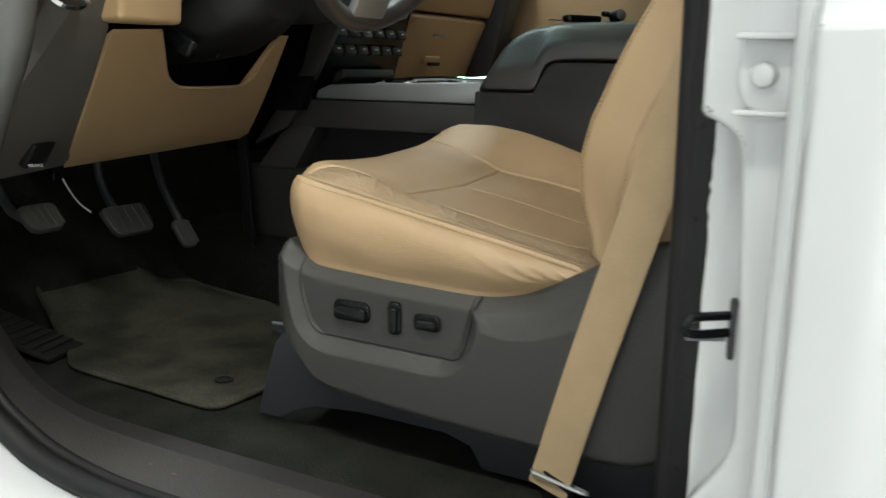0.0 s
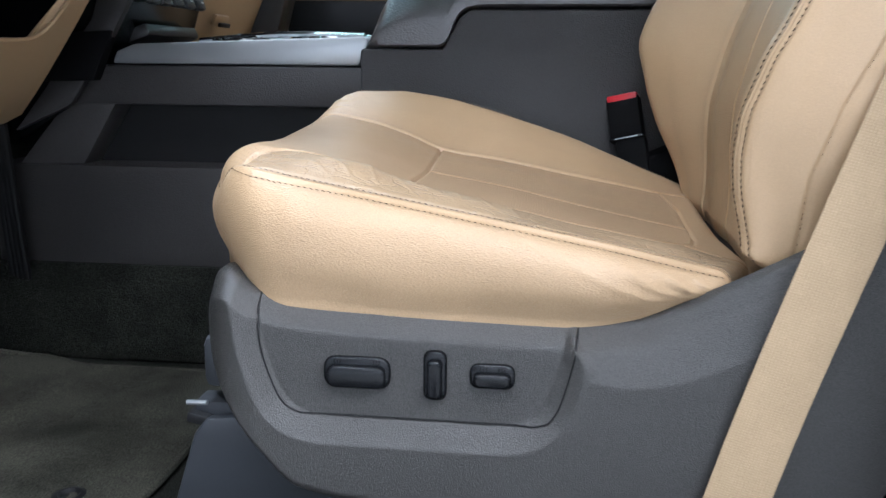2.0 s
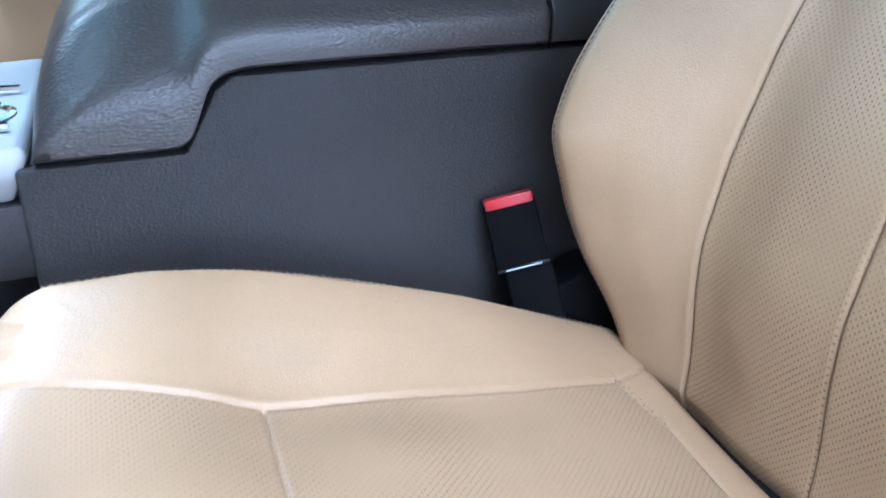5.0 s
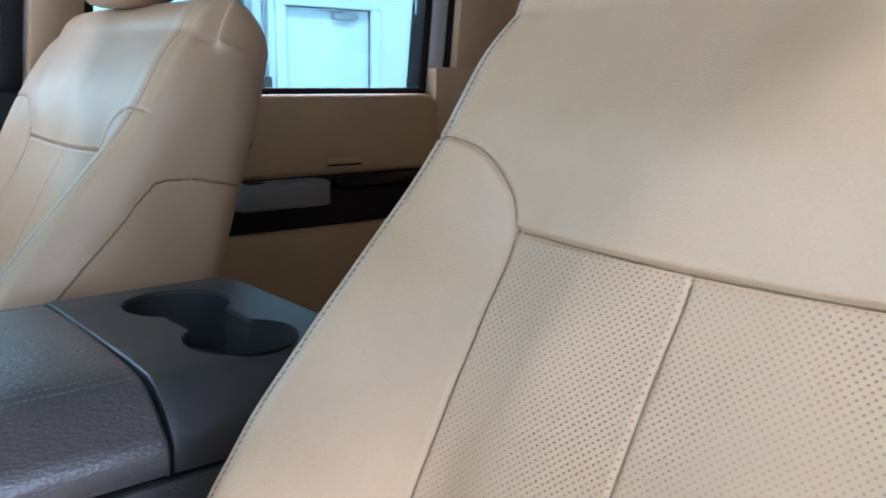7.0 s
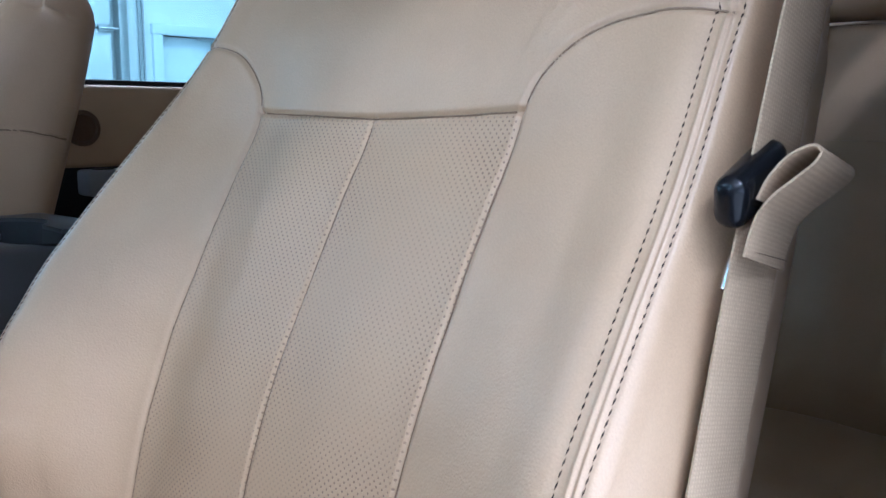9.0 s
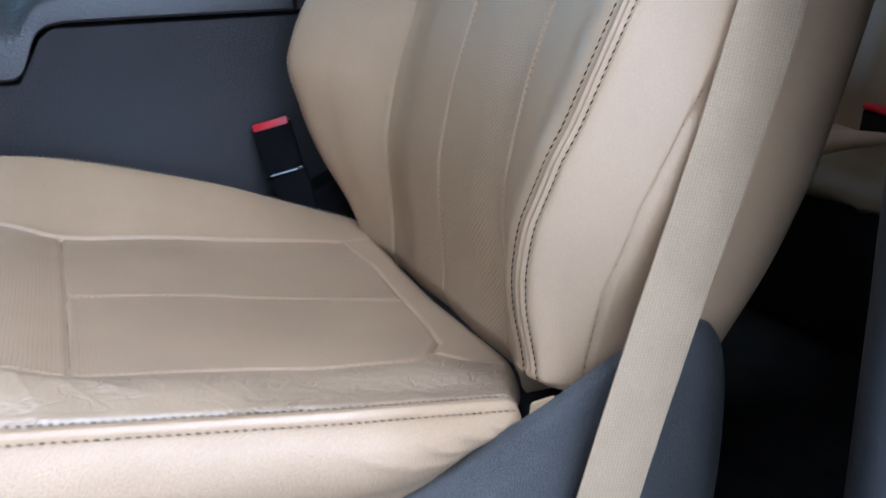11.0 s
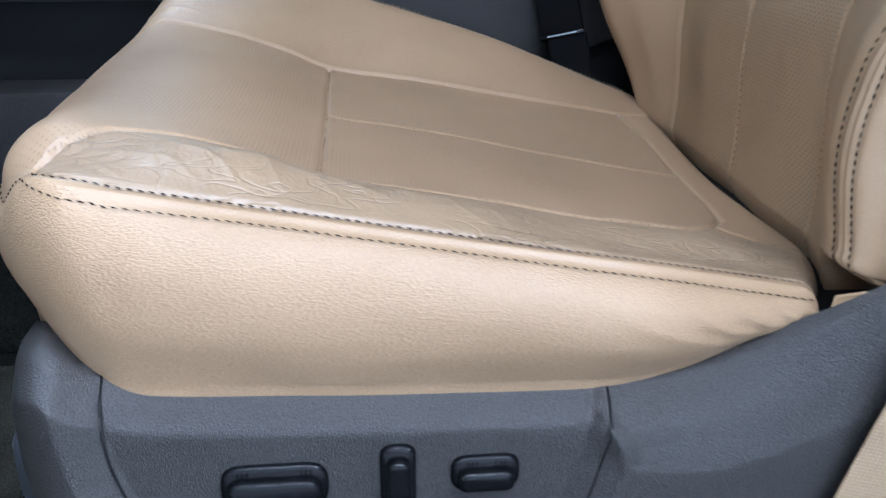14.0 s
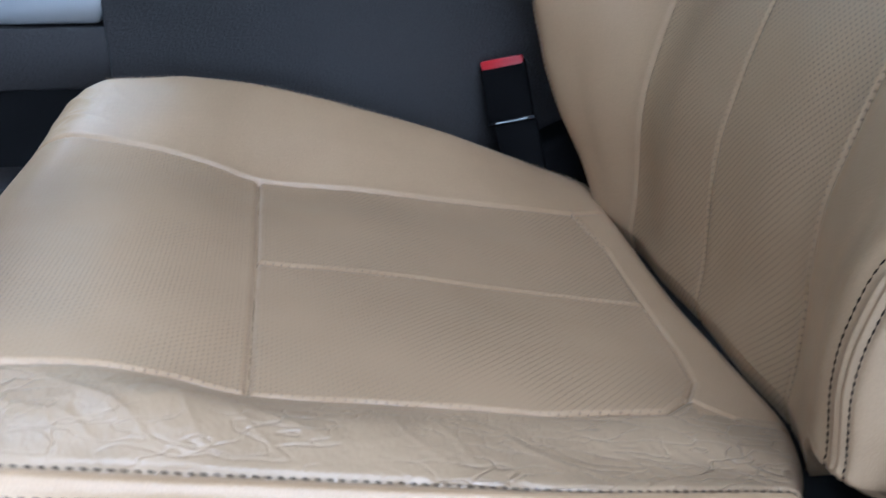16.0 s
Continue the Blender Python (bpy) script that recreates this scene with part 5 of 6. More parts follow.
part("fob_clip", turned([(0.009, 0), (0.0105, 0.002), (0.0105, 0.026), (0.009, 0.028)], (0.058, 0.690, 0.718), (0.75, -0.6, 0.1), 18), black_plastic, keys)
part("clip_cap", turned([(0.0088, 0.0285), (0.0088, 0.0305), (0.007, 0.0312)], (0.058, 0.690, 0.718), (0.75, -0.6, 0.1), 18), steel, keys)
part("clip_bar", box((0.012, 0.055, 0.010), (0.050, 0.712, 0.724), (0, 10, -20), 0.003), black_plastic, keys)
part("key_tag", box((0.045, 0.030, 0.003), (0.085, 0.735, 0.7085), (0, 0, 25), 0.001), paper_tag, keys, "white plastic tag")

# ---- dashboard ----
dash = thing("dashboard", (-0.6, MIDDLE, 0.45), "tan and dark grey dashboard with knee panel and centre stack", "dashboard")


def on_knee(y, z):
    """A point of the sloping knee panel."""
    s = max(0.0, z - 0.462) / 0.210
    return (-0.608 + 0.222 * s ** 0.9 + 0.0 * y, y, z)


# knee panel: a bent skin with a rounded cut-out for the column
CUT = [(0.286, 0.672), (0.286, 0.640), (0.291, 0.612), (0.289, 0.599), (0.278, 0.590), (0.250, 0.5865), (0.150, 0.5865), (0.125, 0.590), (0.104, 0.598), (0.088, 0.608), (0.070, 0.624), (0.048, 0.646), (0.022, 0.671)]
CUT = [(p.x, p.y) for p in smooth_path([(a, b, 0) for a, b in CUT], 3)]
outline = [(0.008, 0.467), (0.404, 0.492), (0.336, 0.612), (0.305, 0.672)] + CUT + [(-0.062, 0.667), (-0.030, 0.570)]
bm = bmesh.new()
vs = [bm.verts.new((0, y, z)) for y, z in outline]
face = bm.faces.new(vs)
bmesh.ops.triangulate(bm, faces=[face])
bmesh.ops.subdivide_edges(bm, edges=bm.edges[:], cuts=5, use_grid_fill=True)
bmesh.ops.triangulate(bm, faces=bm.faces[:])
for v in bm.verts:
    v.co = Vector(on_knee(v.co.y, v.co.z))
geo = bmesh.ops.extrude_face_region(bm, geom=bm.faces[:])
for v in geo["geom"]:
    if isinstance(v, bmesh.types.BMVert):
        v.co += Vector((-0.025, 0, -0.012))
bmesh.ops.recalc_face_normals(bm, faces=bm.faces[:])
part("knee_panel", bm, tan_plastic, dash, "tan plastic knee panel with column cut-out", 50)
lip = smooth_path([(on_knee(y, z)[0] - 0.003, y, z - 0.002) for y, z in CUT], 1)
part("cutout_lip", tube(lip, 0.0028, 10, up=(1, 0, 0)), tan_plastic, dash)
part("upper_tan_pad", slab([(-0.40, 0.676), (-0.345, 0.676), (-0.335, 0.80), (-0.40, 0.83), (-0.9, 0.85), (-0.9, 0.70)], -0.088, 0.022, bevel=0.008, steps=3), tan_plastic, dash)
# black box behind the cut-out, standing for the deep shade in there
part("column_well_shade", box((0.04, 0.36, 0.20), (-0.585, 0.17, 0.67)), matte_black, dash)
part("dash_top", slab([(-0.44, 0.70), (-0.36, 0.74), (-0.36, 0.90), (-0.45, 0.96), (-1.05, 1.0), (-1.05, 0.70)], 0.03, 0.50, bevel=0.02), console_plastic, dash)
part("dash_top_far", slab([(-0.56, 0.882), (-0.46, 0.888), (-0.44, 0.915), (-0.47, 0.96), (-1.05, 1.0), (-1.05, 0.882)], 0.502, 2 * MIDDLE + 0.22, bevel=0.015), console_plastic, dash)
# end cap: the broad grey strip beside the door, with the brake release in its foot
cap = [(-0.548, -0.145, 0.460), (-0.600, 0.005, 0.463), (-0.590, 0.012, 0.476), (-0.388, -0.072, 0.668), (-0.345, -0.098, 0.76), (-0.330, -0.110, 0.88), (-0.300, -0.240, 0.88), (-0.318, -0.240, 0.76), (-0.345, -0.228, 0.66), (-0.440, -0.208, 0.55), (-0.510, -0.190, 0.478)]
bm = bmesh.new()
front = [bm.verts.new(p) for p in cap]
rear = [bm.verts.new((p[0] - 0.09, p[1] + 0.03, p[2])) for p in cap]
for i in range(len(cap)):
    bm.faces.new((front[i], rear[i], rear[(i + 1) % len(cap)], front[(i + 1) % len(cap)]))
bm.faces.new(front)
bm.faces.new(rear[::-1])
bmesh.ops.triangulate(bm, faces=[f for f in bm.faces if len(f.verts) > 4])
bmesh.ops.recalc_face_normals(bm, faces=bm.faces[:])
part("end_cap", bm, trim_grey, dash, "broad grey plastic trim strip beside the door", 30)
part("end_cap_edge", sweep(smooth_path([(-0.520, -0.193, 0.474), (-0.445, -0.214, 0.55), (-0.35, -0.236, 0.66), (-0.322, -0.246, 0.76), (-0.305, -0.248, 0.88)]), circle(0.020, 14), up=(0, 1, 0)), edge_grey, dash, "pale grey edge moulding")
part("door_side_pad", slab([(-0.53, 0.49), (-0.455, 0.56), (-0.365, 0.67), (-0.335, 0.80), (-0.34, 0.88), (-0.75, 0.88), (-0.75, 0.49)], -0.262, -0.215, bevel=0.01, steps=3), tan_plastic, dash)
release = part("brake_release", box((0.012, 0.056, 0.040), (-0.5385, -0.083, 0.4925), (0, 32, 24), 0.003), rubber, dash, "black parking brake release handle")
txt = bpy.data.curves.new("release_lettering", "FONT")
txt.body, txt.size, txt.align_x, txt.extrude = "BRAKE", 0.0068, "CENTER", 0.0003
txt.materials.append(white_print)
lettering = new("release_lettering", txt)
lettering.matrix_basis = pose(-0.523, -0.0985, 0.4755, 68, 0, 62)
hang(lettering, release)
vent = part("round_switch", turned([(0.030, 0), (0.034, 0.004), (0.032, 0.010), (0.022, 0.012)], (-0.335, -0.180, 0.712), (0.9, -0.1, 0.42), 28), chrome, dash, "round headlamp switch with bright ring")
part("switch_knob", turned([(0.022, 0.010), (0.020, 0.022), (0.014, 0.024)], (-0.335, -0.180, 0.712), (0.9, -0.1, 0.42), 24), black_plastic, vent)
# steering column shroud
bm = bmesh.new()
rings = []
for x, z, ry, rz in ((-0.58, 0.680, 0.085, 0.062), (-0.48, 0.692, 0.090, 0.066), (-0.40, 0.704, 0.088, 0.066), (-0.33, 0.722, 0.070, 0.055), (-0.29, 0.735, 0.050, 0.045)):
    rings.append([bm.verts.new((x, 0.175 + ry * math.copysign(abs(math.cos(a)) ** 0.6, math.cos(a)), z + rz * math.copysign(abs(math.sin(a)) ** 0.7, math.sin(a)))) for a in np.linspace(0, 2 * math.pi, 25)[:-1]])
for a, b in zip(rings, rings[1:]):
    for k in range(24):
        bm.faces.new((a[k], a[(k + 1) % 24], b[(k + 1) % 24], b[k]))
bm.faces.new(rings[0])
bm.faces.new(rings[-1][::-1])
bmesh.ops.recalc_face_normals(bm, faces=bm.faces[:])
shroud = part("column_shroud", bm, rubber, dash, "dark steering column shroud", 60)
part("tilt_lever", box((0.055, 0.018, 0.030), (-0.405, 0.075, 0.655), (0, 30, 10), 0.008, 3), black_plastic, shroud)
for y, z in ((0.15, 0.636), (0.21, 0.640), (0.19, 0.657)):
    part("screw_cap", turned([(0.006, 0), (0.005, 0.002)], (-0.40, y, z), (0.6, 0, -0.8), 10), rubber, shroud)
# centre stack
stack = part("center_panel", slab([(-0.66, 0.44), (-0.56, 0.50), (-0.50, 0.60), (-0.455, 0.74), (-0.47, 0.95), (-0.75, 0.95), (-0.75, 0.44)], MIDDLE - 0.165, MIDDLE + 0.14, bevel=0.010), black_plastic, dash, "black centre panel with switch rows")
part("stack_cheek", slab([(-0.65, 0.46), (-0.56, 0.50), (-0.49, 0.60), (-0.43, 0.70), (-0.42, 0.80), (-0.46, 0.80), (-0.52, 0.62), (-0.60, 0.52)], MIDDLE - 0.182, MIDDLE - 0.166, bevel=0.003), console_side, dash, "dark grey stack edge")
for row, z in enumerate((0.655, 0.690)):
    for k in range(6):
        part("stack_switch", box((0.012, 0.034, 0.020), (-0.475 + 0.010 * row, MIDDLE - 0.128 + 0.046 * k, z), (0, -16, 0), 0.003), console_plastic, stack)
        part("switch_mark", box((0.001, 0.009, 0.0025), (-0.4680 + 0.010 * row, MIDDLE - 0.128 + 0.046 * k, z + 0.003), (0, -16, 0)), white_print, stack)
part("stack_shelf", box((0.05, 0.20, 0.02), (-0.50, MIDDLE, 0.600), (0, -20, 0), 0.006), console_plastic, stack)
for y in (MIDDLE - 0.09, MIDDLE + 0.09):
    part("climate_knob", turned([(0.022, 0), (0.021, 0.014), (0.016, 0.017)], (-0.462, y, 0.745), (1, 0, 0.1), 22), silver, stack)
# passenger side
glove = part("glove_box", slab([(-0.62, 0.47), (-0.50, 0.745), (-0.54, 0.76), (-0.70, 0.50)], MIDDLE + 0.21, MIDDLE + 0.62, bevel=0.010, steps=3), tan_plastic, dash, "tan glove box door")
part("upper_glove_door", slab([(-0.495, 0.752), (-0.455, 0.86), (-0.50, 0.88), (-0.545, 0.765)], MIDDLE + 0.21, MIDDLE + 0.62, bevel=0.010, steps=3), tan_plastic, dash)
part("glove_latch", box((0.010, 0.075, 0.022), (-0.532, MIDDLE + 0.36, 0.640), (0, 24, 0), 0.004), tan_plastic, glove)
part("latch_slot", box((0.006, 0.055, 0.008), (-0.524, MIDDLE + 0.36, 0.630), (0, 24, 0), 0.001), rubber, glove)
part("glove_badge", box((0.003, 0.070, 0.007), (-0.505, MIDDLE + 0.36, 0.700), (0, 24, 0), 0.001), silver, glove)
part("passenger_pillar_trim", slab([(-0.64, 0.46), (-0.50, 0.60), (-0.42, 0.90), (-0.54, 0.90), (-0.60, 0.62)], MIDDLE + 0.63, MIDDLE + 0.72, bevel=0.012), grey_plastic, dash, "grey end trim")

# ---- steering wheel ----
wheel = thing("steering_wheel", (-0.10, 0.232, 0.86), "dark grey leather steering wheel with grey lower spoke", "steering wheel")
wm = pose(-0.115, 0.235, 0.855, 0, -64, 0)
bm = bmesh.new()
prof = circle(0.0155, 14, 0.0175)
R = 0.183
pts = [(R * math.cos(a), R * math.sin(a)) for a in np.linspace(0, 2 * math.pi, 61)[:-1]]
rings = [[bm.verts.new((x * (1 + p / R), y * (1 + p / R), q)) for p, q in prof] for x, y in pts]
for i in range(60):
    a, b = rings[i], rings[(i + 1) % 60]
    for k in range(14):
        bm.faces.new((a[k], a[(k + 1) % 14], b[(k + 1) % 14], b[k]))
bmesh.ops.recalc_face_normals(bm, faces=bm.faces[:])
bm.transform(wm)
part("rim", bm, console_grain, wheel, "dark leather wheel rim", 180)
for a, w, mat in ((180, 0.085, silver), (90, 0.05, console_plastic), (270, 0.05, console_plastic)):
    bm = box((0.115, w, 0.016), (0.115, 0, -0.008), bevel=0.006)
    bm.transform(wm @ pose(0, 0, 0, 0, 0, a))
    part("spoke", bm, mat, wheel, "grey lower spoke" if mat is silver else "")
bm = turned([(0.02, -0.045), (0.07, -0.03), (0.078, 0.0), (0.06, 0.018), (0.02, 0.024)], (0, 0, 0), n=32)
bm.transform(wm)
part("hub", bm, console_plastic, wheel)
part("wheel_shaft", tube([wm @ Vector((0, 0, -0.03)), (-0.50, 0.18, 0.70)], 0.02, 12), black_plastic, wheel)

# ---- pedals ----
def pedal(name, at, size, turn, arm, label, group="pedals"):
    p = thing(name, at, label, "pedal", group)
    pad = slab(rounded([(-size[0] / 2, -size[1] / 2), (size[0] / 2, -size[1] * 0.42), (size[0] / 2, size[1] * 0.42), (-size[0] / 2, size[1] / 2)], 0.016, 5), -size[2] / 2, size[2] / 2, "z", bevel=0.004, steps=3)
    pad.transform(pose(*at, *turn))
    part("pad", pad, pad_rubber, p, "worn grey rubber pedal pad")
    bm = bmesh.new()
    for k in range(5):
        q = Vector((0, (k - 2) * size[1] / 5.5, size[2] / 2 + 0.001))
        rib = box((size[0] * 0.8, 0.005, 0.003), q, bevel=0.001, steps=1)
        rib.transform(pose(*at, *turn))
        merge(bm, rib)
    part("pad_ribs", bm, pad_rubber, p)
    part("arm", tube(smooth_path(arm), 0.008, 8), dark_metal, p)
    return p


pedal("brake_pedal", (-0.700, 0.215, 0.335), (0.062, 0.105, 0.014), (0, 50, 0), [(-0.715, 0.22, 0.325), (-0.78, 0.225, 0.40), (-0.80, 0.23, 0.56)], "wide black brake pedal on a steel arm")
pedal("accelerator_pedal", (-0.690, 0.345, 0.290), (0.062, 0.045, 0.012), (0, 55, 0), [(-0.70, 0.35, 0.30), (-0.77, 0.36, 0.40), (-0.80, 0.36, 0.55)], "narrow black accelerator pedal")
pedal("parking_brake_pedal", (-0.600, -0.040, 0.385), (0.050, 0.070, 0.014), (0, 45, 0), [(-0.62, -0.04, 0.375), (-0.70, -0.03, 0.40), (-0.76, -0.02, 0.52)], "black parking brake pedal beside the kick panel")
cable = thing("hanging_cable", (-0.62, 0.03, 0.40), "thin white hanging cable under the knee panel", "cable")
part("strand", tube(smooth_path([(-0.61, 0.0, 0.465), (-0.615, 0.02, 0.43), (-0.64, 0.06, 0.395), (-0.66, 0.10, 0.37)]), 0.0014, 6), white_print, cable)
part("plug", box((0.02, 0.018, 0.03), (-0.612, 0.0, 0.455), (0, 10, 0), 0.003), black_plastic, cable)
duct = thing("ribbed_duct", (-0.66, 0.49, 0.27), "ribbed black duct standing beside the console", "duct")
for k in range(4):
    part("duct_rib", box((0.010, 0.010, 0.26), (-0.640 - 0.012 * k, 0.482 + 0.008 * k, 0.375), (0, -4, 0), 0.003), rubber, duct)

# ---- floor, toe board, mat ----
floor_profile = [(1.85, 0.112), (0.6, 0.112), (-0.72, 0.112), (-0.80, 0.120), (-0.90, 0.17), (-1.02, 0.32), (-1.10, 0.55), (-1.12, 0.80)]
bm = bmesh.new()
pts = smooth_path([(x, 0, z) for x, z in floor_profile], 6)
rows = [[bm.verts.new((p.x, y, p.z)) for y in np.linspace(-0.14, 2 * MIDDLE + 0.14, 14)] for p in pts]
for a, b in zip(rows, rows[1:]):
    for k in range(len(a) - 1):
        bm.faces.new((a[k], a[k + 1], b[k + 1], b[k]))
geo = bmesh.ops.extrude_face_region(bm, geom=bm.faces[:])
for v in geo["geom"]:
    if isinstance(v, bmesh.types.BMVert):
        v.co.z -= 0.03
bmesh.ops.recalc_face_normals(bm, faces=bm.faces[:])
structure("floor", bm, carpet, "dark grey cut pile carpet over the cab floor and toe board", "floor", 60)
mat_line = rounded([(-0.290, 0.160), (-0.300, 0.005), (-0.640, 0.022), (-0.700, 0.070), (-0.980, 0.20), (-0.985, 0.40), (-0.850, 0.430), (-0.830, 0.50), (-0.62, 0.505), (-0.555, 0.470), (-0.300, 0.470)], 0.03)


def mat_height(x):
    return 0.1135 + max(0.0, (-0.74 - x)) ** 1.3 * 0.55


bm = bmesh.new()
face = bm.faces.new([bm.verts.new((x, y, 0)) for x, y in mat_line])
bmesh.ops.triangulate(bm, faces=[face])
for _ in range(3):
    bmesh.ops.subdivide_edges(bm, edges=[e for e in bm.edges if e.calc_length() > 0.03], cuts=1)
    bmesh.ops.triangulate(bm, faces=[f for f in bm.faces if len(f.verts) > 3])
for v in bm.verts:
    v.co.z = mat_height(v.co.x) + 0.009 + 0.003 * noise.noise((v.co.x * 9, v.co.y * 9, 0))
geo = bmesh.ops.extrude_face_region(bm, geom=bm.faces[:])
for v in geo["geom"]:
    if isinstance(v, bmesh.types.BMVert):
        v.co.z -= 0.008
bmesh.ops.recalc_face_normals(bm, faces=bm.faces[:])
floor_mat = thing("floor_mat", (-0.55, 0.25, 0.115), "worn dark carpet floor mat with bound edge and anchor eyelet", "floor mat")
part("mat_sheet", bm, mat_pile, floor_mat, "", 60)
part("bound_edge", tube([(x, y, mat_height(x) + 0.006) for x, y in mat_line + mat_line[:1]], 0.0055, 8), mat_pile, floor_mat)
part("eyelet", turned([(0.016, 0), (0.017, 0.003), (0.012, 0.004), (0.008, 0.001)], (-0.367, 0.098, 0.121), n=24), rubber, floor_mat)
dead = thing("dead_pedal", (-0.80, 0.03, 0.12), "ribbed black foot rest beside the kick panel", "foot rest")
part("rest_pad", box((0.22, 0.09, 0.012), (-0.80, 0.035, 0.150), (0, 16, 14), 0.004), rubber, dead)
for k in range(10):
    part("rest_rib", box((0.006, 0.08, 0.006), (-0.715 - 0.019 * k, 0.055 - 0.0047 * k, 0.1338 + 0.0052 * k), (0, 16, 14), 0.002), rubber, dead)

# ---- door opening: sill trim, weatherstrip, rocker ----
INNER = [(0.62, 0.142), (0.3, 0.142), (-0.05, 0.142), (-0.30, 0.142), (-0.42, 0.147), (-0.505, 0.170), (-0.575, 0.222), (-0.633, 0.30), (-0.672, 0.45), (-0.69, 0.62), (-0.70, 0.85)]
OUTER = [(0.62, 0.140), (0.3, 0.140), (-0.05, 0.140), (-0.20, 0.142), (-0.297, 0.157), (-0.347, 0.176), (-0.395, 0.202), (-0.436, 0.250), (-0.472, 0.33), (-0.50, 0.48), (-0.51, 0.85)]
pi, po = smooth_path([(x, 0, z) for x, z in INNER], 6), smooth_path([(x, 0, z) for x, z in OUTER], 6)
bm = bmesh.new()
rows = []
for a, b in zip(pi, po):
    row = []
    for s, lift in ((0.0, -0.03), (0.0, -0.004), (0.03, 0.0), (0.30, 0.006), (0.36, 0.012), (0.42, 0.014), (0.85, 0.008), (0.97, 0.004), (1.0, -0.004), (1.0, -0.03)):
        q = a.lerp(b, s)
        row.append(bm.verts.new((q.x, -0.128 - 0.145 * s, q.z + lift)))
    rows.append(row)
for a, b in zip(rows, rows[1:]):
    for k in range(len(a) - 1):
        bm.faces.new((a[k], a[k + 1], b[k + 1], b[k]))
bmesh.ops.recalc_face_normals(bm, faces=bm.faces[:])
structure("sill_trim", bm, console_side, "scuffed dark grey plastic door sill trim", "door sill", 50)
bm = tube([(p.x, -0.289, p.z + 0.002) for p in po], 0.014, 12, up=(0, 1, 0))
structure("weatherstrip", bm, rubber, "black rubber weatherstrip round the door opening", "weatherstrip", 180)
bm = tube([(p.x + 0.0, -0.267, p.z + 0.005) for p in po], 0.008, 10, up=(0, 1, 0))
structure("weatherstrip_lip", bm, rubber, "thin rubber lip inside the weatherstrip", "weatherstrip", 180)
bm = bmesh.new()
rows = []
for p in po:
    rows.append([bm.verts.new((p.x + dx, y, p.z + dz)) for dx, y, dz in ((0, -0.275, -0.014), (0.0, -0.300, -0.010), (0.004, -0.318, -0.010), (0.016, -0.342, -0.018), (0.028, -0.375, -0.036), (0.036, -0.40, -0.066), (0.04, -0.41, -0.12), (0.04, -0.405, -0.30))])
for a, b in zip(rows, rows[1:]):
    for k in range(7):
        bm.faces.new((a[k], a[k + 1], b[k + 1], b[k]))
bmesh.ops.recalc_face_normals(bm, faces=bm.faces[:])
structure("rocker_panel", bm, white_paint, "glossy white painted body sill and front post", "car body", 60)
scuff = bmesh.new()
random.seed(5)
for _ in range(9):
    box((random.uniform(0.002, 0.005), random.uniform(0.001, 0.0016), 0.0006), (random.uniform(-0.25, 0.05), random.uniform(-0.235, -0.195), 0.1540), (0, 0, random.uniform(0, 180)), bm=scuff)
structure("sill_scuffs", scuff, edge_grey, "pale scuff marks on the sill trim", "marks")

# ---- B-pillar with striker, hinge and the rear door's edge ----
bpost = thing("b_pillar", (0.5, -0.2, 0.12), "white painted door pillar with dark trim and rubber seal", "pillar")
part("pillar_trim", slab(rounded([(0.424, -0.142), (0.60, -0.142), (0.60, -0.105), (0.450, -0.122)], 0.008), 0.114, 1.42, "z"), grey_plastic, bpost, "dark grey inner pillar trim")
part("pillar_seal", tube([(0.408, -0.143, 0.12), (0.407, -0.143, 0.5), (0.402, -0.143, 0.80), (0.40, -0.140, 1.4)], 0.0125, 14, up=(0, 1, 0)), rubber, bpost, "black rubber door seal")
part("seal_flange", box((0.022, 0.008, 1.28), (0.419, -0.153, 0.76), bevel=0.002), rubber, bpost)
for z in (0.27, 0.36, 0.50, 0.58):
    part("seal_clip", turned([(0.003, 0), (0.002, 0.001)], (0.4165, -0.1575, z), (0, -1, 0), 8), rubber, bpost)
# inner sheet: a wavy painted pocket behind the face, built as a rippled skin
bm = bmesh.new()
rows = []
for z in np.linspace(0.05, 1.42, 240):
    row = []
    for s in np.linspace(0, 1, 14):
        x, y = 0.426 + 0.052 * s, -0.156 - 0.040 * s ** 1.4
        wavy = 0.0014 * noise.noise((s * 5, z * 150, 2.0)) * math.exp(-((z - 0.53) / 0.05) ** 2) + 0.0010 * noise.noise((s * 3, z * 22, 6.0))
        row.append(bm.verts.new((x - wavy * 0.7, y - wavy * 0.7, z)))
    rows.append(row)
for a, b in zip(rows, rows[1:]):
    for k in range(13):
        bm.faces.new((a[k], b[k], b[k + 1], a[k + 1]))
geo = bmesh.ops.extrude_face_region(bm, geom=bm.faces[:])
for v in geo["geom"]:
    if isinstance(v, bmesh.types.BMVert):
        v.co += Vector((0.012, 0.012, 0))
bmesh.ops.recalc_face_normals(bm, faces=bm.faces[:])
part("pillar_pocket", bm, white_paint, bpost, "wavy glossy white pocket in the pillar", 60)
part("pillar_core", slab([(0.470, -0.190), (0.62, -0.205), (0.62, -0.135), (0.445, -0.140)], 0.05, 1.42, "z"), white_paint, bpost)
face = rounded([(0.427, 0.592), (0.440, 0.586), (0.455, 0.577), (0.460, 0.560), (0.467, 0.442), (0.473, 0.330), (0.462, 0.300), (0.436, 0.262), (0.427, 0.235), (0.427, 0.05), (0.500, 0.05), (0.500, 1.40), (0.427, 1.40)], 0.012, 4)
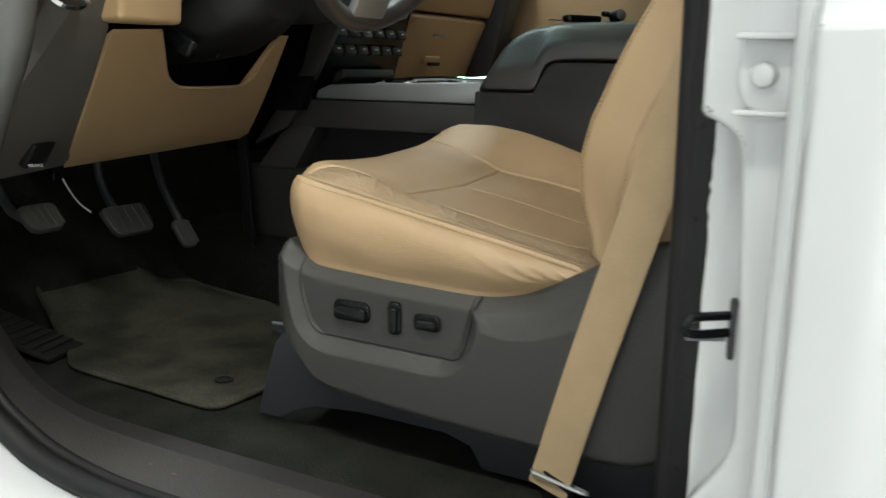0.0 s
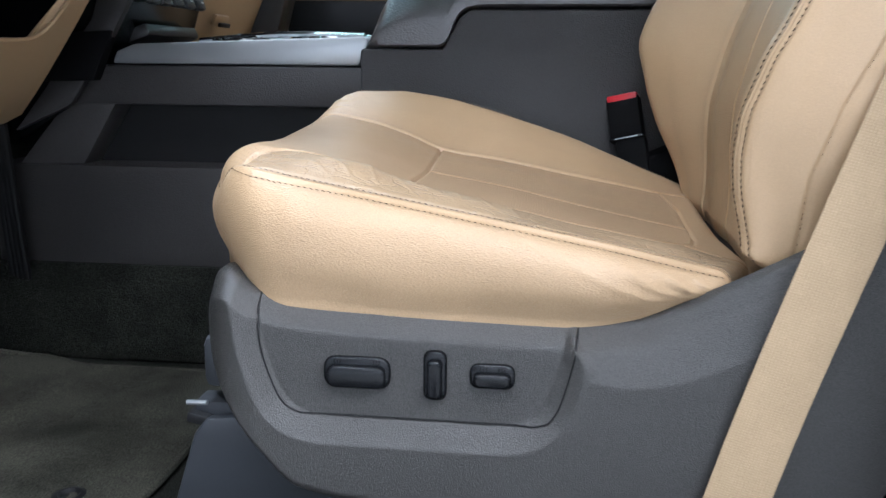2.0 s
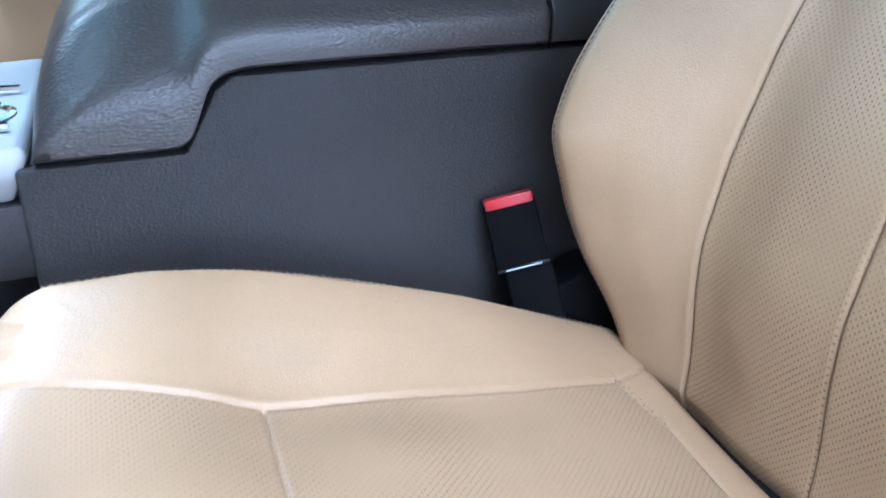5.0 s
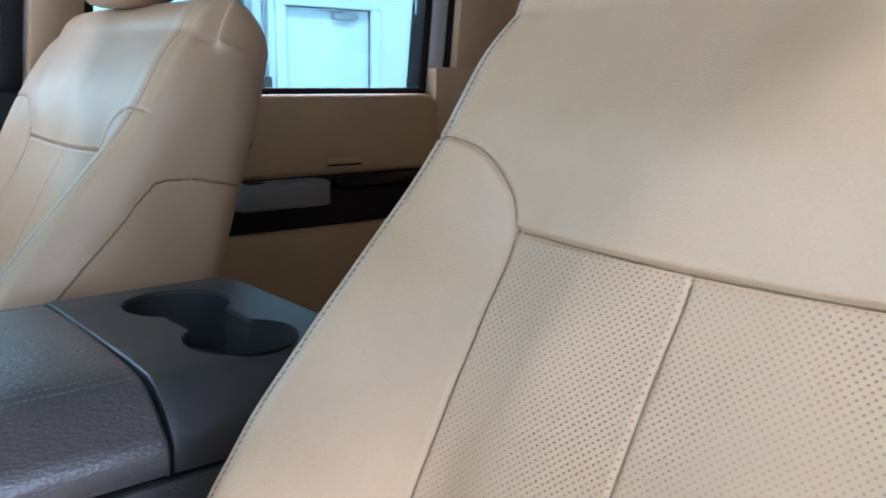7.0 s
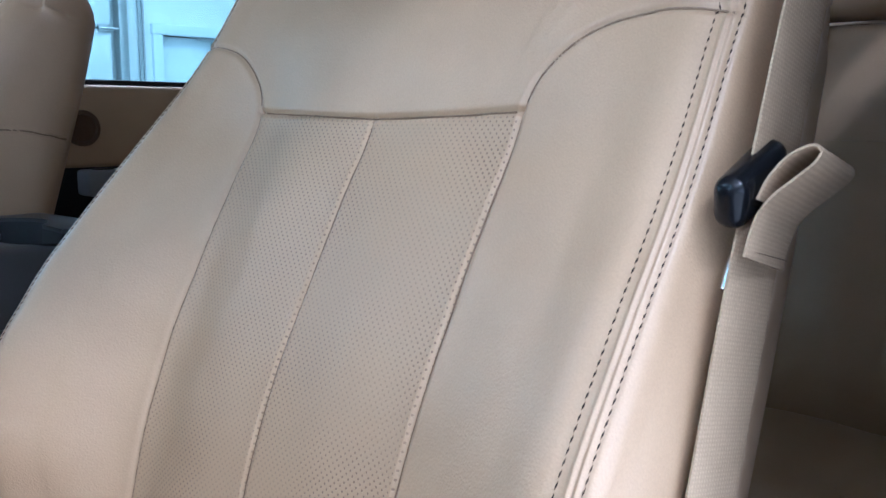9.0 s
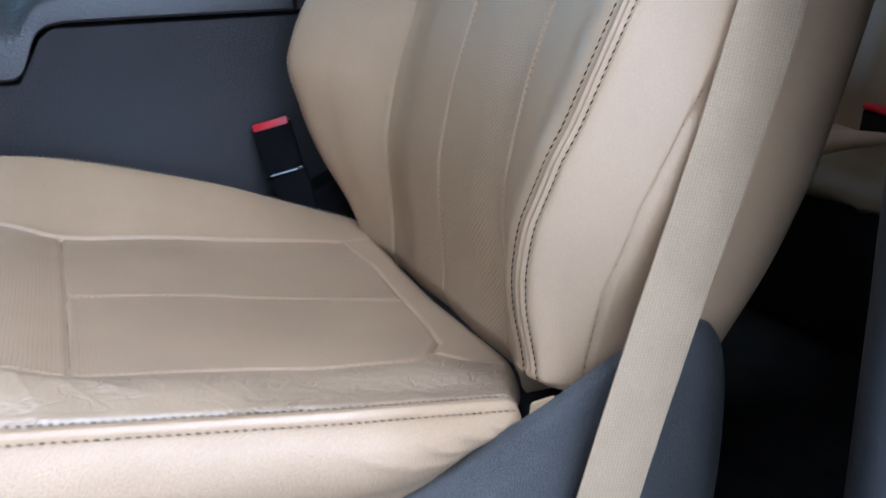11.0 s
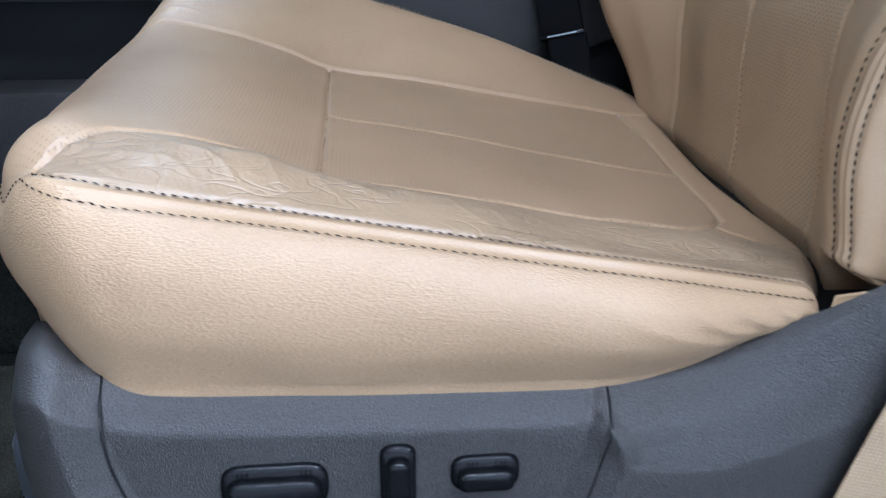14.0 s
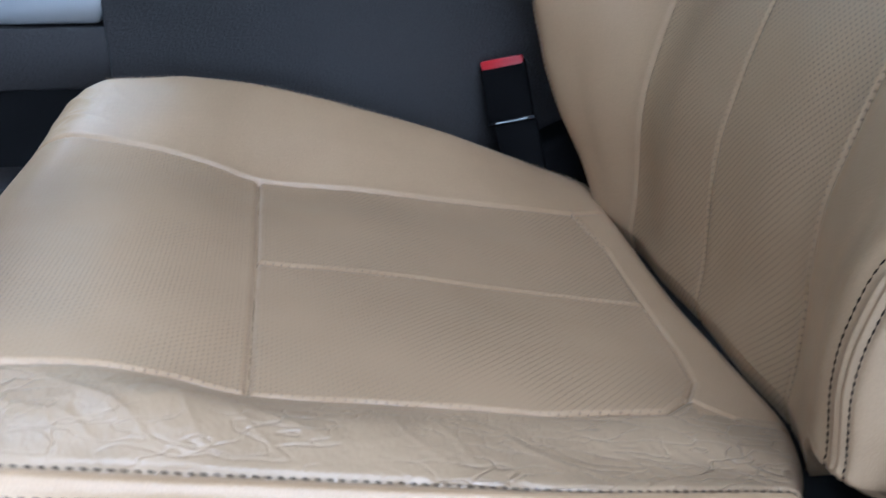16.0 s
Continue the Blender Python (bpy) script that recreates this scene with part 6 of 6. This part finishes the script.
part("pillar_face", slab(face, -0.212, -0.170, bevel=0.007, steps=4), white_paint, bpost, "glossy white pillar sheet metal")
striker = part("door_striker", tube(smooth_path([(0.463, -0.210, 0.435), (0.440, -0.229, 0.4345), (0.4335, -0.233, 0.430), (0.4325, -0.233, 0.425), (0.439, -0.229, 0.4205), (0.463, -0.210, 0.421)], 6), 0.0038, 10), black_plastic, bpost, "dark steel door striker loop")
part("striker_plate", box((0.006, 0.008, 0.052), (0.4645, -0.210, 0.424), (0, 0, 20), 0.003), dark_metal, striker)
part("striker_bar", tube([(0.434, -0.2325, 0.4175), (0.460, -0.213, 0.4155)], 0.002, 8), steel, striker)
hinge_plate = slab(rounded([(0.462, 0.600), (0.470, 0.594), (0.500, 0.594), (0.500, 0.652), (0.456, 0.652), (0.456, 0.612)], 0.005, 3), -0.226, -0.208, bevel=0.003)
hinge = part("door_hinge", hinge_plate, white_paint, bpost, "white painted hinge bracket with a bolt")
part("hinge_bolt", turned([(0.0095, 0), (0.0095, 0.004), (0.0075, 0.007), (0.003, 0.008)], (0.474, -0.226, 0.622), (0, -1, 0), 20), white_paint, hinge)
part("hinge_flange", box((0.046, 0.018, 0.005), (0.478, -0.230, 0.650), bevel=0.0015), white_paint, hinge)
part("hinge_lip", box((0.046, 0.016, 0.004), (0.478, -0.229, 0.595), bevel=0.0015), seam_sealer, hinge)
part("hinge_knuckle", tube([(0.501, -0.234, 0.597), (0.501, -0.234, 0.640)], 0.006, 12), white_paint, hinge)
rear_door_near = thing("rear_door", (0.9, -0.3, 0.0), "white rear door skin beside the pillar", "car door")
skin = slab([(0.507, -0.250), (0.509, -0.285), (0.517, -0.312), (0.56, -0.329), (1.60, -0.340), (1.60, -0.20), (0.62, -0.20), (0.62, -0.255), (0.520, -0.250)], 0.05, 0.655, "z", bevel=0.006, steps=3)
part("door_skin", skin, white_paint, rear_door_near, "glossy white lower door skin")
bm = bmesh.new()
rows = []
for y, z in ((0.012, 0.640), (0.004, 0.654), (0.012, 0.664), (0.030, 0.690), (0.042, 0.76), (0.055, 0.90)):
    rows.append([bm.verts.new((x, q + y, z)) for x, q in ((0.509, -0.285), (0.517, -0.312), (0.56, -0.329), (1.60, -0.340), (1.60, -0.27), (0.52, -0.26))])
for a, b in zip(rows, rows[1:]):
    for k in range(6):
        bm.faces.new((a[k], a[(k + 1) % 6], b[(k + 1) % 6], b[k]))
bm.faces.new(rows[0][::-1])
bm.faces.new(rows[-1])
bmesh.ops.recalc_face_normals(bm, faces=bm.faces[:])
part("door_shoulder", bm, white_paint, rear_door_near, "", 40)
part("door_edge", tube([(0.505, -0.268, 0.05), (0.506, -0.268, 0.45), (0.508, -0.262, 0.90)], 0.0095, 12, up=(0, 1, 0)), white_paint, rear_door_near)
part("door_lining", box((0.95, 0.05, 0.76), (1.12, -0.13, 0.50), bevel=0.02), tan_plastic, rear_door_near, "tan rear door lining")


# ---- rear bench ----
bench = thing("rear_bench", (1.15, MIDDLE, 0.12), "tan leather rear bench seat", "bench seat")


def padded(rings_pts, per=6):
    bm = bmesh.new()
    rows = [[bm.verts.new(p) for p in r] for r in rings_pts]
    for a, b in zip(rows, rows[1:]):
        for k in range(len(a) - 1):
            bm.faces.new((a[k], a[k + 1], b[k + 1], b[k]))
    bmesh.ops.recalc_face_normals(bm, faces=bm.faces[:])
    return bm


def bench_block(y0, y1, back):
    prof = [(1.30, 0.375), (1.24, 0.392), (1.12, 0.402), (1.02, 0.400), (0.985, 0.390), (0.970, 0.372), (0.972, 0.355), (0.985, 0.345)] if not back else \
           [(1.285, 0.38), (1.275, 0.46), (1.30, 0.58), (1.335, 0.70), (1.357, 0.778), (1.364, 0.786), (1.368, 0.796), (1.39, 0.88), (1.405, 0.93), (1.42, 0.955), (1.46, 0.96)]
    pts = smooth_path([(x, 0, z) for x, z in prof], 6)
    ys = np.r_[y0, y0 + 0.006, np.linspace(y0 + 0.02, y1 - 0.02, 30), y1 - 0.006, y1]
    rows = []
    for y in ys:
        e = min(y - y0, y1 - y)
        sink = 0.02 * (1 - math.sqrt(max(0.0, 1 - (1 - min(e, 0.02) / 0.02) ** 2)))
        sag = 0.010 * math.cos((y - (y0 + y1) / 2) / (y1 - y0) * math.pi * 3) ** 2
        pleat = sum(0.006 * math.exp(-((y - q) / 0.006) ** 2) for q in (y0 + 0.13, (y0 + y1) / 2, y1 - 0.13))
        rows.append([(p.x + (sink + pleat * 0.8 - sag if back else 0), y, p.z - (0 if back else sink + pleat - sag * 0.4)) for p in pts])
    return padded(rows)


for a, b in ((0.0 - 0.06, 0.50), (0.508, 0.88), (0.888, 1.45)):
    part("bench_cushion", bench_block(a, b, False), leather, bench, "", 60)
    part("bench_backrest", bench_block(a, b, True), leather, bench, "", 60)
for y in (0.22, 0.69, 1.17):
    part("bench_headrest", box((0.09, 0.26, 0.16), (1.44, y, 1.045), (0, 10, 0), 0.035, 4), leather, bench)
part("bench_frame", box((0.30, 1.48, 0.22), (1.16, MIDDLE, 0.235), bevel=0.01), rubber, bench, "black bench underframe")
rear_buckle = thing("rear_belt_buckle", (1.26, 0.45, 0.40), "black rear belt buckle with red button", "buckle", "rear buckles")
part("buckle_case", box((0.03, 0.052, 0.05), (1.262, 0.445, 0.405), (10, -10, 0), 0.005), black_plastic, rear_buckle)
part("release_button", box((0.020, 0.044, 0.008), (1.256, 0.447, 0.433), (10, -10, 0), 0.003), red_plastic, rear_buckle)
copy_thing(rear_buckle, pose(1.26, 0.60, 0.398, 0, 0, 8))
rear_belt = thing("rear_seat_belt", (1.3, 0.44, 0.5), "beige rear seat belt with steel tongue", "seat belt")
strap = smooth_path([(1.37, 0.30, 0.98), (1.34, 0.33, 0.80), (1.30, 0.40, 0.62), (1.255, 0.445, 0.50), (1.25, 0.452, 0.43)], 8)
part("webbing", sweep(strap, [(-0.024, -0.001), (0.024, -0.001), (0.024, 0.001), (-0.024, 0.001)], up=(1, 0.2, 0)), webbing, rear_belt)
part("latch_plate", box((0.018, 0.05, 0.035), (1.262, 0.437, 0.525), (12, -10, 0), 0.006), black_plastic, rear_belt)
part("latch_tongue", box((0.004, 0.032, 0.040), (1.253, 0.446, 0.492), (12, -10, 0), 0.001), chrome, rear_belt)

# ---- far doors ----
FAR = 1.50


def far_door(name, x0, x1, label):
    d = thing(name, ((x0 + x1) / 2, FAR + 0.05, 0.14), label, "car door", "far doors")
    shape = [(x0, 0.14), (x1, 0.14), (x1, 0.845), (x1 - 0.03, 0.868), (x0 + 0.03, 0.868), (x0, 0.845)]
    part("upper_lining", slab([(x0, 0.705), (x1, 0.705), (x1, 0.855), (x1 - 0.02, 0.872), (x0 + 0.02, 0.872), (x0, 0.855)], FAR, FAR + 0.05, bevel=0.014, steps=4), tan_plastic, d, "tan upper door lining")
    part("sill_edge", box((x1 - x0 - 0.02, 0.022, 0.012), ((x0 + x1) / 2, FAR + 0.045, 0.878), bevel=0.004), rubber, d)
    part("door_core", slab([(x0, 0.14), (x1, 0.14), (x1, 0.86), (x0, 0.86)], FAR + 0.03, FAR + 0.10), rubber, d)
    part("dark_band", box((x1 - x0, 0.03, 0.11), ((x0 + x1) / 2, FAR + 0.02, 0.655), bevel=0.006), rubber, d, "black recess band below the lining")
    part("lower_lining", slab(rounded([(x0 + 0.06, 0.16), (x1 - 0.05, 0.16), (x1 - 0.05, 0.60), (x0 + 0.10, 0.60)], 0.04), FAR - 0.006, FAR + 0.04, bevel=0.010, steps=3), tan_plastic, d, "tan lower door lining")
    part("map_pocket", slab(rounded([(x0 + 0.14, 0.18), (x1 - 0.10, 0.18), (x1 - 0.10, 0.42), (x0 + 0.18, 0.42)], 0.04), FAR - 0.035, FAR - 0.003, bevel=0.012, steps=3), tan_plastic, d)
    part("outer_skin", slab([(x0, 0.05), (x1, 0.05), (x1, 0.875), (x0, 0.875)], FAR + 0.10, FAR + 0.17, bevel=0.01), white_paint, d)
    return d


rear_far = far_door("rear_passenger_door", 0.50, 1.30, "tan passenger-side rear door with grey armrest and tinted window")
arm = part("armrest", box((0.200, 0.07, 0.052), (0.884, 1.487, 0.678), bevel=0.008, steps=3), armrest_grey, rear_far, "grey door armrest")
part("armrest_tray", box((0.035, 0.030, 0.004), (0.825, 1.480, 0.7045), bevel=0.001), rubber, arm)
part("pull_handle", box((0.23, 0.03, 0.028), (1.13, 1.492, 0.690), bevel=0.010, steps=3), black_plastic, rear_far, "black door pull")
part("release_slot", box((0.085, 0.010, 0.014), (1.045, 1.498, 0.735), bevel=0.003), tan_plastic, rear_far)
part("slot_shadow_gap", box((0.080, 0.006, 0.004), (1.045, 1.4955, 0.7275)), rubber, rear_far)
part("speaker", turned([(0.036, 0), (0.036, 0.006), (0.028, 0.009), (0.026, 0.004), (0.004, 0.006)], (0.797, 1.501, 0.786), (0, -1, 0), 28), speaker_brown, rear_far, "round brown speaker cover")
front_far = far_door("front_passenger_door", -0.55, 0.385, "tan passenger-side front door with black armrest band")
part("armrest", box((0.55, 0.09, 0.06), (0.02, 1.475, 0.700), bevel=0.015, steps=3), rubber, front_far, "black padded door armrest")
part("window_switch", box((0.05, 0.03, 0.008), (0.20, 1.47, 0.7335), bevel=0.002), black_plastic, front_far)
part("lock_pull", box((0.05, 0.012, 0.03), (0.265, 1.497, 0.812), bevel=0.004), silver, front_far)
# window frames: seals, posts and glass
side_frame = thing("cab_side_frame", (0.5, 1.56, 0.88), "white cab side frame with black window seals", "car body")
for x, w, mat, words in ((0.362, 0.022, rubber, ""), (0.390, 0.034, white_paint, "white painted pillar edge"), (0.425, 0.036, rubber, ""), (0.490, 0.085, tan_plastic, "tan pillar trim"), (0.545, 0.020, rubber, ""),
                         (1.288, 0.022, rubber, ""), (1.322, 0.046, white_paint, "white painted pillar edge"), (1.356, 0.020, rubber, ""), (1.46, 0.19, tan_plastic, "tan pillar trim")):
    part("frame_strip", box((w, 0.05, 0.56), (x + 0.022, 1.565 - (0.02 if mat is tan_plastic else 0.0), 1.150), (0, 5, 0), 0.004), mat, side_frame, words)
part("lower_post", box((0.11, 0.05, 0.74), (0.443, 1.545, 0.51), bevel=0.008), rubber, side_frame)
part("lower_post", box((0.36, 0.05, 0.80), (1.48, 1.535, 0.53), bevel=0.008), tan_plastic, side_frame)
part("roof_rail", box((2.4, 0.08, 0.10), (0.55, 1.55, 1.40), bevel=0.02), headliner, side_frame)
for name, x0, x1 in (("window_1", -0.55, 0.36), ("window_2", 0.545, 1.29)):
    pane = structure(name, box((x1 - x0, 0.004, 0.50), ((x0 + x1) / 2, 1.572, 1.125)), window_glass if x0 < 0 else rear_glass, "tinted glass of the closed side window", "window", 0)
    pane.visible_shadow = False

# unseen pane, added dark to keep the rear of the cab dim
structure("window_3", box((1.05, 0.004, 0.52), (1.06, -0.205, 1.15), (4, 0, 0)), shading_glass, "unseen rear door window, its dark glass added to shade the bench", "window", 0)

# ---- cab shell ----
structure("ceiling", slab([(-0.25, -0.14), (1.80, -0.14), (1.80, 1.62), (-0.25, 1.62)], 1.40, 1.43, "z", bevel=0.01), headliner, "light cloth headliner", "ceiling")
structure("cab_roof", slab([(-0.28, -0.22), (1.86, -0.22), (1.86, 1.66), (-0.28, 1.66)], 1.435, 1.475, "z", bevel=0.015), white_paint, "white painted cab roof", "car body")
structure("wall_back", slab([(1.55, 0.05), (1.60, 0.05), (1.80, 1.42), (1.76, 1.42)], -0.22, 1.66), tan_plastic, "tan lining of the cab's rear wall", "wall")
structure("wall_front", slab([(-1.18, 0.10), (-1.13, 0.10), (-1.11, 0.86), (-1.18, 0.86)], -0.22, 1.66), rubber, "dark bulkhead behind the dashboard", "wall")
structure("kick_panel", slab([(-1.12, 0.11), (-0.66, 0.11), (-0.70, 0.30), (-0.72, 0.86), (-1.12, 0.86)], -0.16, -0.125, bevel=0.006), console_side, "dark grey kick panel", "trim")
structure("kick_panel_far", slab([(-1.12, 0.11), (-0.56, 0.11), (-0.56, 0.86), (-1.12, 0.86)], 1.50, 1.54), console_side, "dark grey kick panel", "trim")
structure("rear_side_lining", slab([(1.28, 0.11), (1.62, 0.11), (1.78, 1.40), (1.30, 1.40)], -0.14, -0.10), tan_plastic, "tan rear side lining", "trim")
for y in (-0.18, 1.60):
    structure("windscreen_pillar", tube([(-0.72, y, 0.86), (-0.22, y, 1.42)], 0.035, 12), headliner, "slim windscreen pillar", "pillar", 180)
pane = structure("windscreen", slab([(-0.74, 0.97), (-0.735, 0.965), (-0.245, 1.42), (-0.25, 1.425)], -0.15, 1.58), window_glass, "clear windscreen glass", "window", 0)
pane.visible_shadow = False

# ---- workshop hall ----
X0, X1, Y0, Y1 = -6.6, 8.4, -6.1, 6.63
structure("ground", slab([(X0 - 0.3, Y0 - 0.3), (X1 + 0.3, Y0 - 0.3), (X1 + 0.3, Y1 + 0.3), (X0 - 0.3, Y1 + 0.3)], GROUND - 0.15, GROUND, "z"), concrete, "grey concrete workshop floor", "floor")
structure("hall_ceiling", slab([(X0 - 0.3, Y0 - 0.3), (X1 + 0.3, Y0 - 0.3), (X1 + 0.3, Y1 + 0.3), (X0 - 0.3, Y1 + 0.3)], HALL_TOP, HALL_TOP + 0.15, "z"), wall_paint, "white workshop ceiling", "ceiling")
DX0, DX1, DTOP = 3.83, 4.74, 1.45
structure("wall_north", slab([(X0, GROUND), (DX0, GROUND), (DX0, DTOP), (DX1, DTOP), (DX1, GROUND), (X1, GROUND), (X1, HALL_TOP), (X0, HALL_TOP)], Y1, Y1 + 0.2), wall_paint, "white painted workshop wall", "wall", 0)
structure("wall_south", slab([(X0, GROUND), (X1, GROUND), (X1, HALL_TOP), (X0, HALL_TOP)], Y0 - 0.2, Y0), wall_paint, "white painted workshop wall", "wall", 0)
structure("wall_west", slab([(Y0, GROUND), (Y1, GROUND), (Y1, HALL_TOP), (Y0, HALL_TOP)], X0 - 0.2, X0, "x"), wall_paint, "white painted workshop wall", "wall", 0)
structure("wall_east", slab([(Y0, GROUND), (Y1, GROUND), (Y1, HALL_TOP), (Y0, HALL_TOP)], X1, X1 + 0.2, "x"), wall_paint, "white painted workshop wall", "wall", 0)
side_door = thing("wall_door", ((DX0 + DX1) / 2, Y1, GROUND), "pale painted steel door with an overhead closer", "door")
part("door_leaf", box((DX1 - DX0 - 0.02, 0.05, DTOP - GROUND - 0.02), ((DX0 + DX1) / 2, Y1 + 0.055, (DTOP + GROUND) / 2), bevel=0.004), door_paint, side_door)
for x in (DX0 - 0.035, DX1 + 0.035):
    part("door_frame", box((0.09, 0.05, DTOP - GROUND + 0.08), (x, Y1 - 0.012, (DTOP + GROUND) / 2 + 0.04), bevel=0.006), door_paint, side_door)
# grey strips drawn as shading lines in the gap round the leaf
for x in (DX0 + 0.005, DX1 - 0.005):
    part("leaf_gap_shade", box((0.014, 0.02, DTOP - GROUND), (x, Y1 + 0.032, (DTOP + GROUND) / 2)), trim_grey, side_door)
part("leaf_gap_shade", box((DX1 - DX0, 0.02, 0.016), ((DX0 + DX1) / 2, Y1 + 0.032, DTOP - 0.008)), trim_grey, side_door)
part("door_head", box((DX1 - DX0 + 0.18, 0.06, 0.085), ((DX0 + DX1) / 2, Y1 - 0.016, DTOP + 0.035), bevel=0.006), door_paint, side_door)
closer = part("door_closer", box((0.26, 0.06, 0.055), (4.46, Y1 + 0.010, 1.375), bevel=0.008), steel, side_door, "grey door closer")
part("closer_arm", box((0.26, 0.012, 0.018), (4.30, Y1 - 0.015, 1.425), (0, 0, 0), 0.003), steel, closer)
part("closer_arm", box((0.16, 0.012, 0.014), (4.40, Y1 - 0.02, 1.405), (0, 20, 0), 0.003), steel, closer)
gate = thing("sectional_gate", (2.2, Y1 - 0.1, GROUND), "white sectional gate with a steel guide rail", "gate")
for k in range(6):
    part("gate_panel", box((3.0, 0.05, 0.50), (1.86, Y1 - 0.06, GROUND + 0.27 + 0.515 * k), bevel=0.008), wall_paint, gate)
for k in range(5):
    part("gate_hinge", box((0.10, 0.02, 0.06), (3.30, Y1 - 0.095, GROUND + 0.53 + 0.515 * k), bevel=0.004), steel, gate)
    part("roller_pin", tube([(3.25, Y1 - 0.10, GROUND + 0.53 + 0.515 * k), (3.42, Y1 - 0.10, GROUND + 0.53 + 0.515 * k)], 0.012, 8), steel, gate)
part("guide_rail", box((0.055, 0.10, 3.3), (3.44, Y1 - 0.075, GROUND + 1.65), bevel=0.006), steel, gate)
part("rail_flange", box((0.10, 0.012, 3.3), (3.49, Y1 - 0.012, GROUND + 1.65), bevel=0.002), steel, gate)
conduit = thing("cable_conduit", (3.64, Y1 - 0.03, 0.7), "grey conduit running down the wall to a small box", "conduit")
for dx in (0.0, 0.035):
    part("pipe", tube([(3.635 + dx, Y1 - 0.02, 0.82), (3.635 + dx, Y1 - 0.02, HALL_TOP)], 0.010, 8, up=(0, 1, 0)), steel, conduit)
part("switch_box", box((0.075, 0.05, 0.14), (3.655, Y1 - 0.026, 0.78), bevel=0.006), grey_plastic, conduit)
# the last fitting houses the added lamp over the hood
for lx, ly, wide, deep in [(x, y, length, 0.34) for x, y, length in STRIPS] + [(CROSS_FILL[0], CROSS_FILL[1], 0.34, CROSS_FILL[2])]:
    lamp = thing("ceiling_light", (lx, ly, HALL_TOP), "long white ceiling light fitting, lit, out of view", "ceiling light", "hall lights")
    part("housing", box((wide + 0.08, deep + 0.08, 0.10), (lx, ly, HALL_TOP - 0.052), bevel=0.01), wall_paint, lamp)
    part("diffuser", box((wide, deep, 0.02), (lx, ly, HALL_TOP - 0.115), bevel=0.004), lit_diffuser, lamp)
# unseen glowing sheets on the closed walls, added with the fill lamps
structure("backdrop", box((4.4, 0.02, 3.8), (1.2, Y0 + 0.02, GROUND + 1.95)), fill_sheet, "unseen glowing sheet added as cool fill light", "backdrop", 0)
structure("fill_sheet_front", box((0.02, 2.8, 2.6), (X0 + 0.02, 0.8, GROUND + 2.1)), fill_sheet, "unseen glowing sheet added as cool fill light", "backdrop", 0)
